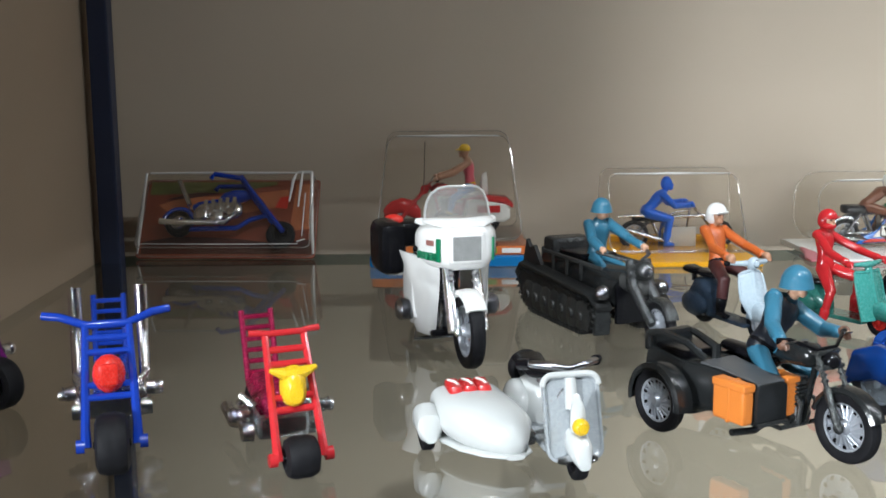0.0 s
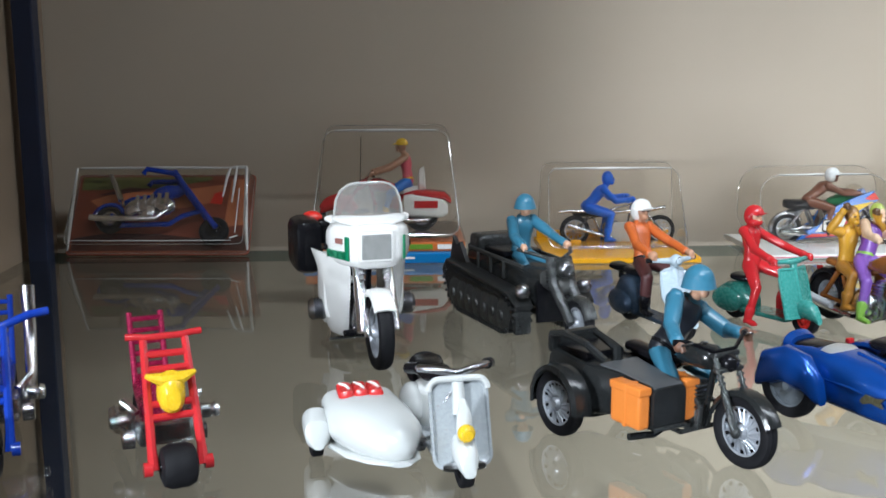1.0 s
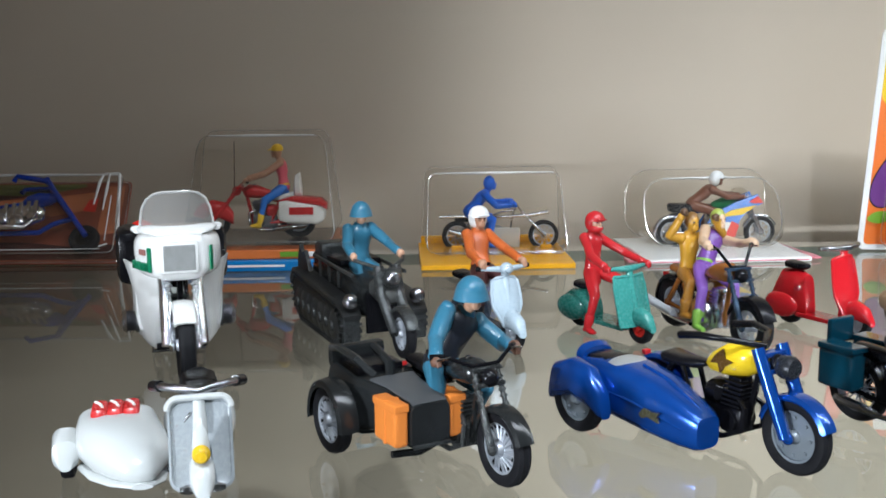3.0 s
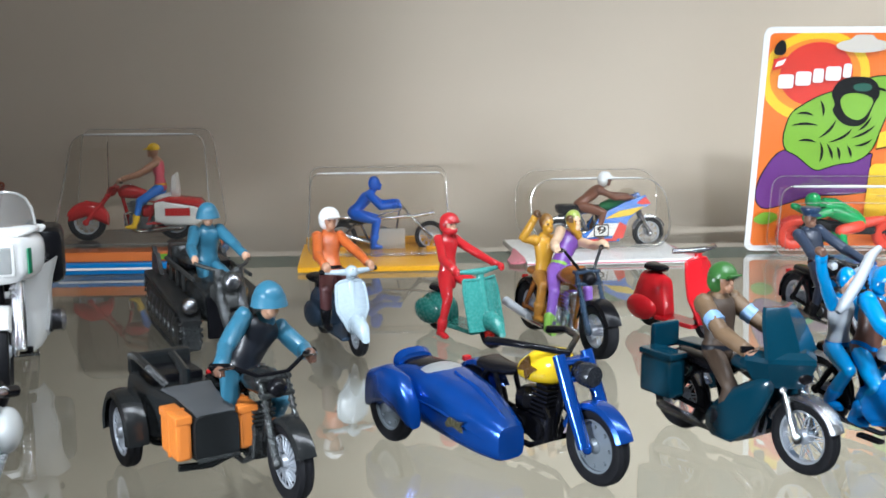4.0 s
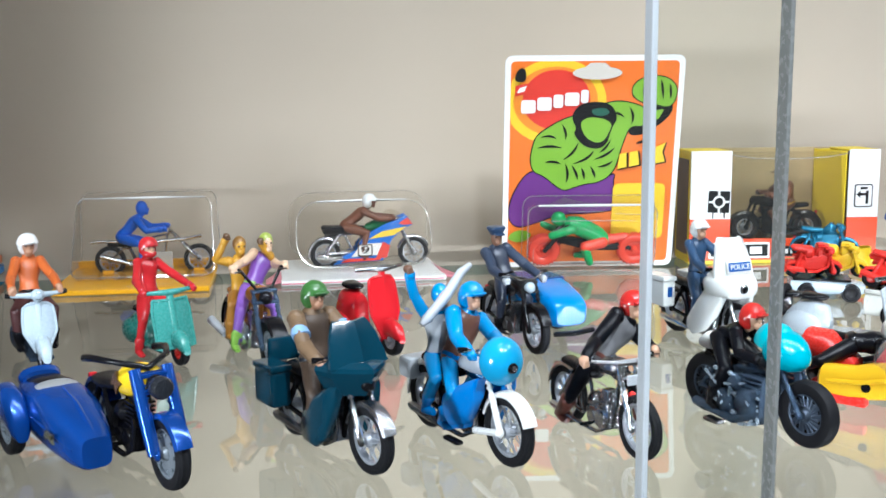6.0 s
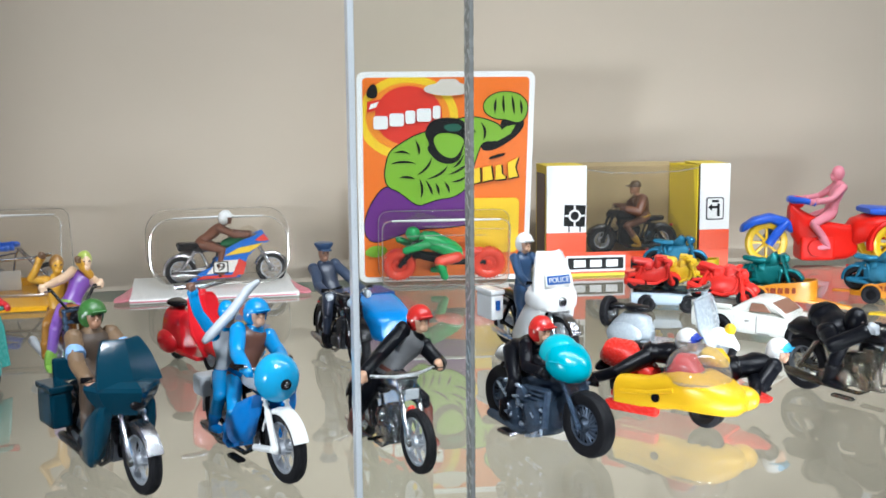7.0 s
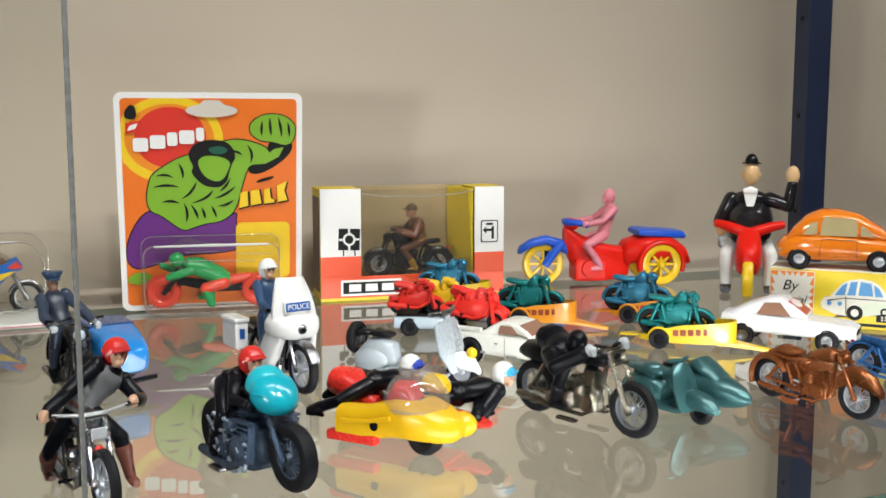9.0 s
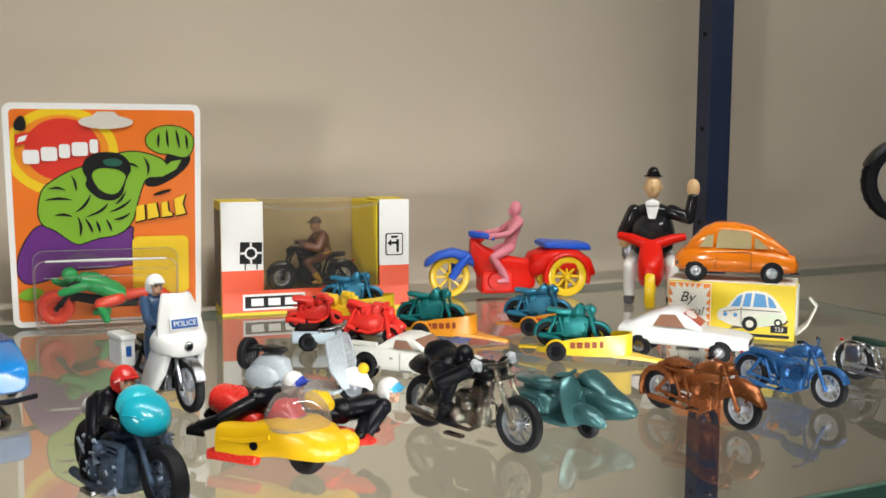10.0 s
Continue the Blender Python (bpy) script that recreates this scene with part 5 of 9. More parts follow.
# turquoise racer
TURQ_P = plastic("turquoise", (0.008, 0.36, 0.46), 0.22)
# The pale chip colour paints small specks of reflection on the metal.
SLATE = mat("slate_metal", (0.06, 0.10, 0.165), 0.2, 0.6, 0.6, 420, 1.0, (0.36, 0.42, 0.50))
DARK_RIM = mat("dark_rim", (0.10, 0.13, 0.18), 0.3, 0.6, 0.4, 260, 0.4)
m, W = between((0.4624, 0.1498), (0.4462, 0.1935))
b, d = bike(m, W, "dark slate racing motorcycle with turquoise bubble fairing", 11.8, tw=6, tank=SLATE, frame=SLATE, engine=SLATE, fork=SLATE, guard=SLATE, rim=DARK_RIM, style="dish", parts="tank seat engine stand", s=0.85, head=(13, 29))
g = Geo()
g.hull([(d["hx"] - 27, 13, 7, 5, 3), (d["hx"] - 20, 13, 10, 9, 3), (d["hx"] - 8, 13, 10, 9.5, 3), (d["hx"] - 3, 13, 6, 6, 3)], 24)
for y in (-1, 1):
    for r_, x_, z_ in ((5.4, -9, 12), (4.4, -19, 11), (3.2, -14, 19), (2.2, -4, 17), (2.0, -24, 16)):
        g.lathe([(0.05, y * 11.6), (r_ * 0.7, y * 11.5), (r_, y * 10.4), (r_, y * 8), (0.05, y * 8)], (d["hx"] + x_, 0, z_), 14, closed=False)
    for k_ in range(5):
        g.box((d["hx"] - 8 + 0.6 * k_, y * 9.2, 15.5 + 1.7 * k_), (9, 3.4, 0.8), 0.2)
    g.tube([(d["hx"] - 2, y * 8, 22), (d["hx"] - 1, y * 10, 10), (d["hx"] - 14, y * 10.4, 5), (d["hx"] - 34, y * 10, 7)], 1.7)
ec = part("engine_casing", g, SLATE, b, "cast dark slate casing")
rng = random.Random(7)
# Randomly scattered castings, coloured bright to imitate sparkling reflections.
g = Geo()
for k_ in range(46):
    y = rng.choice((-1, 1))
    x_, z_, w_ = d["hx"] - rng.uniform(3, 27), rng.uniform(4, 23), rng.uniform(0.5, 1.3)
    if k_ % 3:
        g.ellip((x_, y * rng.uniform(9.4, 11.4), z_), (w_ * 1.4, 0.8, w_), n=8, rows=5)
    else:
        g.tube([(x_, y * 10.4, z_), (x_ + rng.uniform(-4, 4), y * 11.6, z_ + rng.uniform(-3, 3)), (x_ + rng.uniform(-7, 7), y * 10.2, z_ + rng.uniform(-5, 5))], 0.55, 6)
part("pipework", g, mat("bright_slate_metal", (0.52, 0.62, 0.74), 0.26, 0.7, 0.4, 300, 0.5), ec, "random small castings coloured bright as specks of reflection")
hx, hz = d["hx"], d["hz"]
hx, hz = hx - 4, hz + 1.5
fa = part("fairing", Geo().hull([(hx - 2, hz + 1.6, 5.0, 6.2, 2.2), (hx + 0.5, hz + 1.8, 6.6, 8.2, 2.2), (hx + 4, hz + 1.2, 6.8, 8.4, 2.3), (hx + 7.5, hz + 0.2, 5.8, 7.2, 2.3), (hx + 10.2, hz - 0.8, 4.0, 5.2, 2.2), (hx + 11.8, hz - 1.4, 2.0, 2.8, 2.1), (hx + 12.3, hz - 1.6, 0.9, 1.2, 2)], 26), TURQ_P, b, "glossy turquoise bubble fairing")
part("screen", Geo().ellip((hx - 1.5, 0, hz + 3.0), (7.6, 7.4, 7.4), 0, 1.7, n=24, rows=10, turn=Matrix.Rotation(0.30, 4, "Y")), plastic("turquoise_light", (0.02, 0.42, 0.50), 0.16), fa, "glossy turquoise screen")
part("fairing_seam", Geo().tube([(hx + 3, -8.4, hz + 2.4), (hx + 6.6, -7.4, hz + 2.6), (hx + 9.8, -4.4, hz + 1.4), (hx + 11, 0, hz + 0.8), (hx + 9.8, 4.4, hz + 1.4)], 0.4, 6), TURQ_P, fa)
part("tail_cover", Geo().hull([(d["rx"] - 4, 27, 2.0, 3.0), (d["rx"] - 1, 28, 3.4, 4.2), (d["rx"] + 3, 28, 3.0, 4.0)]), CLEAN_WHITE, b, "white seat tail")
part("side_stand_foot", Geo().box((-13, -8, 1), (8, 4, 1.6), 0.5), STEEL, b)
figure(m, "black-suited racer figure with red helmet crouching", (-18, 28), grips(d, 7.5, -1, -5), pegs(d, 10, 7, -8), BLK_SUIT, BLK_SUIT, SKIN, RED_HAT, "open", 52, 1.16, BLACK, BLACK, head_fwd=2.0, head=(0.4548, 0.178, 0.0395))

# yellow racing sidecar
YEL = plastic("gold_yellow", (0.76, 0.44, 0.006), 0.42)
WHITE_HAT = plastic("white_helmet", (0.78, 0.78, 0.76), 0.25)
CYAN_HAT = plastic("sky_blue_helmet", (0.06, 0.38, 0.62), 0.25)
m = Matrix.Translation((0.5150, 0.187, 0)) @ Matrix.Rotation(radians(-50), 4, "Z")
b = thing("toy_racing_sidecar", m, "yellow and red plastic racing sidecar with clear canopy", "toy motorcycle", "toy motorcycles")
wheel(b, 15, 7, 7, BLACK, "disc", y=-9, name="front_wheel")
wheel(b, -24, 8.5, 6, BLACK, "disc", y=4, name="rear_wheel")
wheel(b, -6, 6.5, 5, BLACK, "disc", y=20, name="side_wheel")
bd = part("body", Geo().hull([(-20, 10, 4.6, 3.5, 3, -14.5), (-18.6, 10.5, 6.4, 5.2, 3.2, -14.5), (-7, 11.2, 6.6, 5.6, 3.2, -14.5), (-2, 12.4, 6.8, 7.0, 3, -13), (5, 14, 7.6, 10.4, 3, -9.6), (15, 14, 7.6, 11.4, 3, -9), (23, 12.8, 6.6, 9.6, 2.6, -9), (27.5, 11.8, 5.0, 6.6, 2.2, -9), (30, 11.2, 2.4, 3.2, 2, -9)], 24), YEL, b, "golden yellow moulded body")
part("nose_pod", Geo().ellip((26.5, -1.5, 11.5), (6, 4.6, 4.8)), YEL, bd)
part("body_ridge", Geo().tube([(-16, -19.8, 12), (-4, -20, 13), (6, -20.2, 15.5)], 0.9, 8), YEL, bd)
part("deck", Geo().box((-4, 5, 7.0), (44, 28, 2.4), 0.8), RED_P, b, "red plastic deck")
part("deck_wing", Geo().hull([(4, 9, 1.4, 9, 3, 12), (14, 9, 2.2, 9, 3, 12), (26, 9, 1.8, 6, 3, 11), (33, 9.4, 0.8, 2.5, 3, 9)]), RED_P, b)
part("tail", Geo().hull([(-34, 20, 2.4, 4, 2.6, 1), (-31, 21.5, 5.2, 7.4, 2.6, 1), (-23, 20, 6.4, 8, 2.6, 1), (-15, 16, 5, 7, 2.6, 1), (-11, 14, 3, 5, 2.6, 1)]), RED_P, b, "red seat hump")
part("side_rail", Geo().box((-12, -17.5, 5.4), (22, 4.5, 4.0), 1.0), RED_P, b, "red plastic side step")
part("cockpit", Geo().hull([(0, 20, 2.0, 5, 2.6, -8), (3, 22, 5.0, 6.4, 2.6, -8), (8, 22.4, 4.8, 5.6, 2.6, -8), (12, 20.2, 2.4, 4.6, 2.4, -9), (15, 19.4, 1.0, 3, 2.4, -9)]), plastic("deep_red", (0.55, 0.02, 0.02), 0.3), b, "red moulded cockpit")
# Added chrome plate that stands for the glint in the canopy.
part("cockpit_tray", Geo().box((15.5, -8, 20.4), (5, 9, 1.6), 0.4, Matrix.Rotation(0.3, 4, "Y")), CHROME, b, "chrome plate added as the canopy's glint")
cn = part("canopy", Geo().ellip((11, -9, 19.5), (13.0, 11.2, 12.4), 0, 1.72, n=28, rows=12, turn=Matrix.Rotation(-0.06, 4, "Y")), clear("canopy_plastic", (0.92, 0.90, 0.90), 0.12, 0.03, 0.9, 0.09), b, "clear domed canopy")
part("canopy_rim", Geo().tube([(11 + 12.7 * math.cos(t), -9 + 10.9 * math.sin(t), 18.2) for t in (2 * math.pi * i / 28 for i in range(29))], 0.6, 6), BLISTER_EDGE, cn)
part("body_bolt", Geo().tube([(-1, -19.0, 11.5), (-1, -20.4, 11.5)], 1.8), BLACK, b)
part("tank_pad", Geo().hull([(6, 23, 2, 2.5, 2.4, 5), (8, 24, 3.6, 4.4, 2.4, 5), (14, 24, 3.6, 4.4, 2.4, 5), (17, 22.6, 2, 2.6, 2.4, 5)]), YELLOW_P, b, "yellow plastic pad")
figure(m, "black-suited sidecar pilot figure with blue and white helmet", (-14, 20), [(10, 6, 18), (8, -9, 18)], [(-33, -2, 13), (-34, -12, 9)], BLK_SUIT, BLK_SUIT, SKIN, WHITE_HAT, "open", 70, 1.16, BLACK, BLACK, peak=plastic("helmet_blue", (0.03, 0.06, 0.40), 0.25), head_fwd=2.5, head=(0.5195, 0.190, 0.0285), bulk=1.15)
figure(m, "black-suited passenger figure with pale blue helmet hanging out", (-2, 12), [(27, 9, 11), (26, 22, 11)], [(-20, 14, 7), (-18, 8, 7)], BLK_SUIT, BLK_SUIT, SKIN, WHITE_HAT, "open", 72, 1.2, BLACK, BLACK, peak=CYAN_HAT, head_fwd=2.5, head=(0.5585, 0.188, 0.0225), bulk=1.3)

# black rider on a nickel racer
BRASSY = mat("nickel", (0.40, 0.37, 0.31), 0.17, 1.0, 0.35, 260, 0.6)
m, W = heading((0.6015, 0.1593), 52, -70)
b, d = bike(m, W, "nickel-plated toy racing motorcycle with spoked wheels", 11.3, tw=4.4, tank=BLACK, frame=BRASSY, engine=BRASSY, fork=BRASSY, guard=BLACK, rim=mat("wire_rim", (0.26, 0.28, 0.31), 0.3, 0.7, 0.35, 260, 0.4), style="spoke", parts="tank seat engine bars pipes", bar_w=10, bars=BRASSY, exhaust=BRASSY, bar_rise=0, s=1.12)
part("rear_fairing", Geo().hull([(d["rx"] - 8, 26, 2, 3), (d["rx"] - 4, 27, 4, 5), (d["rx"] + 8, 26, 4.4, 5.4), (d["rx"] + 14, 25, 2, 4)]), BLACK, b)
for y in (-1, 1):
    g = Geo()
    for r_, x_, z_ in ((4.6, -3, 11), (3.2, -11, 10), (2.2, 4, 16)):
        g.lathe([(0.05, y * 8.6), (r_ * 0.7, y * 8.5), (r_, y * 7.4), (r_, y * 5), (0.05, y * 5)], (x_, 0, z_), 14, closed=False)
    part("engine_cover", g, BRASSY, b, "nickel engine cover")
    part("footboard", Geo().box((0, y * 10, 4), (10, 3, 1.4), 0.5), BRASSY, b)
figure(m, "black-suited racer figure crouching over a nickel bike", (-18, 30), grips(d, 10, 1.5, -3.5), pegs(d, 9, 6, -4), BLK_SUIT, BLK_SUIT, BLACK, BLK_SUIT, "hood", 60, 1.42, BLACK, SILVER_P, head_fwd=2.0, head=(0.5880, 0.1800, 0.0345), bulk=1.3)

# ---- small diecast row at the front corner ----
TEAL_MET = mat("metallic_teal", (0.05, 0.145, 0.15), 0.28, 0.5, 0.2, 200, 0.15, None, 0.3)
COPPER = mat("copper_paint", (0.36, 0.115, 0.035), 0.24, 0.65, 0.3, 220, 0.3)
STEEL_BLUE = mat("steel_blue_paint", (0.030, 0.135, 0.36), 0.26, 0.5, 0.25, 220, 0.25)
DARK_GREEN = mat("dark_green_paint", (0.02, 0.05, 0.035), 0.3, 0.3, 0.25, 220, 0.25)


def bullet_sidecar(b, d, colour, sx, sy, r, nose, yc, half, h, n=22):
    """A small cast sidecar with its wheel: sx, sy wheel place, nose its length ahead of the wheel."""
    wheel(b, sx, r, 3.4, BLACK if r < 6 else STEEL, "disc" if r < 6 else "spoke", y=sy, name="sidecar_wheel")
    sc = part("sidecar", Geo().hull([(sx - 15, h * 0.75, 2, 2, 2.4, yc), (sx - 13, h * 0.8, 4.2, half * 0.75, 2.6, yc), (sx - 6, h * 0.85, 5.4, half, 2.6, yc), (sx + 3, h * 0.85, 5.6, half, 2.5, yc), (sx + nose * 0.55, h * 0.8, 4.8, half * 0.85, 2.3, yc), (sx + nose * 0.85, h * 0.75, 3.0, half * 0.5, 2.1, yc), (sx + nose, h * 0.72, 0.9, half * 0.15, 2, yc)], n), colour, b)
    # No hole is cut: black colour stands for shade in the opening.
    part("cockpit", Geo().hull([(sx - 9, h * 0.85 + 4.6, 0.6, half * 0.5, 2.3, yc), (sx - 6, h * 0.85 + 5.2, 1.0, half * 0.7, 2.3, yc), (sx, h * 0.85 + 5.3, 0.9, half * 0.7, 2.3, yc), (sx + 3, h * 0.85 + 4.9, 0.5, half * 0.5, 2.3, yc)]), BLACK, sc, "black cap drawn for the shaded cockpit opening")
    part("sidecar_mudguard", Geo().guard((sx, 0, r), r + 1.0, 5.0, 10, 170, 0.8, 10, sy), colour, b)
    part("strut", Geo().tube([(sx - 4, yc, r), (sx - 4, 0, r)], 0.9), colour, b)
    return sc


def cast_scooter(m, W, label, p, r=5.4):
    """A one-colour cast scooter with ribbed engine cowl and a torpedo sidecar on its +y side."""
    b = thing("toy_scooter", m, label, "toy scooter", "small diecast toys")
    wheel(b, W / 2, r, 3.8, BLACK, "disc", name="front_wheel")
    wheel(b, -W / 2, r, 3.8, BLACK, "disc", name="rear_wheel")
    x0 = -W / 2
    cowl = part("engine_cowl", Geo().hull([(x0 - 10, 9, 3.0, 2.4), (x0 - 8, 9.6, 5.0, 4.4), (x0 - 2, 10.2, 6.2, 5.6), (x0 + 6, 10.2, 6.4, 5.8), (x0 + 11, 9.6, 5.6, 5.0), (x0 + 13, 8.8, 4.0, 3.6)], 22), p, b, "rounded ribbed engine cowl")
    for y in (-1, 1):
        part("cowl_bulge", Geo().ellip((x0 + 1, y * 4.0, 9.4), (9.0, 3.2, 5.2), n=20, rows=10), p, cowl)
        for k in range(4):
            part("rib", Geo().tube([(x0 + 5 + 1.7 * k, y * 6.6, 6.0), (x0 + 5.4 + 1.7 * k, y * 7.0, 9.0), (x0 + 5 + 1.7 * k, y * 6.4, 12.0)], 0.45, 6), p, cowl)
        part("cowl_bead", Geo().tube([(x0 - 8, y * 5.2, 9), (x0 - 5, y * 6.4, 13.2), (x0 + 2, y * 6.8, 14.4), (x0 + 9, y * 6.2, 13.2), (x0 + 11.4, y * 5.6, 9)], 0.5, 6), p, cowl)
    part("saddle", Geo().hull([(x0 - 7, 18.6, 0.9, 3.4, 3), (x0 - 5, 18.8, 1.5, 4.4, 3), (x0 + 4, 18.8, 1.5, 4.6, 3), (x0 + 11, 18.4, 1.4, 4.0, 3), (x0 + 13, 18.0, 0.8, 2.8, 3)]).box((x0 + 3, 0, 16.6), (12, 6.4, 2.6), 0.8), p, b)
    part("pillion_pad", Geo().ellip((x0 + 5, 0, 20.0), (5.0, 4.0, 1.6), n=18, rows=8), p, b)
    part("footboard", Geo().hull([(x0 + 9, 5.0, 1.4, 6.4, 3.4), (0, 4.6, 1.4, 7.0, 3.4), (W / 2 - 8, 4.8, 1.4, 6.8, 3.4), (W / 2 - 5, 6.0, 1.6, 6.0, 3.2)]), p, b)
    rows = []
    for z, x, w in ((5, 0, 6.6), (9, -1.6, 7.2), (14, -3.2, 7.4), (19, -4.8, 6.6), (23, -6.2, 4.6), (24.4, -6.8, 2.6)):
        run = [(W / 2 - 5 + x + 2.4 * (1 - u * u), w * u, z) for u in (-1, -0.7, -0.35, 0, 0.35, 0.7, 1)]
        rows.append(run + [(q[0] - 1.0, q[1] * 0.98, q[2]) for q in run[::-1]])
    part("leg_shield", Geo().rings(rows), p, b, "curved leg shield")
    part("front_mudguard", Geo().hull([(W / 2 - 8, 9.0, 3.4, 2.2), (W / 2 - 5, 9.6, 4.6, 3.8), (W / 2 + 1, 9.6, 3.8, 4.4), (W / 2 + 6, 8.2, 2.8, 3.6), (W / 2 + 8.4, 7.0, 1.2, 1.8)], 22), p, b, "deep front mudguard")
    part("handlebar", Geo().tube([(W / 2 - 13, -6, 25.2), (W / 2 - 11.5, -3, 25.4), (W / 2 - 11, 0, 25.0), (W / 2 - 11.5, 3, 25.4), (W / 2 - 13, 6, 25.2)], 0.9, 8), p, b)
    yc = 15.0
    sc = part("sidecar", Geo().hull([(x0 - 6, 11, 2.4, 3, 2.4, yc), (x0 - 4, 11.4, 5, 6, 2.6, yc), (x0 + 4, 12, 7.2, 8, 2.6, yc), (0, 12.2, 8.0, 8.6, 2.6, yc), (8, 12, 7.8, 8.4, 2.5, yc), (18, 11.4, 6.2, 6.8, 2.3, yc), (25, 10.8, 4.0, 4.4, 2.1, yc), (28.5, 10.4, 1.8, 2.0, 2, yc), (29.2, 10.3, 0.7, 0.8, 2, yc)], 26), p, b, "pointed torpedo sidecar")
    # Shade of the cockpit, laid on the solid hull as black.
    part("cockpit", Geo().hull([(x0 + 1, 18.6, 0.8, 4, 2.3, yc), (x0 + 4, 19.4, 0.9, 5.6, 2.3, yc), (0, 20.2, 0.9, 5.8, 2.3, yc), (3, 20.2, 0.5, 4.6, 2.3, yc)]), BLACK, sc, "black cap drawn for the shaded cockpit opening")
    part("windscreen", Geo().hull([(2, 20.6, 3.4, 6.4, 2.3, yc), (4, 21.0, 3.6, 6.8, 2.3, yc), (9, 19.2, 3.0, 6.6, 2.2, yc), (15, 16.6, 1.6, 5.4, 2.1, yc), (18, 15.6, 0.8, 3.6, 2, yc)], 22), p, sc, "raised sea-green scuttle")
    wheel(b, x0 + 6, r, 3.4, BLACK, "disc", y=yc + 9.4, name="sidecar_wheel")
    part("strut", Geo().box((0, yc / 2, 5.2), (16, yc, 1.6), 0.5), p, b)
    return b


cast_scooter(between((0.6370, 0.1650), (0.6290, 0.1945))[0], 32, "metallic sea-green diecast scooter with pointed sidecar", TEAL_MET)

kw = dict(parts="tank seat guards lamp bars pipes engine", s=0.82, tw=3.8, bar_w=8, name="toy_motorcycle")
m, W = between((0.7032, 0.1465), (0.6942, 0.190))
b, d = bike(m, W, "copper-painted diecast motorcycle with sidecar and black tyres", 9.4, tank=COPPER, frame=COPPER, engine=COPPER, seat=COPPER, fork=COPPER, guard=COPPER, bars=COPPER, lamp=COPPER, exhaust=COPPER, rim=SILVER_RIM, group="small diecast toys", **kw)
part("front_skirt", Geo().hull([(d["fx"] - 10, 14, 3, 2.6), (d["fx"] - 6, 17, 4.6, 3.2), (d["fx"], 18.5, 4.2, 3.4), (d["fx"] + 7, 16, 3.6, 3.0), (d["fx"] + 11, 12.5, 1.6, 1.8)]), COPPER, b, "deep copper mudguard")
part("tail_skirt", Geo().guard((d["rx"], 0, 9.4), 11.6, 8.4, 25, 205, 0.9, 14), COPPER, b, "deep copper tail guard")
part("sprung_saddle", Geo().hull([(d["rx"] + 3, 23, 1.0, 3.4, 2.6), (d["rx"] + 6, 23.6, 1.8, 5.0, 2.6), (d["rx"] + 11, 23, 1.8, 4.4, 2.6), (d["rx"] + 16, 23.4, 0.9, 2.2, 2.6)]), COPPER, b)
bullet_sidecar(b, d, COPPER, d["rx"] + 5, 24, 8.4, 26, 15, 6.6, 14)
m, W = between((0.7651, 0.1584), (0.756, 0.1989))
b, d = bike(m, W, "steel-blue diecast motorcycle with sidecar and black tyres", 9.2, tank=STEEL_BLUE, frame=STEEL_BLUE, engine=STEEL_BLUE, seat=STEEL_BLUE, fork=STEEL_BLUE, guard=STEEL_BLUE, bars=STEEL_BLUE, lamp=STEEL_BLUE, exhaust=STEEL_BLUE, rim=SILVER_RIM, group="small diecast toys", **kw)
bullet_sidecar(b, d, STEEL_BLUE, d["rx"] + 4, 24, 8.2, 24, 15, 6.4, 14)
m, W = heading((0.832, 0.151), 45, -74)
b, d = bike(m, W, "dark green and silver diecast motorcycle on the shelf", 10.2, tank=DARK_GREEN, frame=CHROME, engine=CHROME, seat=DARK_GREEN, fork=CHROME, guard=CHROME, exhaust=CHROME, rim=SILVER_RIM, group="small diecast toys", **kw)
part("crash_bar", Geo().box((d["rx"] + 2, -6.5, 15), (9, 3, 10), 1.2), CHROME, b, "silver side panel")

# ---- second row ----
# large white police motorcycle
GREEN_PRINT = plastic("green_print", (0.01, 0.20, 0.09), 0.4)
m, W = heading((0.0523, 0.2593), 78, -76)
b, d = bike(m, W, "large white police motorcycle with clear windscreen and side boxes", 15.5, rr=14.5, tw=6.4, tank=WHITE, engine=CAST, guard=CLEAN_WHITE, s=1.35, parts="tank seat pipes engine bars", bar_w=17, bar_rise=0, head=(W / 2 - 13, 46))
part("front_mudguard", Geo().guard((d["fx"], 0, 15.5), 17.4, 9, 42, 118, 1.0, 10), CLEAN_WHITE, b, "short white mudguard")
part("rear_mudguard", Geo().guard((d["rx"], 0, 14.5), 16.2, 9, 30, 190), CLEAN_WHITE, b)
hx, hz = d["hx"], d["hz"]
POLICE_WHITE = plastic("police_white", (0.84, 0.84, 0.82), 0.2)
fa = part("fairing", Geo().hull([(hx + 11.6, hz + 3, 5.6, 6.0, 3), (hx + 11, hz + 3, 7.4, 8.8, 3.2), (hx + 9.6, hz + 3, 8.8, 11.0, 3.4), (hx - 1, hz + 3, 9.8, 16.2, 3.4), (hx - 8, hz + 3.5, 9.6, 16.8, 3.2), (hx - 12, hz + 4, 8, 16, 3), (hx - 13, hz + 4, 6, 14.5, 3)], 36), POLICE_WHITE, b, "white moulded fairing")
part("fairing_brow", Geo().hull([(hx + 7, hz + 11.8, 0.8, 9, 2.6), (hx + 4, hz + 12.6, 1.6, 13, 2.6), (hx - 2, hz + 13, 1.8, 15.4, 2.6), (hx - 8, hz + 12.6, 1.4, 15.0, 2.6)], 20), POLICE_WHITE, fa)
lm = part("headlight", Geo().box((hx + 11.2, -0.5, hz + 3.3), (2.6, 14.6, 12.6), 2.4), POLICE_WHITE, b, "square headlight in a white rim")
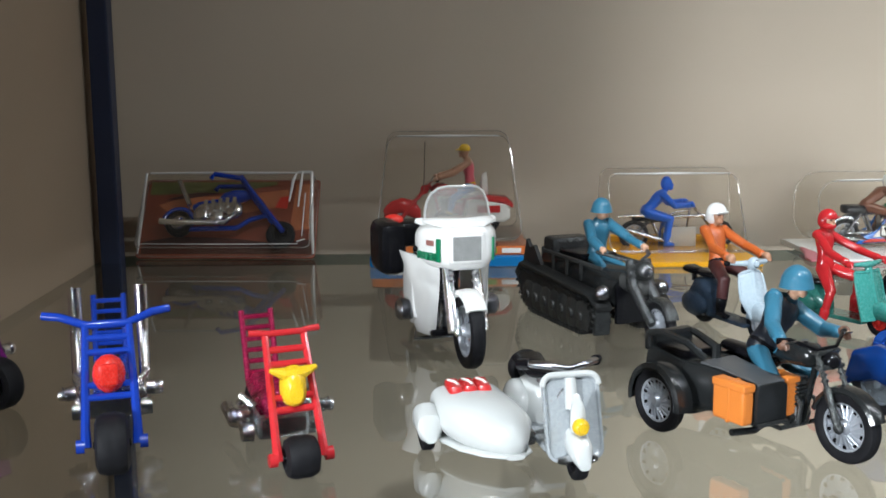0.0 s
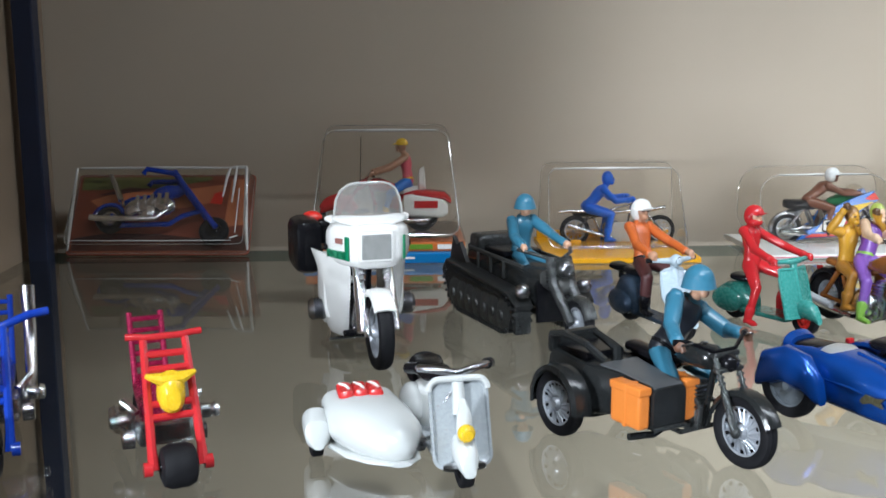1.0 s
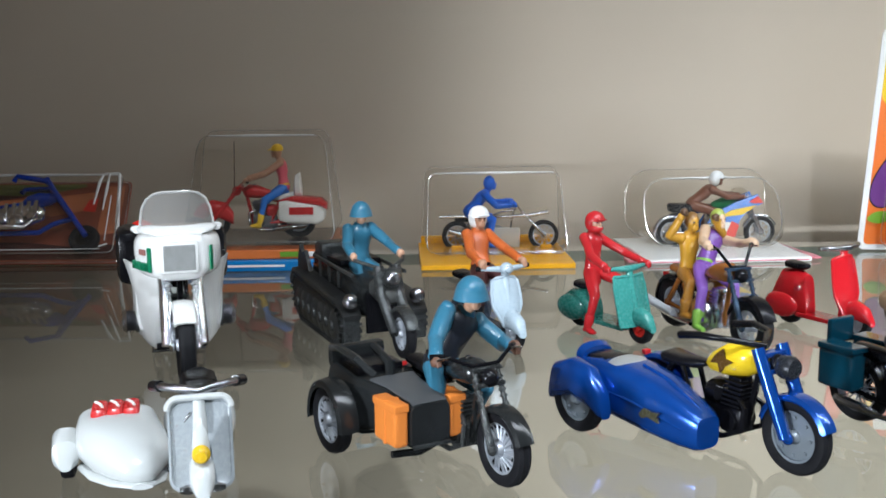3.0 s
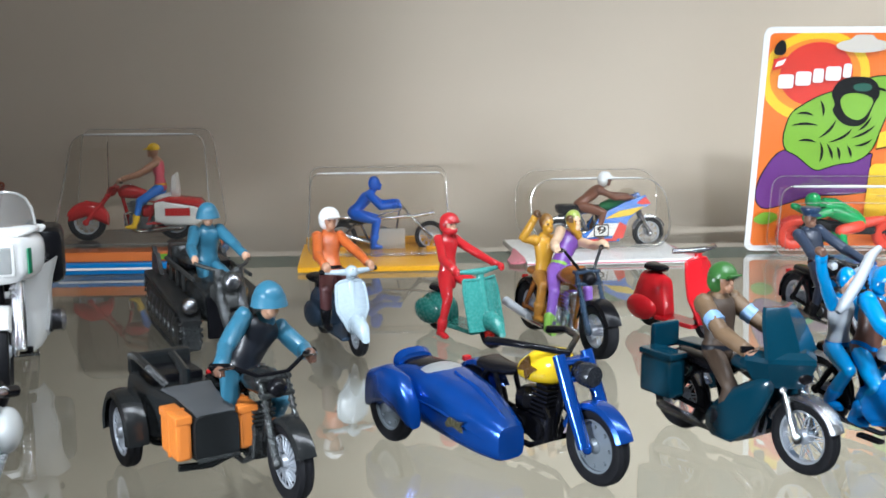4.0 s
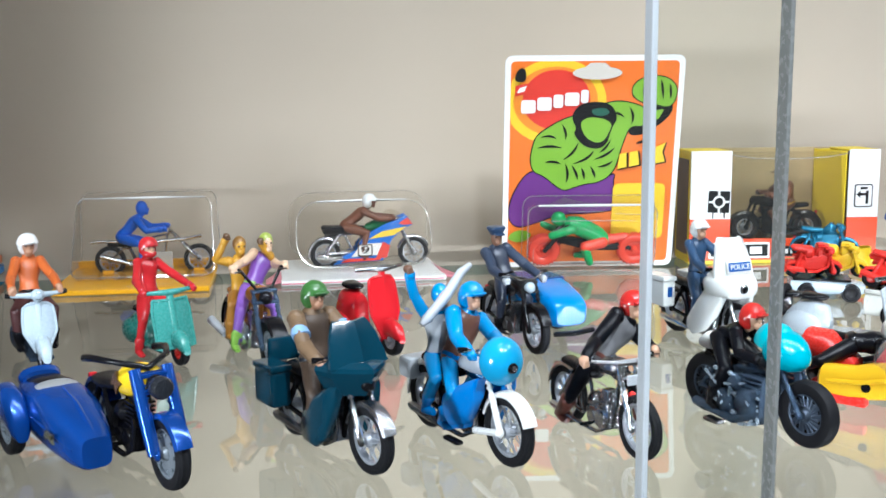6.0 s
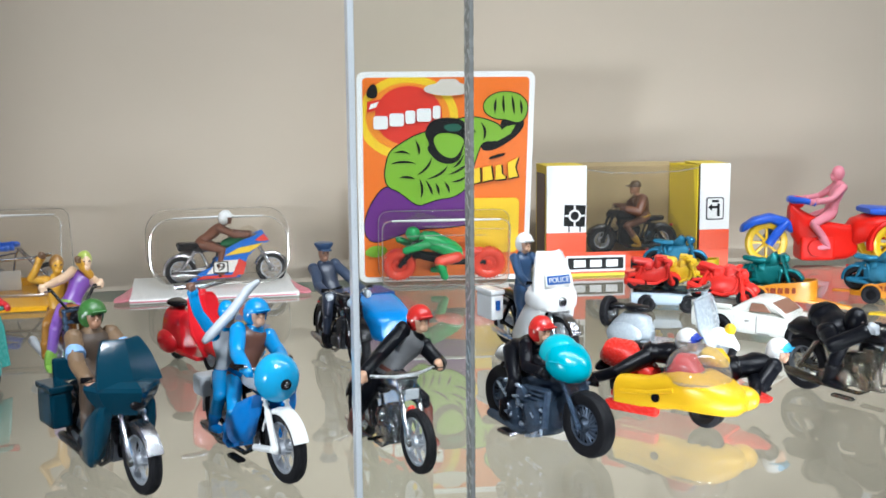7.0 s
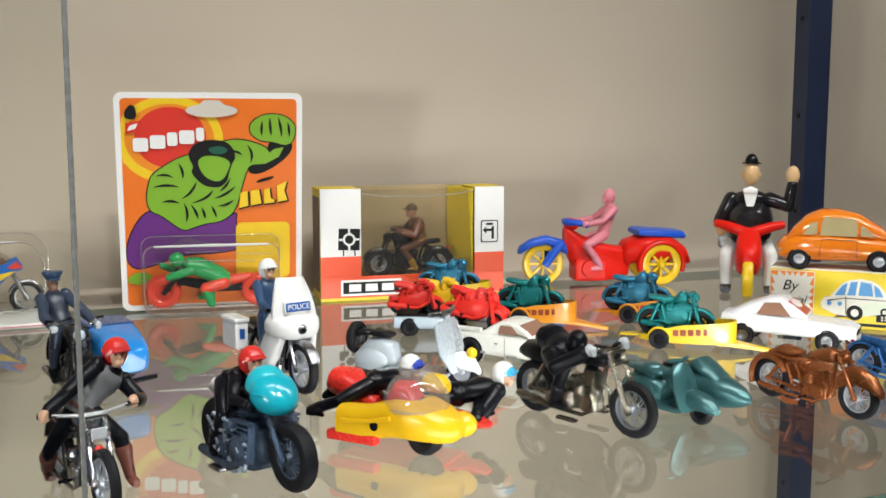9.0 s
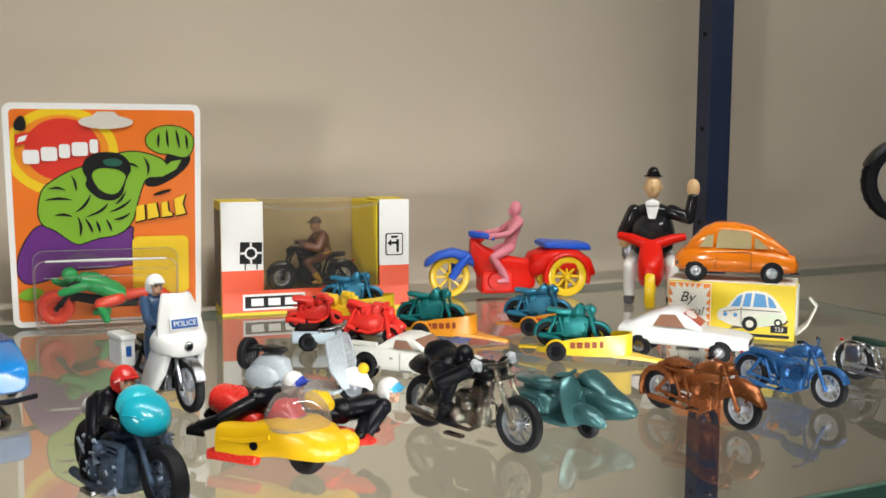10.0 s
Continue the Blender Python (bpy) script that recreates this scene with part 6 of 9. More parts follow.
part("lens", Geo().box((hx + 12.3, -0.5, hz + 3.3), (0.9, 12.0, 10.0), 1.0), mat("lamp_glass", (0.46, 0.47, 0.46), 0.14, 0.35, 0.25, 500, 0.5), lm, "ribbed glass lens")
for y in (-1, 1):
    part("stripe", Geo().box((hx + 8.9, y * 11.6, hz + 2.4), (0.8, 2.6, 9.6), 0.3, Matrix.Rotation(radians(y * 64), 4, "Z")), GREEN_PRINT, fa, "green printed stripe")
lettering("POLIZEI", 4.6, GREEN_PRINT, fa, mm(hx + 3.4, -14.6, hz - 0.6, 90, 0, 25.6), width=11.5, depth=0.7)
part("badge", Geo().box((hx + 4.4, -13.9, hz + 5.0), (4.2, 0.9, 2.2), 0.2, Matrix.Rotation(radians(25), 4, "Z")), plastic("dull_crest", (0.32, 0.14, 0.12), 0.5), fa, "small faded crest")
SMOKED = clear("smoked_screen", (0.74, 0.70, 0.66), 0.10, 0.04, 0.8, 0.16)
scr = [(14.0, hz + 12), (13.8, hz + 16), (13.0, hz + 20.5), (11.2, hz + 24.2), (8.4, hz + 26.4), (5.2, hz + 27.2)]
bow = lambda w, u, z: (hx + 3.5 - 0.034 * (u * w) ** 2 - (z - hz - 12) * 0.22, w * u, z)
sn = part("screen", Geo().rings([[bow(w, u, z) for u in (-1, -0.8, -0.4, 0, 0.4, 0.8, 1)] + [(p[0] - 0.8, p[1], p[2]) for p in (bow(w, u, z) for u in (1, 0.8, 0.4, 0, -0.4, -0.8, -1))] for w, z in scr]), SMOKED, b, "clear smoked windscreen")
part("screen_rim", Geo().tube([bow(w, -1, z) for w, z in scr] + [bow(5.2, 0, hz + 27.3)] + [bow(w, 1, z) for w, z in scr[::-1]], 0.55, 6), clear("screen_rim_plastic", (0.85, 0.84, 0.82), 0.3, 0.1, 0.9, 0.45), sn, "pale moulded rim")
for y in (-1, 1):
    part("mirror_arm", Geo().hull([(hx - 8, hz + 12, 1, 2, 2.2, y * 14), (hx - 6, hz + 12.6, 1.4, 2.6, 2.2, y * 15), (hx - 3, hz + 12, 0.8, 1.6, 2.2, y * 15)]), POLICE_WHITE, b)
    rows = []
    for zz, xi, yi, xo, yo in ((hz - 4, -1, 9, -20, 21), (hz - 8, 0, 8.5, -18, 19), (hz - 16, -1, 8.5, -16, 17.5), (hz - 26, -4, 8.5, -16, 16.5), (hz - 34, -8, 8, -18, 15), (hz - 38, -12, 7, -22, 13)):
        run = [(hx + xi + (xo - xi) * u + 3.0 * math.sin(math.pi * u), y * (yi + (yo - yi) * u), zz + (2.5 * u if zz > hz - 6 else 0)) for u in (0, 0.2, 0.4, 0.6, 0.8, 1)]
        rows.append(run + [(p[0] - 1.6, p[1] - y * 0.4, p[2]) for p in run[::-1]])
    part("leg_guard", Geo().rings(rows), POLICE_WHITE, b, "white leg fairing")
    part("leg_guard_side", Geo().hull([(hx - 14, hz - 18, 12, 2, 2.8, y * 15), (hx - 20, hz - 19, 15, 4.0, 3, y * 14), (hx - 32, hz - 19, 14, 3.4, 3, y * 13)], 18), POLICE_WHITE, b)
    part("boxer_cylinder", Geo().lathe([(0.05, y * 23), (3.6, y * 22.6), (5.0, y * 21), (3.8, y * 20.4), (5.0, y * 19.8), (3.8, y * 19.2), (5.0, y * 18.6), (3.8, y * 18), (5.0, y * 17.4), (3.6, y * 12), (0.05, y * 12)], (hx - 19, 0, 19), 18, closed=False), STEEL, b, "finned metal cylinder")
    part("top_lamp", Geo().ellip((d["rx"] - 4, y * 12, 50), (4, 5, 3.4)), RED_P if y < 0 else BLACK, b)
    part("pannier", Geo().box((d["rx"] + 6, y * 17, 40), (26, 13, 24), 4.2), BLACK, b, "black plastic side box")
    part("fork_leg", Geo().tube([(hx + 2, y * 6.6, hz - 6), (hx + 8, y * 6.6, 26), (d["fx"], y * 6.6, 15.5)], [1.6, 2.0, 2.3], 10), CHROME, b)
part("tail_box", Geo().box((d["rx"] - 6, 0, 44), (16, 24, 12), 3), BLACK, b, "black tail box")
part("centre_stand", Geo().tube([(-8, -9, 12), (-10, -11, 1), (-10, 11, 1), (-8, 9, 12)], 1.0), CHROME, b)
part("bash_plate", Geo().box((0, 0, 10), (38, 20, 3), 1), BLACK, b)

# half-track motorcycle with its driver
TRACK = mat("track_grey", (0.026, 0.027, 0.027), 0.32, 0.4, 0.35, 250, 0.5)
m = Matrix.Translation((0.1250, 0.3385, 0)) @ Matrix.Rotation(radians(-70), 4, "Z")
# Worn grey whose paler tone and flecks also paint in highlights.
WORN_HIGHLIGHT = mat("worn_highlight", (0.060, 0.062, 0.060), 0.35, 0.4, 0.5, 220, 0.6, (0.16, 0.16, 0.155))
d = dict(m=m)
b = thing("toy_half_track", m, "dark grey plastic army half-track motorcycle", "toy vehicle", "toy motorcycles")
wx, wy = 52, -6
wheel(b, wx, 10.5, 4.6, SILVER_RIM, "dish", y=wy, name="front_wheel")
for y in (-1, 1):
    yy = wy + y * 15.5
    pts = [(-50, 15), (-44, 21), (-36, 20), (20, 12.5 + 5), (26, 14), (29, 9), (26, 3.5), (18, 0.8), (-34, 0.8), (-45, 6)]
    g = Geo().plate([(x, z) for x, z in pts], yy - 4.2, yy + 4.2)
    track = part("track", g, TRACK, b, "ribbed dark track", smooth=False)
    g = Geo()
    for i in range(len(pts)):
        p, q = Vector(pts[i]), Vector(pts[(i + 1) % len(pts)])
        k = max(1, int((q - p).length / 2.6))
        for j in range(k):
            c = p.lerp(q, (j + 0.5) / k)
            g.box((c.x, yy, c.y), (1.2, 10.2, 2.4), 0.25, Matrix.Rotation(-math.atan2(q.y - p.y, q.x - p.x), 4, "Y"))
    part("track_links", g, TRACK, track)
    for k, x in enumerate((-36, -27, -18, -9, 0, 9, 18)):
        part("road_wheel", Geo().lathe([(0.05, y * 5.4), (5, y * 5.2), (6.4, y * 4.6), (7.2, y * 4.4), (7.2, -y * 1), (0.05, -y * 1)], (x, yy, 8.4), 20, closed=False).lathe([(0.05, y * 6.4), (2.2, y * 6.2), (2.6, y * 5.0), (0.05, y * 5.0)], (x, yy, 8.4), 12, closed=False), WORN_HIGHLIGHT, track)
    part("track_guard", Geo().hull([(-52, 17, 1, 4.6, 4, yy), (-46, 22.5, 1.2, 5.2, 4, yy), (-36, 22, 1.1, 5.2, 4, yy), (10, 19.5, 1.1, 5.2, 4, yy), (24, 18.5, 1.1, 5.0, 4, yy), (31, 14, 1, 4.2, 4, yy)]), TRACK, b)
    part("rear_fin", Geo().plate([(-50, 22), (-46, 35), (-42, 31), (-38, 33), (-30, 24)], yy - 1, yy + 1), TRACK, b)
    lm = part("side_lamp", Geo().ellip((29, yy, 21), (3.4, 3.6, 3.6)), STEEL, b, "worn metal side lamp")
    part("bumper_block", Geo().box((28.5, yy, 8), (4, 8, 13), 1.2), OLIVE_METAL, b)
part("hull", Geo().hull([(-40, 22, 7, 11, 4, wy), (-38, 22, 9, 12, 4, wy), (4, 21, 9.5, 12, 4, wy), (22, 20, 8.5, 11.5, 4, wy), (27, 19, 6.5, 9, 4, wy)], 24), OLIVE, b)
part("seat_tub", Geo().box((-12, wy, 32), (22, 20, 3), 1), BLACK, b)
part("rear_bench", Geo().box((-33, wy, 33), (12, 22, 9), 2), OLIVE_METAL, b)
part("front_plate", Geo().box((29, wy, 15), (2, 17, 18), 0.6), BLACK, b)
g = Geo()
for y in (-4, 4):
    g.tube([(33, wy + y, 36), (37, wy + y, 24), (wx, wy + y, 10.5)], [2.4, 2.6, 2.0])
g.box((34, wy, 33), (6, 11, 3), 0.8)
g.box((35, wy, 26), (6, 12, 9), 1.2)
part("fork", g, OLIVE_METAL, b)
part("nose_casting", Geo().hull([(29, 26, 4, 7, 4, wy), (34, 25, 4.6, 5, 3.4, wy), (38, 23.6, 3.6, 3.8, 3, wy), (39.5, 23, 2, 2.4, 3, wy)], 18), WORN_HIGHLIGHT, b, "worn metal nose casting")
for y in (-1, 1):
    part("deck_rail", Geo().box((-6, wy + y * 12.4, 30.8), (58, 1.4, 1.6), 0.4), WORN_HIGHLIGHT, b, "worn rim painted paler as a highlight")
    for x in (-24, -10, 4):
        part("side_rib", Geo().box((x, wy + y * 12.6, 26), (1.4, 1.2, 8), 0.3), WORN_HIGHLIGHT, b)
part("rear_plate", Geo().box((-40.6, wy, 24), (1.6, 21, 15), 0.5), WORN_HIGHLIGHT, b)
part("handlebar", Geo().tube([(19, wy - 13, 38), (28, wy - 9, 37), (33, wy, 34), (28, wy + 9, 37), (19, wy + 13, 38)], 0.9), OLIVE_METAL, b)
lm = part("headlight", Geo().ellip((39, wy, 32), (4, 4.4, 4.4)), OLIVE_METAL, b)
part("lens", Geo().ellip((41.4, wy, 32), (1.6, 3.2, 3.2)), STEEL, lm)
part("front_mudguard", Geo().guard((wx, 0, 10.5), 12, 6, 20, 160, 0.7, 12, wy), OLIVE_METAL, b)
figure(m @ mm(0, wy, 0), "blue plastic soldier figure driving a half-track", (-3, 29), [(21, 11, 39), (21, -11, 39)], [(20, 5, 13), (20, -5, 13)], ARMY_BLUE, ARMY_BLUE, SKIN, ARMY_BLUE, "steel", 5, 1.12, ARMY_BLUE, SKIN, bulk=1.15)

# scooters with riders
ORANGE_CLOTH = plastic("orange_jumper", (0.50, 0.11, 0.02), 0.55)
DARK_RED_CLOTH = plastic("maroon_cloth", (0.06, 0.018, 0.018), 0.6)
m, W = heading((0.1842, 0.2951), 42, -70)
b, d = scooter(m, W, "pale blue plastic scooter with a round headlamp", PALE_BLUE, PALE_BLUE, 8.2, BLACK, 6.8, 34, STEEL, rim=SILVER_RIM, style="spoke", tail=SLATE, rear_h=4, seats=2, low=10, guard=PALE_BLUE)
figure(m, "orange-jumpered figure with white helmet riding a scooter", (-9, 22.5), [(d["hx"] - 2, 9.8, 36.5), (d["hx"] - 2, -9.8, 36.5)], [(2, 7, 8), (2, -7, 8)], ORANGE_CLOTH, DARK_RED_CLOTH, plastic("tan_flesh", (0.42, 0.22, 0.13), 0.5), WHITE_HAT, "open", 4, 1.2, BLACK, None, head=(0.1730, 0.330, 0.0525))
JADE = paint("jade", (0.055, 0.27, 0.235), 0.3)
JADE_D = paint("dark_jade", (0.03, 0.16, 0.13), 0.3)
SUIT_RED = plastic("red_suit", (0.46, 0.018, 0.022), 0.25)
m, W = heading((0.2413, 0.3014), 40, -60)
b, d = scooter(m, W, "jade green plastic scooter with red wheel hubs", JADE, JADE, 6.8, BLACK, 9.0, 32, None, square=True, rim=RED_P, tail=JADE_D, rear_h=0)
figure(m, "glossy red-suited figure with red helmet riding a scooter", (-11, 19.5), [(d["hx"] - 1, 12, 33), (d["hx"] - 1, -12, 33)], [(1, 7.5, 6.5), (-4, -9, 1)], SUIT_RED, SUIT_RED, SKIN, SUIT_RED, "full", 8, 1.12, SUIT_RED, SUIT_RED, head=(0.2265, 0.331, 0.0495))

# brown chopper with purple and yellow figures
BROWN_TANK = plastic("brown_tank", (0.28, 0.10, 0.02), 0.25)
VIOLET = plastic("violet", (0.22, 0.10, 0.42), 0.4)
MUSTARD = plastic("mustard", (0.52, 0.27, 0.02), 0.45)
LIME = plastic("lime", (0.22, 0.42, 0.06), 0.45)
FLESH_P = plastic("pale_flesh", (0.72, 0.50, 0.33), 0.5)
m, W = between((0.2825, 0.2801), (0.2654, 0.3312))
b, d = bike(m, W, "brown and chrome plastic chopper with dark forks", 12, tw=6.4, tank=BROWN_TANK, frame=BROWN_TANK, engine=CHROME, fork=SLATE, guard=BLACK, lamp=BLACK, bars=BLACK, bar_w=12, bar_rise=8, parts="tank seat guards lamp bars engine pipes", seat=BROWN_TANK)
part("engine_cover", Geo().ellip((-2, -5, 12), (8, 3, 7.5)).ellip((-2, 5, 12), (8, 3, 7.5)), CHROME, b, "bright chrome engine cover")
part("tail_pipe", Geo().tube([(-18, -8, 9), (-38, -9, 12)], [1.6, 2.2], 10), SILVER_P, b)
figure(m, "purple and lime plastic figure riding a chopper", (-9, 24), grips(d, 12, 10, -4.5), [(4, 10, 6), (4, -10, 6)], FLESH_P, VIOLET, FLESH_P, plastic("lime_mask", (0.35, 0.42, 0.08), 0.4), "hair", 10, 1.16, LIME, FLESH_P, head=(0.2810, 0.322, 0.0512), vest=plastic("violet_top", (0.16, 0.06, 0.30), 0.4))
figure(m @ mm(-15, 0, 0), "mustard yellow plastic pillion figure with raised arms", (-4, 25), [(4, 8, 53), (2, -7, 56)], [(8, 9, 9), (8, -9, 9)], MUSTARD, plastic("ochre", (0.36, 0.16, 0.02), 0.45), MUSTARD, plastic("tawny_hair", (0.26, 0.13, 0.03), 0.6), "hair", 2, 1.1, None, plastic("umber", (0.10, 0.05, 0.02), 0.5), raised=0)

# red scooter without a rider
m, W = between((0.337, 0.300), (0.3205, 0.333))
b, d = scooter(m, W, "empty red plastic scooter with grey handlebars", paint("scooter_red", (0.55, 0.012, 0.018), 0.18), None, 8, BLACK, 7.6, 39.5, None, rim=SILVER_RIM, rear_h=8, bars=STEEL, seats=1)

# black police bike with blue sidecar
NAVY_SUIT = plastic("navy_suit", (0.02, 0.028, 0.05), 0.5)
BRIGHT_BLUE = paint("bright_blue", (0.010, 0.20, 0.56), 0.2)
m, W = heading((0.4029, 0.2896), 47, -78)
b, d = bike(m, W, "black plastic police motorcycle with a bright blue sidecar", 11.5, frame=BLACK, engine=CAST, tank=BLACK, fork=BLACK, guard=BLACK, lamp=PALE_BLUE, exhaust=STEEL, bar_w=12, parts="tank seat guards lamp bars engine pipes")
sx, sy = d["rx"] + 6, 30
wheel(b, sx, 10.5, 4, STEEL, "spoke", y=sy + 2, name="sidecar_wheel")
sc = part("sidecar", Geo().hull([(sx - 16, 19, 6, 9, 5, sy - 8), (sx - 14, 19, 9, 12, 5.5, sy - 8), (sx + 4, 19, 9.4, 12.6, 5.5, sy - 8), (sx + 14, 18.0, 8.8, 12.2, 5, sy - 8), (sx + 26, 16.4, 7.6, 11, 4.4, sy - 8), (sx + 32, 15.4, 6.4, 9.6, 4, sy - 8), (sx + 34, 15, 4.6, 7.5, 3.6, sy - 8)], 28), BRIGHT_BLUE, b, "bright blue sidecar body")
part("cover", Geo().box((sx - 4, sy - 8, 27.6), (22, 22, 2), 0.8), plastic("dark_blue", (0.01, 0.05, 0.18)), sc, "dark blue cover")
part("bumper", Geo().tube([(sx + 36, sy - 18, 7), (sx + 38, sy - 8, 7), (sx + 34, sy + 4, 7)], 1.3), BLACK, sc)
for x in (sx - 6, sx + 12):
    part("strut", Geo().tube([(x, 0, 9), (x, sy - 8, 10)], 1.0), BLACK, b)
figure(m, "dark-uniformed figure with peaked cap riding a police bike", (-8, 25), grips(d, 9.5, 0.5, -3), pegs(d, 7, 5.5), plastic("grey_blue_cloth", (0.035, 0.05, 0.085), 0.5), NAVY_SUIT, plastic("dark_flesh", (0.25, 0.13, 0.08), 0.5), plastic("navy_cap", (0.02, 0.045, 0.10), 0.4), "cap", 4, 1.08, BLACK, plastic("grey_glove", (0.42, 0.45, 0.48), 0.5), vest=NAVY_SUIT, head=(0.3920, 0.326, 0.0500), bulk=1.2)

# white police bike with rider
POL_BLUE = plastic("police_blue", (0.03, 0.07, 0.15), 0.5)
m, W = heading((0.4967, 0.2725), 50, -76)
b, d = bike(m, W, "white plastic police motorcycle with fairing and panniers", 12, tank=WHITE, guard=STEEL, fork=STEEL, engine=CAST, parts="tank seat guards engine bars pipes", bar_w=10)
hx, hz = d["hx"], d["hz"]
fa = part("fairing", Geo().hull([(hx + 9.4, hz - 4, 2, 5, 2.8), (hx + 8.0, hz - 4, 4.8, 9, 3), (hx + 3, hz - 3.4, 6.2, 12.4, 3), (hx - 3, hz - 3, 6.0, 13, 3), (hx - 5, hz - 3, 4.6, 12, 3)], 24), POLICE_WHITE, b, "white moulded fairing")
part("screen", Geo().rings([[(hx + 6.5 - 4 * u * u - t, w * u, z) for u in (-1, -0.6, -0.25, 0.25, 0.6, 1)] + [(hx + 5 - 4 * u * u - t, w * u, z) for u in (1, 0.6, 0.25, -0.25, -0.6, -1)] for t, w, z in ((0, 11.5, hz - 1), (1.2, 10.6, hz + 6), (2.8, 8.8, hz + 13), (4.2, 7.0, hz + 18), (4.8, 6.0, hz + 19))]), POLICE_WHITE, fa, "tall white screen")
sg = part("sign", Geo().box((hx + 5.6, 0, hz + 6.0), (1.0, 12.5, 4.2), 0.3, Matrix.Rotation(-0.22, 4, "Y")), plastic("sign_blue", (0.02, 0.10, 0.36)), fa, "blue sign with white lettering")
part("sign_panel", Geo().box((hx + 5.2, 0, hz + 6.0), (1.0, 14, 5.6), 0.3, Matrix.Rotation(-0.22, 4, "Y")), CLEAN_WHITE, fa)
lettering("POLICE", 3.5, CLEAN_WHITE, sg, mm(hx + 6.2, 0, hz + 6.0, 78, 0, 90), width=10.8)
lm = part("headlight", Geo().ellip((hx + 9.2, 0, hz - 4), (1.6, 2.4, 2.4)), STEEL, b)
part("lens", Geo().ellip((hx + 10.4, 0, hz - 4), (0.8, 1.5, 1.5), n=12, rows=6), BLACK, lm)
for y in (-1, 1):
    part("leg_guard", Geo().hull([(hx - 19, hz - 24, 3, 1.2, 3, y * 9), (hx - 14, hz - 22, 7, 2.2, 3, y * 9.4), (hx - 6, hz - 16, 10, 2.8, 3, y * 9.6), (hx + 1, hz - 11, 7, 2.6, 3, y * 9), (hx + 5, hz - 7, 3, 1.6, 3, y * 8)], 20), POLICE_WHITE, fa, "white leg fairing")
    pn = part("pannier", Geo().box((d["rx"] - 1, y * 10, 21), (16, 7, 13), 1.2), POLICE_WHITE, b, "white side box")
    part("lid", Geo().box((d["rx"] - 1, y * 10, 28.6), (17, 8, 2.6), 0.8), POLICE_WHITE, pn)
    part("crest", Geo().box((d["rx"] + 7.2, y * 10, 22), (0.5, 2.6, 5), 0.1), MATS["plastic_sign_blue"], pn, "small blue crest")
    part("indicator", Geo().ellip((hx + 3, y * 11, hz - 3), (1, 1.2, 1.2), n=8, rows=6), RED_P, fa, "tiny red indicator")
figure(m, "navy-uniformed figure with white helmet on a police bike", (-10, 26.5), grips(d, 9, 1, -3), pegs(d, 7.5, 5.5), POL_BLUE, POL_BLUE, SKIN, WHITE_HAT, "open", 4, 1.12, BLACK, CLEAN_WHITE, head=(0.4885, 0.305, 0.0538))

# grey scooter combination
m, W = heading((0.5690, 0.2560), 46, -48)
GREY_BODY = paint("mid_grey", (0.36, 0.40, 0.43), 0.3)
b, d = scooter(m, W, "grey plastic scooter with black seat and white mudguard", GREY_BODY, GREY_BODY, 8.0, BLACK, 12.0, 35, None, rim=SILVER_RIM, guard=CLEAN_WHITE, seats=2, rear_h=2, bars=STEEL, spare=True)
part("lamp", Geo().ellip((d["fx"] + 4.6, 0, 17.0), (2.6, 2.6, 2.8)), YELLOW_P, b, "yellow plastic lamp")

# ---- cars ----
GLASS_TINT = mat("tinted_window", (0.28, 0.14, 0.09), 0.08, 0, 0.25, 60, 0.05, None, 0.5)
PINK_SEAT = mat("red_interior", (0.40, 0.06, 0.06), 0.3, 0, 0.2, 60, 0.05)


def car(m, label, colour, body, cabin, windows, wheels, r, tw, half, rim, name="toy_car", zs=1.0):
    """Lower body and cabin as cross-sections, windows as (outline in x and z, side half width) plates and sloped panes."""
    c = thing(name, m, label, "toy car", "toy cars")
    body = [(s[0], s[1] * zs, s[2] * zs, *s[3:]) for s in body]
    cabin = cabin and [(s[0], s[1] * zs, s[2] * zs, *s[3:]) for s in cabin]
    windows = [([(x, z * zs) for x, z in o], y) for o, y in windows]
    bd = part("body", Geo().hull(body, 26), colour, c)
    if cabin:
        part("cabin", Geo().hull(cabin, 26), colour, c)
    for outline, y in windows:
        for s in (-1, 1):
            part("side_window", Geo().plate(outline, s * y - 0.35, s * y + 0.35), GLASS_TINT, c, "tinted side window")
    for x in wheels:
        for s in (-1, 1):
            wheel(c, x, r, tw, rim, "disc", y=s * (half - tw * 0.5 + 1.2))
            # Black disc round the wheel paints the shade of an uncut arch.
            part("wheel_arch", Geo().lathe([(0.05, s * (half - 1.5)), (r + 0.8, s * (half - 1.5)), (r + 0.8, s * (half + 0.15)), (0.05, s * (half + 0.15))], (x, 0, r), 22, closed=False), BLACK, c)
    return c


# white pickup with a red bike lying in its bed
m = Matrix.Translation((0.6035, 0.3104, 0)) @ Matrix.Rotation(radians(-53), 4, "Z")
PICK_WHITE = paint("pickup_white", (0.74, 0.74, 0.68), 0.3, (0.25, 0.24, 0.2))
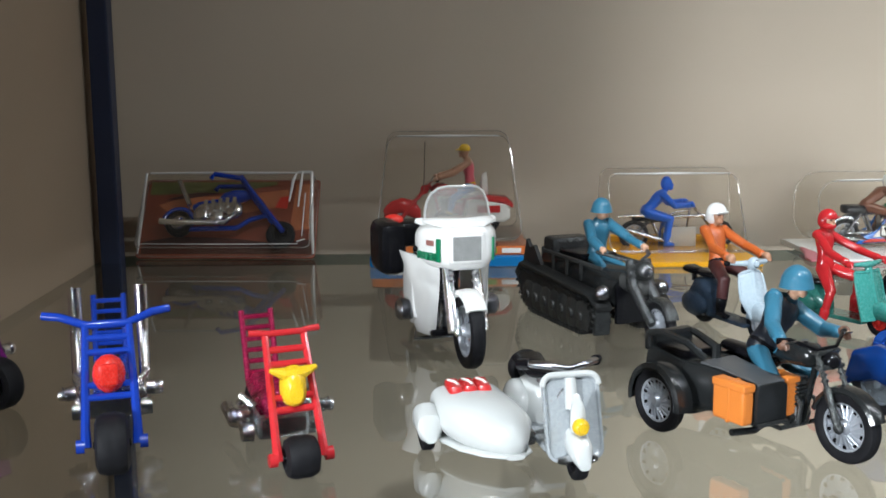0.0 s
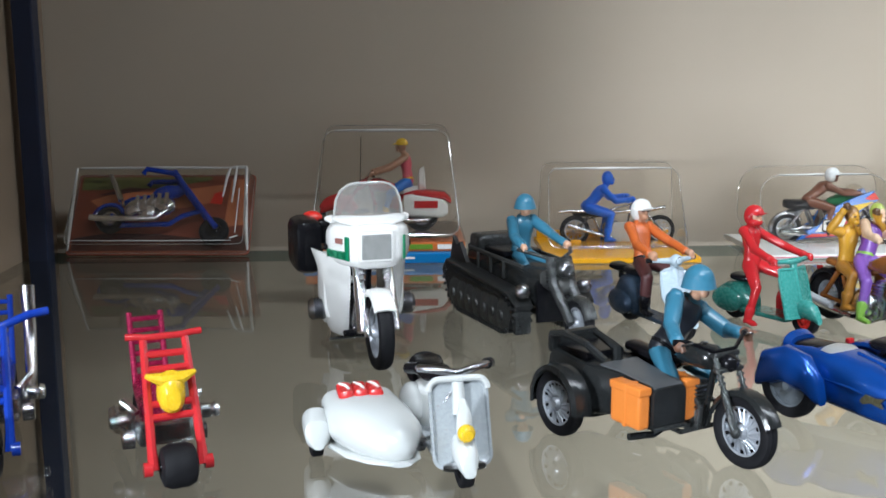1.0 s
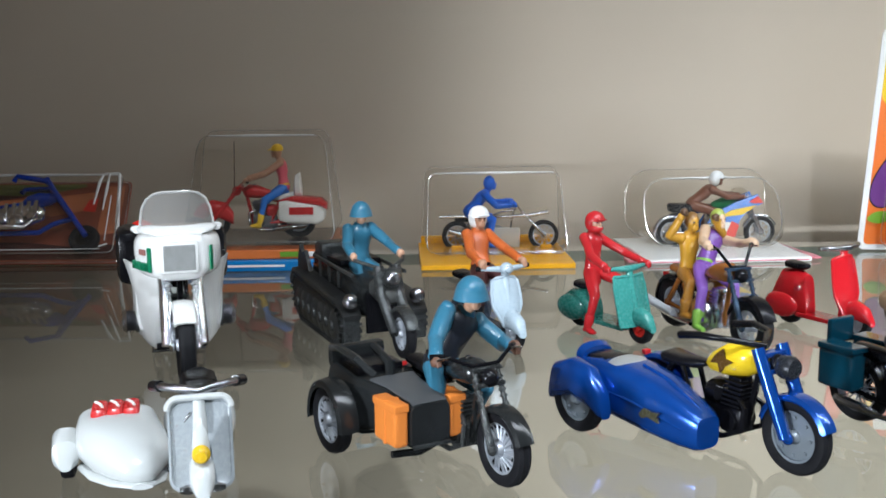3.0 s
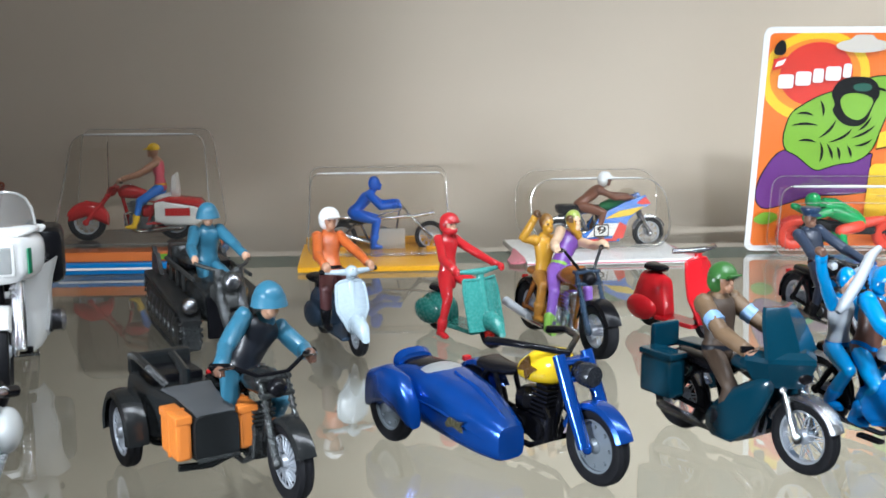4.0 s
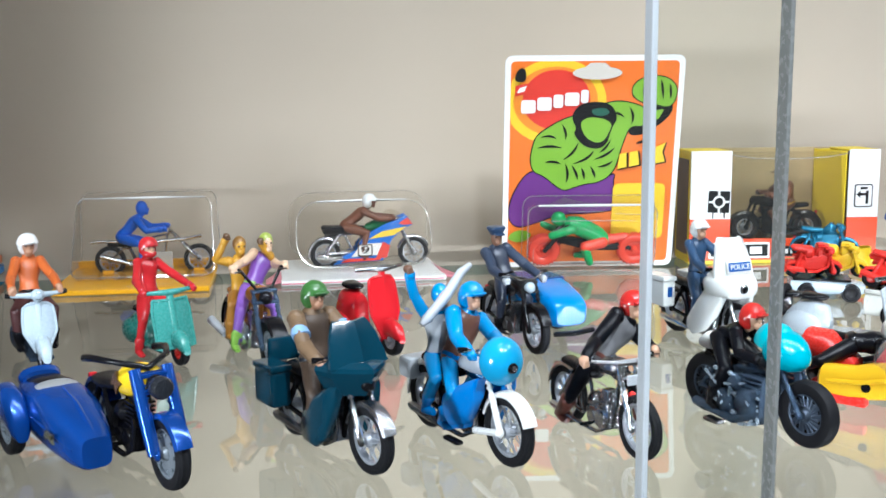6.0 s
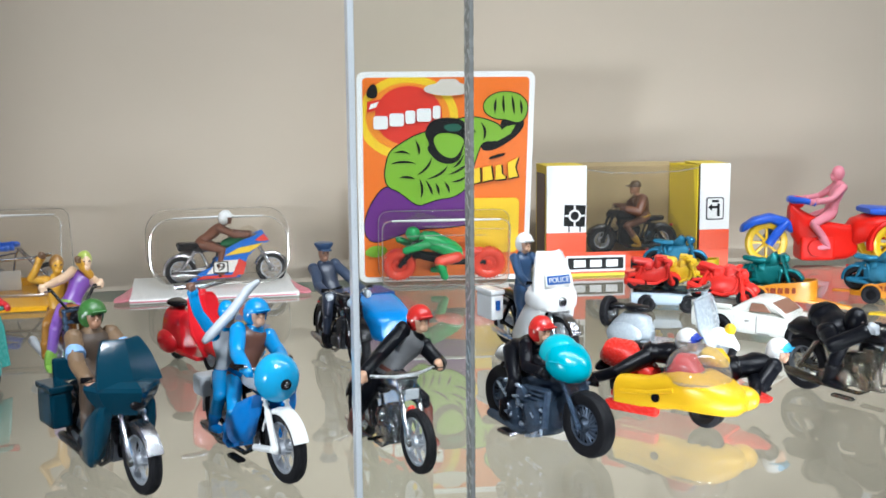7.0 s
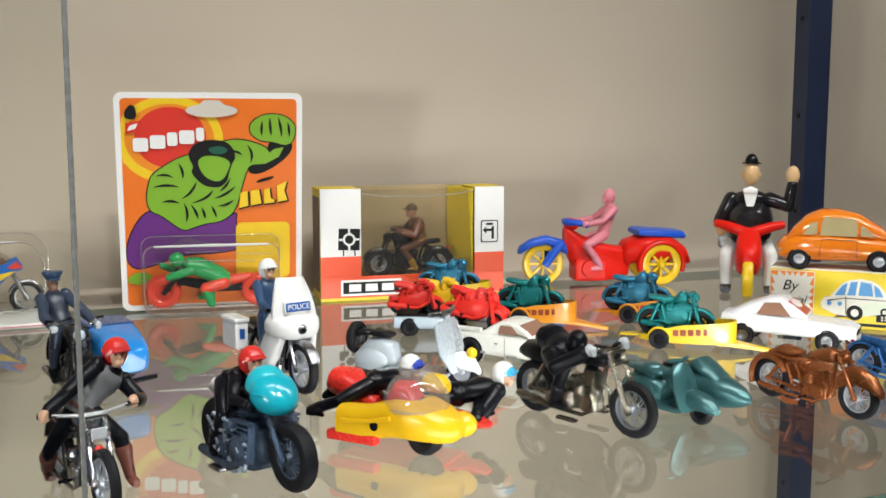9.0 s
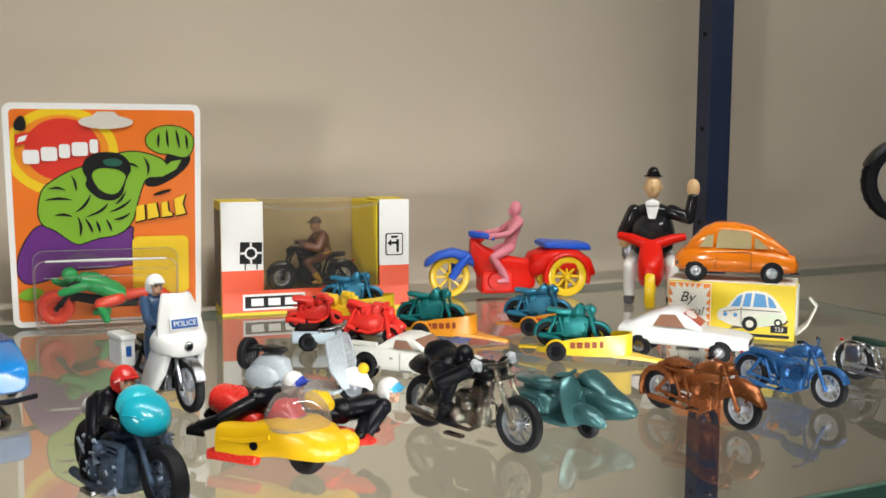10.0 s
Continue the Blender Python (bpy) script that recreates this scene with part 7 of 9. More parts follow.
c = car(m, "white diecast pickup truck with chipped paint and red load", PICK_WHITE,
        [(-17, 11, 4.6, 10.5, 4), (-16, 10.8, 6.4, 12.6, 4.6), (4, 10.6, 6.4, 13.4, 4.8), (12, 10.2, 6.2, 13.6, 4.8), (33, 9.8, 5.8, 13.6, 4.6), (46, 9.2, 5.0, 13.2, 4.2), (55, 8.6, 4.2, 12.2, 3.8), (57, 8.4, 3.2, 10.8, 3.4)],
        [(6, 16.0, 1.2, 12.4, 4), (11, 17.6, 3.0, 11.6, 4), (16, 19.4, 3.8, 10.6, 3.8), (21, 19.6, 3.8, 10.2, 3.8), (26, 19.2, 3.2, 10.4, 3.8), (31.5, 17.2, 1.4, 12.0, 3.6), (34, 15.6, 0.8, 12.4, 3.4)],
        [([(15.2, 16.4), (16.4, 20.8), (22.6, 20.8), (26.6, 16.6)], 11.2)], (0, 42), 6.4, 4.2, 13.4, BLACK, "toy_pickup_truck")
part("windscreen", Geo().box((30.0, 0, 19.0), (8.6, 19.0, 1.3), 0.4, Matrix.Rotation(0.60, 4, "Y")), GLASS_TINT, c, "tinted windscreen")
part("load_bed", Geo().box((-5, 0, 16.6), (20, 20, 1.6), 0.4), BLACK, c, "dark open load bed")
for y in (-1, 1):
    part("bed_side", Geo().box((-5, y * 11.6, 17.4), (22, 2, 2.4), 0.6), PICK_WHITE, c)
    part("door_line", Geo().box((20, y * 13.55, 10.2), (0.4, 0.3, 9.0), 0), mat("paint_chip_grey", (0.22, 0.22, 0.2), 0.6, 0, 0.3, 200, 0.3), c, "thin dark door gap")
    part("paint_chip", Geo().box((6, y * 13.5, 6.4), (5.5, 0.35, 1.4), 0.1).box((24, y * 13.62, 5.6), (6.5, 0.35, 1.1), 0.1).box((15, y * 13.62, 11.6), (2.2, 0.35, 0.9), 0.1), mat("paint_chip_grey", (0.22, 0.22, 0.2), 0.6, 0, 0.3, 200, 0.3), c, "bare metal showing through the paint")
part("tailgate", Geo().box((-16, 0, 17.0), (2, 23, 3), 0.6), PICK_WHITE, c)
part("front_bumper", Geo().tube([(55.6, -11.5, 6.6), (57.8, -6, 6.4), (57.8, 6, 6.4), (55.6, 11.5, 6.6)], 0.9), CHROME, c)
RED_BIKE = plastic("bright_red", (0.70, 0.03, 0.02), 0.3)
sm = dict(parts="tank seat guards lamp engine pipes", tw=4.2, s=0.98)


def cast_bike(m, W, label, p, r=6.2, group="small cast bikes", rim=None):
    return bike(m, W, label, r, tank=p, frame=p, engine=p, seat=p, fork=p, guard=p, lamp=p, exhaust=p, bars=p, rim=rim or p, bar_w=6, group=group, **sm)[0]


for pm in (m @ mm(-4, 5, 17.4, 20, 0, 0), m @ mm(-3, -6, 17.4, -8, 6, 6)):
    cb = cast_bike(pm, 25, "small red plastic motorcycle lying in a pickup bed", RED_BIKE, 5)
    part("casting", Geo().hull([(-11, 8, 3.0, 2.6, 3), (-8, 9, 5.0, 4.0, 3), (0, 10, 5.6, 4.6, 3), (7, 11, 5.0, 4.0, 3), (10, 12, 2.8, 2.6, 3)], 18), RED_BIKE, cb, "solid moulded middle")

# second pickup behind, only its red and yellow load and pale side in sight
m = Matrix.Translation((0.603, 0.385, 0)) @ Matrix.Rotation(radians(-25), 4, "Z")
c = car(m, "pale blue-white diecast pickup with red and yellow load", PALE_BLUE,
        [(-22, 7, 3, 10, 4), (-21, 7, 4, 12, 4.5), (0, 7, 4, 12.5, 4.5), (16, 6.4, 3.4, 12, 3.6), (20, 6, 2.4, 10, 3)], None, [], (-12, 12), 4.6, 3.4, 12, BLACK, "toy_pickup_truck")
part("load_bed", Geo().box((-4, 0, 11.2), (32, 20, 1.4), 0.4), BLACK, c, "dark load bed")
for x, y, turn, p, word in ((-9, -3, 8, RED_BIKE, "red"), (6, 4, -6, YELLOW_P, "yellow")):
    cb = cast_bike(m @ mm(x, y, 12.0, 12, 0, turn), 22, "small %s plastic motorcycle lying in a pickup bed" % word, p, 4.6)
    part("casting", Geo().hull([(-9, 8, 3.0, 2.6, 3), (-7, 8.4, 4.6, 3.8, 3), (0, 9.4, 5.4, 4.4, 3), (6, 11, 5.0, 4.0, 3), (9, 12, 2.8, 2.6, 3)], 18), p, cb, "solid moulded middle")

# trailers with small cast bikes
TR_YEL = paint("trailer_yellow", (0.74, 0.50, 0.008), 0.42)
TR_ORANGE = paint("trailer_orange", (0.66, 0.25, 0.008), 0.42)
CAST_BLUE = mat("cast_blue", (0.035, 0.22, 0.36), 0.24, 0.5, 0.3, 260, 0.4)
CAST_GREEN = mat("cast_green", (0.008, 0.20, 0.20), 0.22, 0.5, 0.3, 260, 0.4)
MAROON = plastic("maroon_print", (0.25, 0.05, 0.02))


def trailer(m, label, colour, bike_mat, bike_label, L=54, half=10, h=11.5, turn=0):
    t = thing("toy_trailer", m, label, "toy trailer", "toy trailers")
    out = []
    for k in range(28):
        a = 2 * math.pi * k / 28
        out.append((L / 2 * math.copysign(abs(math.cos(a)) ** 0.7, math.cos(a)), half * math.copysign(abs(math.sin(a)) ** 0.8, math.sin(a))))
    inner = [(x * 0.95, y * 0.9) for x, y in out]
    n = len(out)
    lo = lambda x: 3.8 + 1.4 * max(0, x / (L / 2)) ** 2
    hi = lambda x: max(6.6, h - 0.6 + 6.0 * (x / L + 0.5) - 9.0 * max(0.0, -x / (L / 2) - 0.05) ** 1.6)
    rings = [[(x, y, lo(x)) for x, y in out], [(x, y, hi(x)) for x, y in out], [(x, y, hi(x)) for x, y in inner], [(x, y, 5.4) for x, y in inner]]
    part("tub", Geo().rings(rings), colour, t)
    part("tow_bar", Geo().rings([[(x, -w, z), (x, w, z), (x, w, z + 1.6), (x, 0, z + 2.3), (x, -w, z + 1.6)] for x, w, z in ((L / 2 - 9, half * 0.9, 4.2), (L / 2 - 2, half * 0.72, 3.6), (L / 2 + 8, 3.6, 2.4), (L / 2 + 17, 1.6, 1.0), (L / 2 + 20, 0.8, 0.4))]), colour, t, "flat tapered tow bar", angle=25)
    part("loading_ramp", Geo().rings([[(x, -w, z), (x, w, z), (x, w, z + 1.0), (x, -w, z + 1.0)] for x, w, z in ((-L / 2 + 4, 4.4, 5.2), (-L / 2 - 5, 3.4, 4.8), (-L / 2 - 10, 2.0, 4.4))]), colour, t, angle=25)
    for y in (-1, 1):
        wheel(t, -L / 2 + 14, 5.6, 3.4, BLACK, "disc", y=y * (half + 0.8))
        part("fender", Geo().guard((-L / 2 + 14, 0, 5.6), 6.8, 2.4, 20, 160, 0.8, 10, y * half), colour, t)
    g = Geo()
    for x, w in ((-5.5, 2.9), (-1.6, 3.2), (2.6, 3.0), (6.6, 2.6), (10.4, 2.0)):
        yy = -half * (1 - (abs(x) / (L / 2)) ** (2 / 0.7)) ** 0.4 - 0.15
        g.box((x + 1.5, yy, h - 1.6 + 0.09 * x), (w, 0.6, 3.4), 0.15)
    part("side_print", g, MAROON, t, "maroon printed marks")
    cb = cast_bike(m @ mm(-6, 0, 6.0, 0, 0, turn), 27, bike_label, bike_mat, 7.6, rim=BLACK)
    part("casting", Geo().hull([(-9, 11, 3.0, 2.4, 3), (-7, 11, 5.6, 3.6, 3), (-1, 11.5, 6.6, 4.2, 3), (6, 13, 6.4, 3.8, 3), (9, 15, 3.4, 2.6, 3)], 18), bike_mat, cb, "solid cast middle")
    return t


def trailer_at(wheel_xy, degrees, *args, **kw):
    a = radians(degrees)
    L, half = kw.get("L", 54), kw.get("half", 10)
    lx, ly = -L / 2 + 14, -(half + 0.8)
    o = Vector((wheel_xy[0] - MM * (lx * math.cos(a) - ly * math.sin(a)), wheel_xy[1] - MM * (lx * math.sin(a) + ly * math.cos(a)), 0))
    return trailer(Matrix.Translation(o) @ Matrix.Rotation(a, 4, "Z"), *args, **kw)


trailer_at((0.7020, 0.2940), -45, "yellow diecast trailer carrying a green cast motorcycle", TR_YEL, CAST_GREEN, "small metallic green cast motorcycle in a trailer")
trailer_at((0.6570, 0.3760), -45, "orange diecast trailer carrying a green cast motorcycle", TR_ORANGE, CAST_GREEN, "small metallic green cast motorcycle in a trailer", L=46)
trailer_at((0.7250, 0.3630), -45, "orange diecast trailer carrying a blue cast motorcycle", TR_ORANGE, CAST_BLUE, "small metallic blue cast motorcycle in a trailer", L=46)
trailer_at((0.640, 0.462), -33, "yellow diecast trailer carrying a blue cast motorcycle", TR_YEL, CAST_BLUE, "small metallic blue cast motorcycle in a trailer", L=46)

# white fastback car
m, W = between((0.7831, 0.255), (0.7541, 0.2892))
a = m.to_euler().z
m = Matrix.Translation(m.translation + Vector((-math.sin(a), math.cos(a), 0)) * 0.0115) @ Matrix.Rotation(a, 4, "Z")
CAR_WHITE = paint("car_white", (0.74, 0.75, 0.75), 0.28, (0.4, 0.4, 0.4))
c = car(m, "white diecast fastback car with red interior", CAR_WHITE,
        [(-36, 9, 2.2, 10, 3.4), (-34.5, 9, 4, 12.4, 3.8), (-20, 9.4, 4.4, 13.6, 4), (0, 9.2, 4.2, 13.8, 4), (20, 8.6, 3.9, 13.6, 4), (34, 8.0, 3.5, 12.6, 3.6), (37.5, 7.6, 2.6, 11, 3.4)],
        [(-30, 12.6, 1.2, 11, 3.4), (-20, 15.0, 3.0, 11, 3.4), (-9, 17.0, 4.2, 10.6, 3.6), (-2, 17.2, 4.2, 10.4, 3.6), (4, 15.6, 3.4, 10.8, 3.4), (12, 12.8, 1.2, 11.4, 3)],
        [([(-15, 13.6), (-11, 18.8), (-2.4, 19.2), (3.0, 13.6)], 10.8)], (-22, 23), 5.6, 3.4, 13.4, STEEL, zs=1.28)
part("windscreen", Geo().box((6.0, 0, 21.6), (12.0, 16.5, 1.6), 0.3, Matrix.Rotation(0.60, 4, "Y")), PINK_SEAT, c, "windscreen over red interior")
part("rear_window", Geo().box((-19, 0, 20.4), (9.6, 14, 0.6), 0.3, Matrix.Rotation(-0.33, 4, "Y")), PINK_SEAT, c)
part("front_bumper", Geo().tube([(36.5, -11.5, 6.4), (38.4, -6, 6.2), (38.4, 6, 6.2), (36.5, 11.5, 6.4)], 0.9), CHROME, c)
part("grille", Geo().box((37.4, 0, 10.6), (1.2, 12, 2.8), 0.4), BLACK, c, "dark grille")
for y in (-1, 1):
    part("headlight", Geo().ellip((37, y * 9.2, 10.8), (1, 1.6, 1.6), n=10, rows=6), CHROME, c)

# toy box with the orange bubble car on its lid
BOX_YEL = mat("card_yellow", (0.78, 0.58, 0.02), 0.5, 0, 0.12, 90, 0.2)
BOX_WHITE = mat("card_white", (0.74, 0.71, 0.62), 0.55, 0, 0.12, 90, 0.2)
INK = mat("black_ink", (0.010, 0.010, 0.010), 0.5, 0, 0.2, 90, 0.1)
INK.node_tree.nodes["Principled BSDF"].inputs["Specular IOR Level"].default_value = 0.2
PRINT_ORANGE = mat("print_orange", (0.80, 0.22, 0.02), 0.5, 0, 0.1, 90, 0.1)
p0, p1 = Vector((0.8080, 0.3337, 0)), Vector((0.8605, 0.2785, 0))
ang = math.atan2(p1.y - p0.y, p1.x - p0.x)
L = (p1 - p0).length / MM
m = Matrix.Translation(p0) @ Matrix.Rotation(ang, 4, "Z")
H, D = 34.5, 34
b = thing("toy_car_box", m, "worn yellow card toy car box with torn end flap", "box")
part("carton", Geo().box((L / 2, D / 2, H / 2), (L, D, H), 0.8), BOX_YEL, b)
part("lid_panel", Geo().box((L / 2, D / 2, H + 0.2), (L - 0.6, D - 0.6, 0.8), 0.3), BOX_WHITE, b, "faded pale card top")
lp = part("label_panel", Geo().box((13.5, -0.15, H / 2), (26, 0.6, H - 2), 0.1), BOX_WHITE, b, "white panel with an orange sunburst")
star = []
for k in range(44):
    a = 2 * math.pi * k / 44
    f = 1.0 if k % 2 else 0.80
    c_, s_ = math.cos(a), math.sin(a)
    q = 1 / max(abs(c_), abs(s_))
    star.append((13.5 + 12.6 * c_ * q * f, H / 2 + 16 * s_ * q * f))
frame_out = [(0.9, 1.4), (26.1, 1.4), (26.1, H - 1.4), (0.9, H - 1.4)]
part("sunburst_ground", Geo().plate(frame_out, -0.75, -0.5), PRINT_ORANGE, lp, smooth=False)
part("sunburst", Geo().plate(star, -1.05, -0.8), BOX_WHITE, lp, "white sunburst", smooth=False)
lettering("By", 9, INK, lp, mm(12, -1.2, H / 2 + 7, 90, 0, 0), shear=0.3)
lettering("Special", 7.4, INK, lp, mm(13.2, -1.2, H / 2 - 1.5, 90, 0, 0), shear=0.3, width=18)
part("print_bar", Geo().box((13.2, -1.1, H / 2 - 9), (14, 0.3, 2.2), 0), INK, lp)
pp = part("picture_panel", Geo().box((L / 2 + 13.5, -0.15, H / 2), (L - 28, 0.6, H - 2), 0.1), BOX_YEL, b, "yellow panel with a printed car")
x0 = 30
PRINT_CAR = mat("print_pale_green", (0.62, 0.68, 0.52), 0.5, 0, 0.1, 90, 0.1)
PRINT_BLUE = mat("print_blue", (0.08, 0.28, 0.55), 0.5, 0, 0.2, 90, 0.1)
SHADE_INK = mat("print_shadow", (0.10, 0.075, 0.01), 0.5, 0, 0.2, 90, 0.1)
part("printed_shadow", Geo().plate([(x0 + 8, 6), (x0 + 40, 10), (x0 + 43, 13), (x0 + 36, 14), (x0 + 10, 8)], -0.62, -0.5), SHADE_INK, pp, smooth=False)
curve = [(1, 12), (0.6, 15.5), (2.4, 18.2), (6, 19.6), (9, 23.5), (12.5, 27.6), (17, 29.8), (23, 30.6), (29, 29.8), (33.5, 27), (37, 22.5), (40.5, 18), (41.6, 14.4), (40.4, 11.8), (36, 10.4), (28, 8.6), (19, 7.4), (9, 8.4)]
part("printed_car", Geo().plate([(x0 + x, z) for x, z in curve], -0.85, -0.65), BOX_WHITE, pp, "printed pale bubble car", smooth=False)
part("printed_side", Geo().plate([(x0 + 18, 8), (x0 + 22, 14), (x0 + 30, 17), (x0 + 40, 17), (x0 + 41, 14), (x0 + 39, 11.6), (x0 + 28, 9)], -0.95, -0.87), PRINT_CAR, pp, smooth=False)
for o in ([(8.4, 20), (12.4, 26.2), (15.4, 28), (14, 20.4)], [(15.4, 20.4), (17, 28.4), (21, 29), (20, 20.6)], [(21.6, 20.6), (22.6, 29), (28.5, 28.2), (30, 20.6)], [(31, 20.4), (30, 27.6), (33, 25.4), (35.6, 20.6)]):
    part("printed_window", Geo().plate([(x0 + x, z) for x, z in o], -1.05, -0.97), PRINT_BLUE, pp, smooth=False)
for x, z, r in ((x0 + 20, 10.0, 4.6), (x0 + 36.5, 11.6, 2.4)):
    w_ = part("printed_wheel", Geo().lathe([(0.05, -1.2), (r, -1.2), (r, -1.1), (0.05, -1.1)], (x, 0, z), 24, closed=False), INK, pp)
    part("printed_hub", Geo().lathe([(0.05, -1.3), (r * 0.5, -1.3), (r * 0.5, -1.22), (0.05, -1.22)], (x, 0, z), 18, closed=False), BOX_WHITE, w_)
part("printed_line", Geo().tube([(x0 + 4, -1.0, 16.6), (x0 + 14, -1.0, 18.6), (x0 + 38, -1.0, 18.4)], 0.25, 5).tube([(x0 + 15, -1.0, 9), (x0 + 14.6, -1.0, 20)], 0.2, 5), INK, pp)
for x in (5.4, 11.4):
    part("printed_lamp", Geo().lathe([(0.05, -1.1), (1.3, -1.1), (1.3, -1.0), (0.05, -1.0)], (x0 + x, 0, 15), 14, closed=False), PRINT_BLUE, pp)
part("number_tab", Geo().box((L - 9, -0.7, 7.5), (10, 0.5, 4.4), 0), INK, pp)
lettering("233", 3.6, BOX_WHITE, pp, mm(L - 9, -1.05, 7.5, 90, 0, 0))
part("print_bar", Geo().box((L - 16, -0.7, 3), (26, 0.5, 1.8), 0), INK, pp)
part("end_flap", Geo().hull([(L, 18, 15, 16, 6, 17), (L + 1, 18, 14.5, 15, 6, 17)]), BOX_WHITE, b)
fl = Geo().rings([[(L + 1, 6, 3), (L + 1, 6, 4), (L + 1, 32, 4), (L + 1, 32, 3)], [(L + 7, 12, 8), (L + 6.4, 12, 9), (L + 6.4, 33, 9), (L + 7, 33, 8)], [(L + 12, 20, 19), (L + 11, 20, 19), (L + 11, 33, 19), (L + 12, 33, 19)], [(L + 8, 22, 24), (L + 7, 22, 24), (L + 7, 31, 24), (L + 8, 31, 24)]])
part("torn_flap", fl, BOX_WHITE, b, "bent white end flap", smooth=False)

CAR_ORANGE = paint("car_orange", (0.80, 0.20, 0.008), 0.15)
WINDOW_CLEAR = clear("car_window", (0.62, 0.58, 0.46), 0.08, 0.04, 0.8, 0.12)
mc = m @ mm(L / 2 + 1, D / 2 - 3, H + 0.7, 0, 0, 180 + 3)
c = car(mc, "glossy orange diecast bubble car on a toy box", CAR_ORANGE,
        [(-37, 8, 2, 6, 3), (-35, 8.5, 4.4, 9.6, 3.2), (-24, 10, 6.2, 13, 3.2), (-6, 10.8, 7.0, 14.6, 3.2), (12, 11, 7.4, 15, 3.2), (26, 10.6, 7, 14, 3), (33, 9.6, 5.6, 11.6, 2.8), (36.5, 8.8, 3, 8, 2.6)],
        [(-31, 14.5, 1.2, 9, 2.8), (-22, 17.8, 4, 11.4, 3), (-10, 21.0, 6.6, 12.6, 3.2), (2, 22.6, 7.0, 13, 3.2), (12, 22.4, 7.0, 13, 3.2), (20, 20.4, 6.0, 12.8, 3), (27, 17, 3.6, 12, 2.8), (31, 14.4, 1.4, 10, 2.6)],
        [], (-22, 23), 6.0, 3.6, 13.6, STEEL, zs=1.22)
CREAM = mat("cream_inside", (0.45, 0.36, 0.16), 0.4, 0, 0.25, 80, 0.1)
for s in (-1, 1):
    for o in ([(-19.5, 17.0), (-13.0, 22.0), (-11.4, 22.2), (-11.4, 17.0)], [(-9.4, 16.8), (-9.6, 23.6), (-7.6, 25.4), (8, 26.2), (10.4, 24.6), (11.4, 16.8)], [(13.4, 17.0), (13.0, 23.6), (17, 22.8), (21.5, 17.0)]):
        w = part("side_window", Geo().plate([(x, z * 1.22) for x, z in o], s * 13.0 - 0.3, s * 13.0 + 0.3), CREAM, c, "window over cream interior")
part("windscreen", Geo().box((25.6, 0, 24.6), (13, 17, 1.2), 0.4, Matrix.Rotation(0.95, 4, "Y")), WINDOW_CLEAR, c, "clear front screen")
part("door_line", Geo().tube([(-9.6, 14.9, 8), (-9.6, 14.2, 18.4), (10.5, 14.4, 18.4), (11.5, 15.3, 8)], 0.25, 5), INK, c)
part("bumper", Geo().tube([(-33, -10, 5.5), (-37, -5, 5.5), (-37, 5, 5.5), (-33, 10, 5.5)], 0.8), CHROME, c)
for y in (-1, 1):
    part("headlight", Geo().ellip((34, y * 8.6, 10.4), (2.0, 2.0, 2.0), n=12, rows=8), CHROME, c)

# ---- back row ----
# pink figure on the red, blue and yellow trike
TOY_RED = plastic("toy_red", (0.74, 0.014, 0.006), 0.42)
TOY_RED.node_tree.nodes["Principled BSDF"].inputs["Specular IOR Level"].default_value = 0.2
TOY_BLUE = plastic("toy_blue", (0.014, 0.10, 0.62), 0.4)
TOY_YEL = plastic("toy_yellow", (0.80, 0.52, 0.01), 0.35)
PINK = plastic("pink", (0.74, 0.24, 0.30), 0.45)
m, W = between((0.7469, 0.521), (0.8332, 0.5009))
b = thing("toy_trike", m, "red, blue and yellow plastic trike motorcycle", "toy motorcycle", "toy motorcycles")
wheel(b, W / 2, 16, 6, TOY_YEL, "8", name="front_wheel")
for o in b.children:
    for t in o.children:
        t.data = t.data.copy()
        t.data.materials[0] = TOY_YEL
for y in (-15, 15):
    w = wheel(b, -W / 2, 16, 7, TOY_YEL, "8", y=y, name="rear_wheel")
    w.children[0].data = w.children[0].data.copy()
    w.children[0].data.materials[0] = TOY_YEL
fx, rx = W / 2, -W / 2
part("front_mudguard", Geo().hull([(fx - 20, 26, 4, 4), (fx - 14, 30, 5, 6, 3), (fx - 2, 34.5, 3.6, 6.4, 3), (fx + 10, 32, 3.2, 6.2, 3), (fx + 18, 27, 3, 5, 3), (fx + 19.5, 25.5, 1.5, 3.5)]), TOY_BLUE, b, "blue plastic mudguard")
for y in (-1, 1):
    part("fork", Geo().tube([(fx, y * 6, 15), (fx - 6, y * 6.4, 24), (fx - 14, y * 5, 32)], [3.2, 3.4, 2.6], 10), TOY_BLUE, b, "blue plastic fork leg")
part("body", Geo().hull([(rx + 22, 18, 12, 6, 3), (rx + 30, 16, 13, 8, 3.4), (rx + 46, 17, 15, 9, 3.4), (fx - 26, 24, 16, 8, 3), (fx - 19, 33, 12, 6, 2.6), (fx - 16, 36, 8, 4, 2.4)], 24), TOY_RED, b, "red plastic body")
part("engine", Geo().box((fx - 36, 0, 12), (26, 20, 18), 2.5).lathe([(0.05, -12), (6, -12), (6.5, -10), (6.5, 10), (6, 12), (0.05, 12)], (fx - 34, 0, 13), 18, closed=False), TOY_RED, b)
part("tank", Geo().ellip((fx - 22, 0, 46), (6, 5, 5)), TOY_RED, b)
part("handlebar", Geo().tube([(fx - 32, -12, 46), (fx - 24, -10, 48), (fx - 18, -4, 48), (fx - 18, 4, 48), (fx - 24, 10, 48), (fx - 32, 12, 46)], [2.2, 2.4, 2.8, 2.8, 2.4, 2.2], 10), TOY_BLUE, b, "blue plastic handlebar")
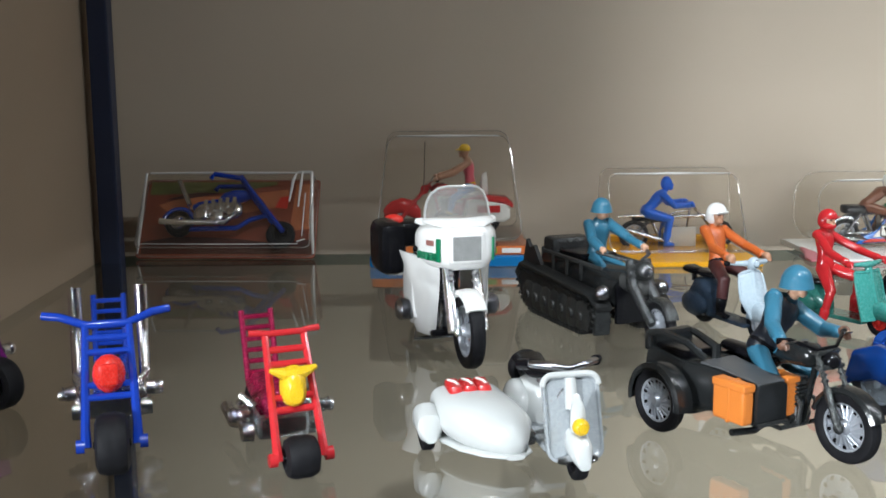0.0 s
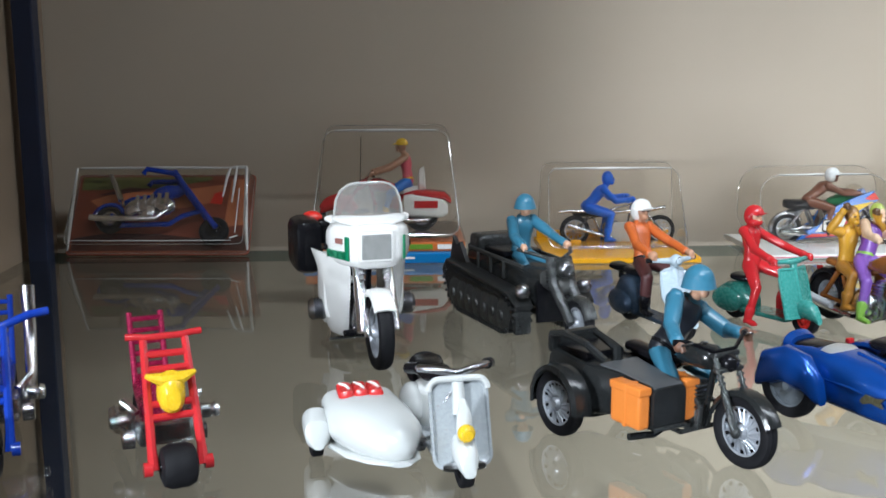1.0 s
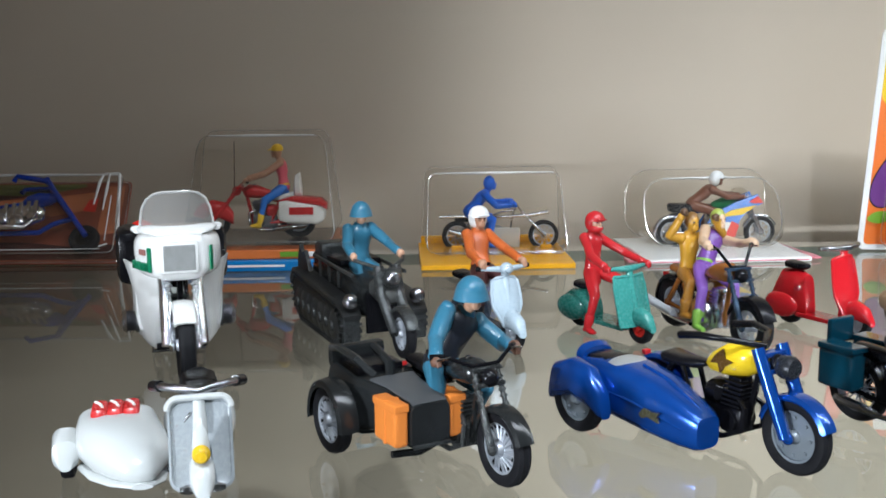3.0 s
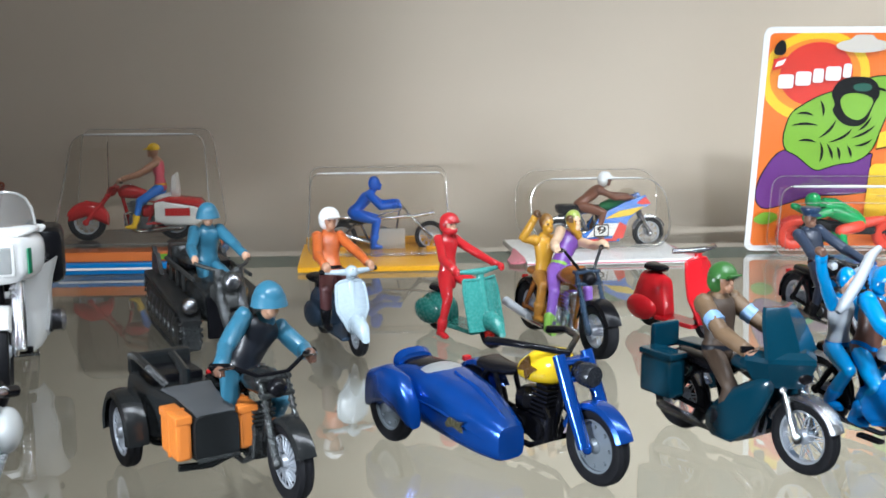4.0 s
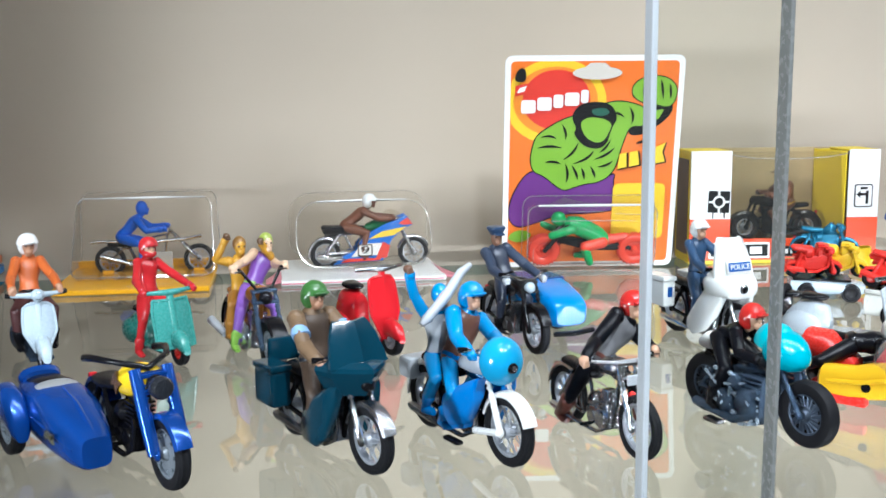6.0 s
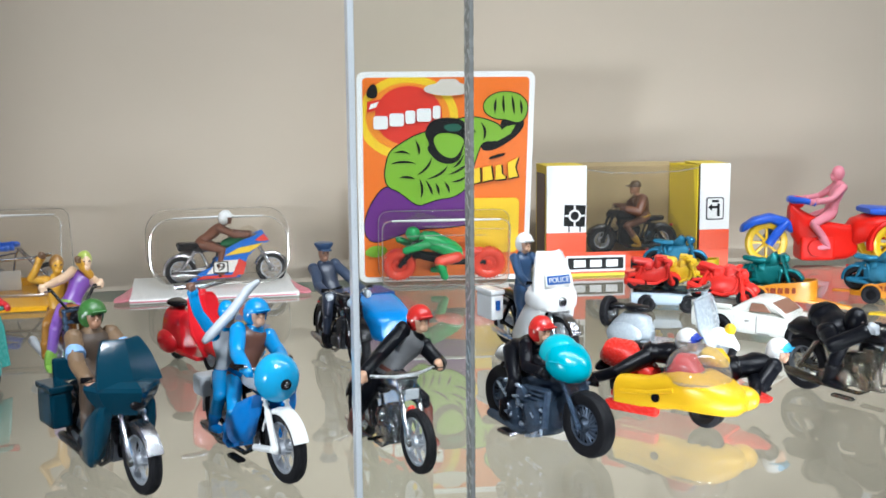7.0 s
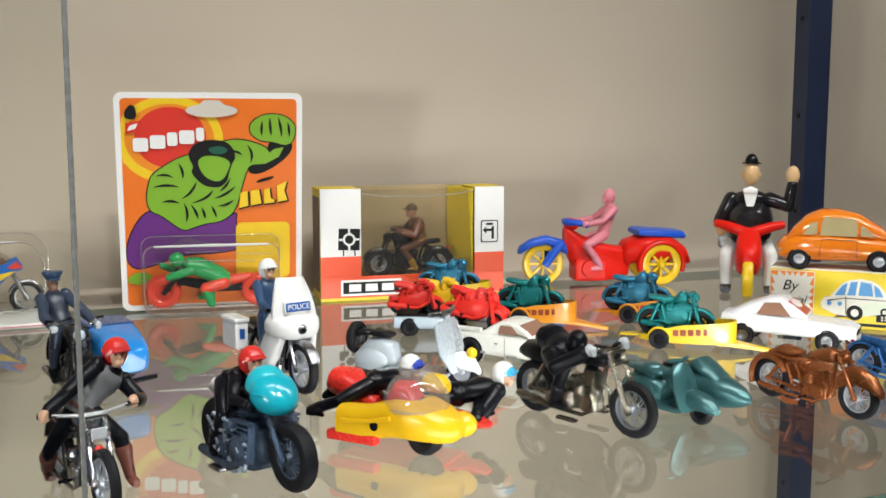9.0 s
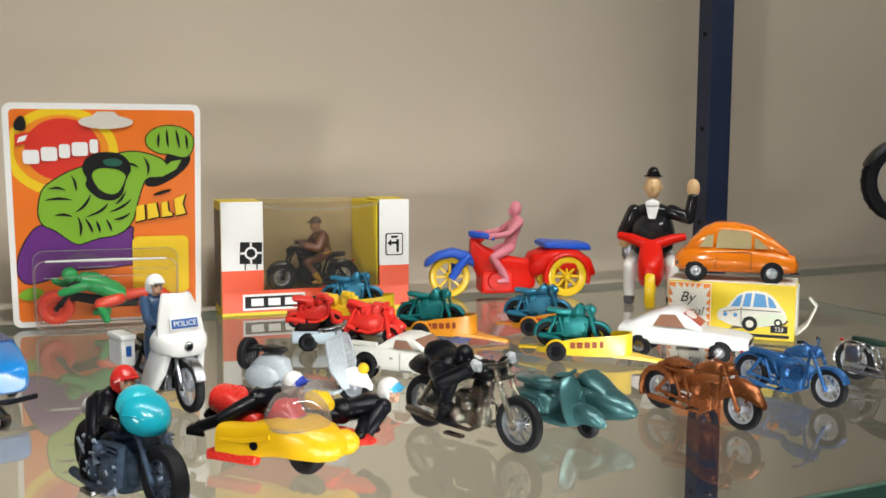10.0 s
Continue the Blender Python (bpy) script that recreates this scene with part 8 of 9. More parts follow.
part("rear_body", Geo().hull([(rx - 24, 18, 3, 14, 3), (rx - 20, 22, 8, 17, 3.2), (rx - 8, 28, 10, 18, 3.2), (rx + 10, 28, 10, 17, 3.2), (rx + 24, 24, 10, 12, 3), (rx + 27, 23, 7, 9, 3)], 24), TOY_RED, b, "red plastic rear body")
for y in (-1, 1):
    part("rear_mudguard", Geo().guard((rx, 0, 16), 19, 8, -15, 200, 1.2, 14, y * 15.5), TOY_RED, b)
part("seat_box", Geo().hull([(rx - 20, 37, 1.6, 14, 5), (rx - 18, 38, 3, 15.5, 5), (rx + 14, 40, 3, 15, 5), (rx + 17, 40, 1.8, 13.5, 5)], 20), TOY_BLUE, b, "blue plastic seat box")
figure(m, "pink plastic figure riding a toy trike", (-2, 32), [(fx - 30, 12, 47), (fx - 30, -12, 47)], [(4, 12, 12), (4, -12, 12)], PINK, PINK, PINK, PINK, "hood", 6, 1.48, PINK, PINK, head=(0.7965, 0.509, 0.0670))

# wind-up figure on a red moped
TUX = plastic("glossy_black", (0.012, 0.012, 0.014), 0.18)
PEACH = plastic("peach", (0.70, 0.45, 0.22), 0.5)
m, W = heading((0.8560, 0.4160), 44, -128)
m = m @ Matrix.Scale(1.1, 4)
b = thing("toy_moped", m, "red plastic moped with a yellow front wheel", "toy motorcycle", "toy motorcycles")
for x, n in ((W / 2, "front_wheel"), (-W / 2, "rear_wheel")):
    w = wheel(b, x, 14, 7, TOY_YEL, "disc", name=n)
    w.children[0].data = w.children[0].data.copy()
    w.children[0].data.materials[0] = TOY_YEL
part("fork", Geo().hull([(W / 2 - 12, 34, 10, 5), (W / 2 - 8, 30, 14, 8, 3), (W / 2 - 1, 26, 12, 8.4, 3), (W / 2 + 6, 26, 7, 6, 2.6), (W / 2 + 9, 25, 3, 3)]), TOY_RED, b, "red plastic front cowl")
part("handlebar", Geo().tube([(4, -21, 46), (9, -14, 45), (12, 0, 40), (9, 14, 45), (4, 21, 46)], [2.6, 3.2, 4.2, 3.2, 2.6], 12), TOY_RED, b, "red plastic handlebar")
part("body", Geo().hull([(-34, 22, 5, 6, 3), (-28, 23, 8, 9, 3), (-10, 22, 9, 9, 3), (8, 20, 8, 7, 3), (12, 20, 5, 5, 3)]), TOY_RED, b)
for y in (-1, 1):
    part("engine_box", Geo().box((-24, y * 16, 34), (14, 9, 14), 2.5), STEEL, b, "silver plastic side motor") if y < 0 else None
g = Geo()
mats = [TUX, CLEAN_WHITE, PEACH, BLACK]
g.hull([(-16, 42, 8, 8), (-13, 44, 14, 13, 2.6), (-4, 46, 17, 15, 2.4), (4, 46, 15, 13.5, 2.4), (9, 47, 9, 8, 2.2)], 22)
g.ellip((-3, 0, 62), (8, 12, 6))
g.limb((-2, -12, 62), (-3, -19, 47), 5, 4.4).limb((-3, -19, 47), (3, -17.5, 42), 4.4, 3.6)
g.limb((-2, 12, 62), (0, 24, 58), 5, 4.2).limb((0, 24, 58), (1, 26, 72), 4.2, 3.6)
g.slot = 1
g.rings([[(9.0, -2.2, 58), (9.4, 2.2, 58), (8.2, 0, 64)], [(8.0, -5, 69), (8.0, 5, 69), (7, 0, 71)]])
g.box((8.4, 0, 68), (2.4, 9, 3.4), 1)
for y in (-1, 1):
    g.limb((-6, y * 10, 32), (4, y * 14, 26), 5.2, 4.6).limb((4, y * 14, 26), (2, y * 14, 7), 4.6, 3.8)
g.slot = 2
g.ellip((0, 0, 79), (6, 5.4, 8.2), n=16, rows=10).ellip((6, 0, 78), (1.6, 1.2, 1.6), n=8, rows=6)
g.ellip((3, -17.5, 42), (4.4, 4.2, 4.2)).ellip((1, 26, 78), (3, 4.4, 6.4))
for y in (-1, 1):
    g.ellip((-1, y * 5.6, 78), (1.2, 1.0, 1.8), n=8, rows=6)
g.slot = 3
g.ellip((-0.5, 0, 86), (4.4, 4.4, 6), 0, 1.6, n=18, rows=8).lathe([(4, 86), (6, 86.2), (6.2, 85.4), (4, 85.2)], (-0.5, 0, 0), 20, "z")
for y in (-1, 1):
    g.hull([(-3, 3.6, 2.6, 3.4, 2.4, y * 14), (2, 3.6, 3.2, 3.8, 2.4, y * 14), (9, 2.6, 2.2, 3.2, 2.4, y * 14)], 12)
solid("wind_up_figurine", g, mats, m, "black-coated plastic figure with bowler hat waving on a moped", "figurine", "toy riders")

# ---- packages ----
CARD_WHITE = mat("print_white", (0.82, 0.81, 0.78), 0.4, 0, 0.06, 90, 0.1)
CARD_ORANGE = mat("card_orange", (0.80, 0.17, 0.008), 0.38, 0, 0.08, 90, 0.1)
CARD_YEL = mat("card_bright_yellow", (0.84, 0.56, 0.01), 0.38, 0, 0.08, 90, 0.1)
CARD_RED = mat("card_red", (0.68, 0.03, 0.012), 0.38, 0, 0.08, 90, 0.1)
CARD_GREEN = mat("card_green", (0.13, 0.30, 0.015), 0.38, 0, 0.1, 90, 0.1)
CARD_PURPLE = mat("card_purple", (0.13, 0.02, 0.20), 0.38, 0, 0.1, 90, 0.1)
TOY_GREEN = plastic("toy_green", (0.02, 0.36, 0.10), 0.35)
TOY_CORAL = plastic("toy_coral", (0.72, 0.06, 0.03), 0.3)


def oval(cx, cz, rx, rz, n=36, a0=0.0, turn=0.0):
    c, s = math.cos(turn), math.sin(turn)
    return [(cx + rx * math.cos(t) * c - rz * math.sin(t) * s, cz + rx * math.cos(t) * s + rz * math.sin(t) * c) for t in (a0 + 2 * math.pi * k / n for k in range(n))]


def clip_to(outline, x0, x1, z0, z1):
    return [(min(max(x, x0), x1), min(max(z, z0), z1)) for x, z in outline]


def shell(x0, x1, z0, z1, y_back, depth, taper=3.0, r=6.0, thick=0.5, top_cut=0.0, rows=5):
    """A vacuum-formed dome: rounded outline rising towards the viewer (minus y), one thin sheet."""
    g, rings = Geo(), []
    for k in range(rows + 1):
        t = k / rows
        ins = taper * t + (2.2 * max(0, t - 0.72) / 0.28 if t > 0.72 else 0)
        y = y_back - depth * min(1, t * 1.08)
        rings.append([(x, y + top_cut * (z - z0) / (z1 - z0) * t, z) for x, z in rounded(x0 + ins, x1 - ins, z0 + ins * 0.4, z1 - ins, max(1.5, r - ins * 0.3))])
    g.rings(rings, False)
    n = len(rings[0])
    g.f.append(tuple(range(len(g.v) - n, len(g.v))))
    g.m.append(0)
    return g


def dome(parent, x0, x1, z0, z1, y_back, depth, taper, r, slant=0.0, name="dome", lean=0.0):
    """The clear dome with its thick, bright front and back edges."""
    g = shell(x0, x1, z0, z1, y_back, depth, taper, r, top_cut=lean)
    cx = (x0 + x1) / 2
    g.v = [(cx + (x - cx) * (1 - slant * (z - z0) / (z1 - z0)), y, z) for x, y, z in g.v]
    d = part(name, g, BLISTER, parent, "clear vacuum-formed plastic")
    for ins, y, rad in ((taper * 0.72, y_back - depth * 0.76, 0.45), (0, y_back, 0.35)):
        o = rounded(x0 + ins, x1 - ins, z0 + ins * 0.4, z1 - ins, max(1.5, r - ins * 0.3))
        o = [(cx + (x - cx) * (1 - slant * (z - z0) / (z1 - z0)), z) for x, z in o]
        tip = lean if y < y_back else 0.0
        part("edge", Geo().tube([(x, y + tip * 0.76 * (z - z0) / (z1 - z0), z) for x, z in o + o[:1]], rad, 6), BLISTER_EDGE, d, "bright moulded edge")
        if y < y_back:
            zt = max(z for x, z in o)
            y = y + tip * 0.76
            xs = [x for x, z in o if zt - z < 0.2]
            # The lip's highlight is painted on as a hazy white tube.
            part("lip", Geo().tube([(min(xs), y - 0.3, zt), ((min(xs) + max(xs)) / 2, y - 0.5, zt + 0.1), (max(xs), y - 0.3, zt)], [0.6, 1.0, 0.6], 8), BLISTER_GLINT, d, "moulded lip with its glint painted white")
    return d


# carded bike on an orange card with plain green and purple print
p0, p1 = Vector((0.4345, 0.5145, 0)), Vector((0.5460, 0.5000, 0))
ang = math.atan2(p1.y - p0.y, p1.x - p0.x)
m = Matrix.Translation(p0 + Vector((0.003, 0, 0))) @ Matrix.Rotation(ang, 4, "Z") @ pose(0, 0, 0.0012, 10, 0, 0)
CW, CH = 116, 143
b = thing("carded_toy_bike", m, "orange blister card with a green and coral toy bike", "toy package")
card = part("card", Geo().plate(rounded(0, CW, 0, CH, 5), 0, 0.9), CARD_WHITE, b, "white-edged printed card", smooth=False)
lay = [0.0]


def ink(outline, material, name="print", label="", parent=None):
    lay[0] += 0.035
    return part(name, Geo().plate(clip_to(outline, 3.6, CW - 3.6, 3.6, CH - 3.6), -lay[0] - 0.03, -lay[0]), material, parent or card, label, smooth=False)


ink(rounded(3.6, CW - 3.6, 3.6, CH - 3.6, 3), CARD_ORANGE, "ground_print", "flat orange print")
ink(oval(33, 113, 33, 28), CARD_YEL, "ring_print", "yellow ring")
ink(oval(33, 113.5, 27.5, 22.5), mat("card_deep_orange", (0.80, 0.25, 0.01), 0.38, 0, 0.08, 90, 0.1), "ring_print")
ink(oval(33.5, 114.5, 22, 19.5), CARD_RED, "disc_print", "red disc")


def soft(outline, rounds=2):
    """Corners cut twice, for a drawn line."""
    for _ in range(rounds):
        cut = []
        for (x, z), (u, w) in zip(outline, outline[1:] + outline[:1]):
            cut += [(x * 0.75 + u * 0.25, z * 0.75 + w * 0.25), (x * 0.25 + u * 0.75, z * 0.25 + w * 0.75)]
        outline = cut
    return outline


def grown(outline, d):
    """The outline pushed outwards by d."""
    n, area2 = len(outline), sum(a[0] * b[1] - b[0] * a[1] for a, b in zip(outline, outline[1:] + outline[:1]))
    out = []
    for i in range(n):
        (ax, az), (x, z), (bx, bz) = outline[i - 1], outline[i], outline[(i + 1) % n]
        q = Vector((bz - az, ax - bx)).normalized() * math.copysign(d, area2)
        out.append((x + q.x, z + q.y))
    return out


def stroke(pts, w):
    """A tapered drawn line through three points."""
    line = []
    for k in range(9):
        t = k / 8
        line.append(Vector(pts[0]) * (1 - t) ** 2 + Vector(pts[1]) * 2 * t * (1 - t) + Vector(pts[2]) * t * t)
    left, right = [], []
    for k, p in enumerate(line):
        q = (line[min(k + 1, 8)] - line[max(k - 1, 0)]).normalized()
        h = w * (0.15 + math.sin(math.pi * k / 8))
        left.append((p.x - q.y * h, p.y + q.x * h))
        right.append((p.x + q.y * h, p.y - q.x * h))
    return left + right[::-1]


# a plain green torso with one arm raised, dark contours, purple below; no features
TROUSERS = [(13.9, 64.2), (20.7, 67.5), (27.4, 63.6), (38, 55.1), (45.3, 55.1), (56.3, 57.8), (69.9, 62.8), (74.1, 65.2), (72.6, 59.3), (75.2, 49.6), (79.1, 40.9), (59.4, 37.9), (38.5, 37.9), (18.8, 30.2), (8.6, 28.2), (3.4, 36), (5.6, 49.6)]
TORSO = [(19.8, 66.7), (17.5, 73.9), (18.7, 82.7), (20.9, 90.5), (28.3, 95.9), (37.4, 101.2), (47.5, 104.5), (62.4, 110.9), (72.2, 113.4), (80.5, 112.6), (89.1, 109.9), (94, 107), (95.6, 102.1), (93.2, 97.3), (87.2, 95.9), (82.2, 96.7), (79.5, 90.5), (76.6, 80.7), (74.2, 70), (69.9, 63.2), (62.3, 59), (54.1, 58.4), (45.2, 55.4), (41.3, 53.9), (36.9, 55.4), (26.7, 64.2)]
FOREARM = [(82.9, 97.3), (80.8, 91.4), (88.2, 90.1), (99.5, 95.9), (108.4, 103.7), (110.5, 110.9), (102.7, 113.8), (93, 110.9), (95.6, 102.1), (91.2, 96.7)]
FIST = [(82.7, 117.7), (82.8, 123.2), (87.2, 127.4), (93.9, 129.8), (104.2, 129), (110, 124.5), (111.9, 119.7), (110.1, 111.9), (105.5, 109), (96.9, 111.9), (91.2, 111.9), (86.3, 114.2)]
HAIR = [(43.7, 102.1), (45.5, 108), (50, 111.9), (57.9, 113.4), (67.3, 112.3), (72, 108), (73.7, 101.2), (71.5, 98.3), (69.4, 92.4), (68, 85.6), (62.8, 81.7), (54.5, 82.7), (49.4, 86.6), (45.2, 92.4), (47.3, 95.9)]
OVAL = [(49.6, 98.6), (51.9, 102.1), (57.5, 103.1), (65.9, 101.8), (70.5, 98.3), (68.8, 93.4), (66, 87.6), (61.2, 85.6), (54.6, 88.5), (51.2, 93.4)]
LEAF_INK = mat("card_leaf_green", (0.20, 0.42, 0.02), 0.38, 0, 0.1, 90, 0.1)
for shape, tint, words in ((TROUSERS, CARD_PURPLE, "plain purple mass"), (TORSO, LEAF_INK, "plain green mass")):
    ink(grown(soft(shape), 0.8), INK, "shape_print", "dark contour")
    ink(soft(shape), tint, "shape_print", words)
ink(soft(FOREARM), INK, "shape_print", "dark shaded mass")
ink([(84, 99), (92, 97), (101, 102), (104, 108), (98, 107), (92, 102)], LEAF_INK, "shape_print")
ink(grown(soft(FIST), 0.7), INK, "shape_print", "dark contour")
ink(soft(FIST), LEAF_INK, "shape_print", "plain green mass")
ink(soft(HAIR), INK, "shape_print", "dark mass")
ink(soft([(55.7, 108), (64.7, 109.5), (69.2, 106.4), (65.6, 103.7), (58.4, 104.1)]), mat("card_teal", (0.01, 0.10, 0.06), 0.38, 0, 0.1, 90, 0.1), "shape_print")
ink(soft(OVAL), LEAF_INK, "shape_print", "plain green oval")
for pts in (((48.7, 86.6), (46.8, 78.8), (39.2, 74.9)), ((58.9, 80.7), (56.7, 74.9), (45.8, 72)), ((73, 82.7), (67.7, 76.9), (59.8, 74.9)), ((22, 82.7), (29.5, 85), (38, 82.7)), ((27.1, 73), (33.1, 74.5), (37.6, 72)), ((40.7, 72), (43.7, 65.2), (41.5, 59.3)), ((44.9, 71), (48.9, 65.2), (49.1, 61.3)), ((51.4, 69.1), (53.5, 65.2), (53.6, 61.3))):
    ink(stroke(pts, 0.75), INK, "contour_print", "dark contour line")
for pts in (((57.5, 70), (60.1, 66.1), (60.7, 62.3)), ((90.6, 125.5), (89.8, 120.6), (90.1, 115.8)), ((95.3, 127.4), (95.3, 121.6), (96.2, 115.8)), ((100.8, 127.4), (102.2, 121.6), (102.9, 114.8)), ((106.6, 124.5), (107.8, 119.7), (107.6, 114.8)), ((80.9, 109.9), (85.5, 104.1), (82.8, 98.3)), ((37.8, 98.3), (41, 93.4), (40.2, 88.5)), ((63.1, 79.8), (67, 81.7), (70, 88.5)), ((24, 90), (30, 92), (34, 89)), ((68, 105), (74, 107), (78, 103)), ((72, 74), (68, 70), (62, 70))):
    ink(stroke(pts, 0.7), INK, "contour_print", "dark contour line")
ink(soft([(3.6, 22.4), (8.8, 26.7), (17.3, 26.3), (19.9, 22.4), (12.2, 17.5), (4.6, 19.5)]), LEAF_INK, "shape_print")
ink(rounded(73, 108, 20, 58.5, 4), CARD_YEL, "panel_print", "yellow panel")
for k, w_ in enumerate((9.4, 9.4, 6.4, 9.4, 5)):
    x_ = 10.5 + (0, 10.4, 20.8, 28.2, 38.6)[k]
    z_ = 106 + (x_ - 10.5) * 0.17
    ink(rounded(x_, x_ + w_, z_, z_ + 8.6, 1.6, 4), CARD_WHITE, "brand_block", "white rounded block")
ink([(6.5, 117), (6.5, 124), (15, 125.5), (15, 119)], CARD_RED, "brand_mark")
ink([(7.6, 119), (9, 122.4), (14, 124), (12.4, 120.4)], CARD_WHITE, "brand_mark")
for o in (((75.3, 68.3), (76.1, 78.4), (80.7, 79.6), (81.2, 69.8)), ((82.9, 69.8), (82.7, 79.6), (88.1, 80.7), (89.6, 71.4)), ((91.3, 71), (91.4, 80.7), (94.9, 81.5), (95.6, 74.9), (98.2, 73.3), (97.8, 71.8)), ((100.2, 72), (99.3, 82.7), (106.3, 86.2), (104.3, 79.8), (106.4, 73.3))):
    ink(grown([(x + 0.5, z - 0.5) for x, z in o], 0.7), INK, "name_block", "dark edge of a block")
    ink(list(o), CARD_YEL, "name_block", "yellow slanted block")
ink(soft([(86, 84.6), (87, 87), (98, 90), (97, 87.4)]), INK, "name_bar")
ink(soft([(6, 127), (6.5, 132), (10, 136), (13, 134), (13.5, 128), (11, 126)], 1), INK, "brand_mark")
hanger = oval(59, 132, 16, 4.2, 30)
ink([(x, z + (2.4 if abs(x - 59) < 6 and z > 132 else 0)) for x, z in hanger], mat("hanger_hole", (0.62, 0.57, 0.49), 0.7, 0, 0.1, 40, 0.1), "hanger_hole", "punched hanger slot showing the wall")
bl = dome(b, 13, 101, 3, 51, -3.4, 22, 2.5, 7, name="blister")
# Thin hazy tubes stand for highlights on the blister front.
for pts, r in (([(20, -25.6, 40), (50, -25.8, 40.6), (84, -25.6, 40)], 0.5), ([(30, -25.7, 34), (58, -25.8, 34.4)], 0.4), ([(70, -25.7, 45), (94, -25.4, 44)], 0.7), ([(18, -25.4, 6), (18, -25.6, 22)], 0.5), ([(40, -25.7, 46.5), (62, -25.8, 46.8)], 0.6)):
    part("crease", Geo().tube(pts, [r * 0.4] + [r] * (len(pts) - 2) + [r * 0.4], 8), BLISTER_EDGE, bl, "soft glint on the plastic, drawn as a tube")
tb = m @ mm(56, -13, 6.5, -6.5, 0, 180)
t = thing("blister_toy_bike", tb, "coral-wheeled plastic toy bike inside a blister", "toy motorcycle", "toy motorcycles")
for x, nm in ((30, "front_wheel"), (-30, "rear_wheel")):
    w = part(nm, rim_mesh(11, 7, TOY_CORAL, "disc"), None, t)
    w.matrix_basis = mm(x, 0, 11)
    ty = part("tyre", tyre_mesh(11, 7, knobs=True).copy(), None, w, "coral plastic tyre")
    ty.data.materials[0] = TOY_CORAL
part("frame", Geo().tube([(30, 0, 11), (18, 0, 18), (0, 0, 14), (-28, 0, 12)], [2, 3, 4, 2.5]), BLACK, t)
part("fork", Geo().tube([(30, -4, 11), (20, -4, 24), (14, -4, 30)], 1.6).tube([(30, 4, 11), (20, 4, 24), (14, 4, 30)], 1.6), BLACK, t)
g = Geo()
g.hull([(-12, 18, 4, 5), (-8, 20, 6, 6), (6, 27, 6.5, 7), (14, 29, 5, 6), (17, 29, 2.5, 3)])
g.limb((12, -6, 28), (22, -8, 22), 3, 2.6).limb((22, -8, 22), (30, -7, 26), 2.6, 2.2).limb((12, 6, 28), (26, 7, 24), 3, 2.4)
g.ellip((21, 0, 33), (5, 4.4, 5))
g.slot = 1
g.limb((-8, -5, 18), (4, -8, 16), 4, 3.4).limb((-8, 5, 18), (4, 8, 16), 4, 3.4).limb((-10, 0, 17), (-24, 0, 20), 4, 2.5)
g.slot = 0
g.limb((4, -8, 16), (0, -8, 5), 3.2, 2.6).limb((4, 8, 16), (0, 8, 5), 3.2, 2.6).hull([(-3, 3, 2, 2, 2.4, -8), (2, 3, 2.4, 2.6, 2.4, -8), (8, 2.4, 1.6, 2, 2.4, -8)], 12)
solid("blister_rider_figurine", g, [TOY_GREEN, TOY_CORAL], tb, "green and coral plastic figure crouching on a blister bike", "figurine", "toy riders")

# window box with a boxed motorcycle
m = Matrix.Translation((0.5685, 0.5075, 0)) @ Matrix.Rotation(radians(-6), 4, "Z")
BW, BH, BD = 133, 78, 34
BOX_RED = mat("box_red", (0.80, 0.085, 0.022), 0.38, 0, 0.08, 90, 0.1)
b = thing("boxed_toy_motorcycle_carton", m, "red, white and yellow card window box", "box")
part("back_panel", Geo().box((BW / 2, BD - 0.6, BH / 2), (BW, 1.2, BH), 0.3), mat("box_tan_inside", (0.40, 0.30, 0.15), 0.7, 0, 0.2, 60, 0.1), b)
part("base_panel", Geo().box((BW / 2, BD / 2, 0.7), (BW - 0.6, BD - 3, 1.4), 0.3), BOX_YEL, b)
part("side_panel", Geo().box((0.6, BD / 2, BH / 2), (1.2, BD - 0.2, BH), 0.3), BOX_YEL, b, "yellow printed side panel")
part("side_print", Geo().box((-0.25, BD / 2, BH / 2), (0.5, BD - 9, BH - 12), 0), mat("print_brown", (0.10, 0.05, 0.035), 0.45, 0, 0.6, 60, 0.1), b, "dark printed side picture")
part("side_panel", Geo().box((BW - 0.6, BD / 2, BH / 2), (1.2, BD - 0.2, BH), 0.3), BOX_YEL, b)
part("inner_panel", Geo().box((BW - 28, BD / 2, BH / 2), (1.0, BD - 2, BH - 2), 0.3, Matrix.Rotation(radians(19), 4, "Z")), BOX_YEL, b, "yellow inner panel")
part("inner_panel", Geo().box((BW - 22, BD - 3, BH / 2), (13, 1.0, BH - 2), 0.3), BOX_YEL, b)
for x0, x1 in ((0, 28.5), (BW - 22, BW)):
    pl = part("front_panel", Geo().box(((x0 + x1) / 2, 0, (BH + 31) / 2), (x1 - x0, 1.2, BH - 31), 0.3), CARD_WHITE, b, "white front panel")
    part("top_flap", Geo().box(((x0 + x1) / 2, BD / 2, BH - 0.5), (x1 - x0 - 0.4, BD - 1, 1.0), 0.3), BOX_YEL, b)
    part("red_panel", Geo().box(((x0 + x1) / 2, 0, 24.0), (x1 - x0, 1.21, 14), 0.2), BOX_RED, b)
part("red_front", Geo().box((BW / 2, 0, 9.2), (BW - 0.2, 1.2, 15.6), 0.3), BOX_RED, b, "red lower front")
part("yellow_line", Geo().box((BW / 2, -0.4, 1.0), (BW, 0.8, 2), 0.1), BOX_YEL, b)
sg = part("road_sign_print", Geo().box((20, -0.75, 43), (15, 0.3, 15), 0, Matrix.Rotation(0.04, 4, "Y")), INK, b, "black roundabout sign print")
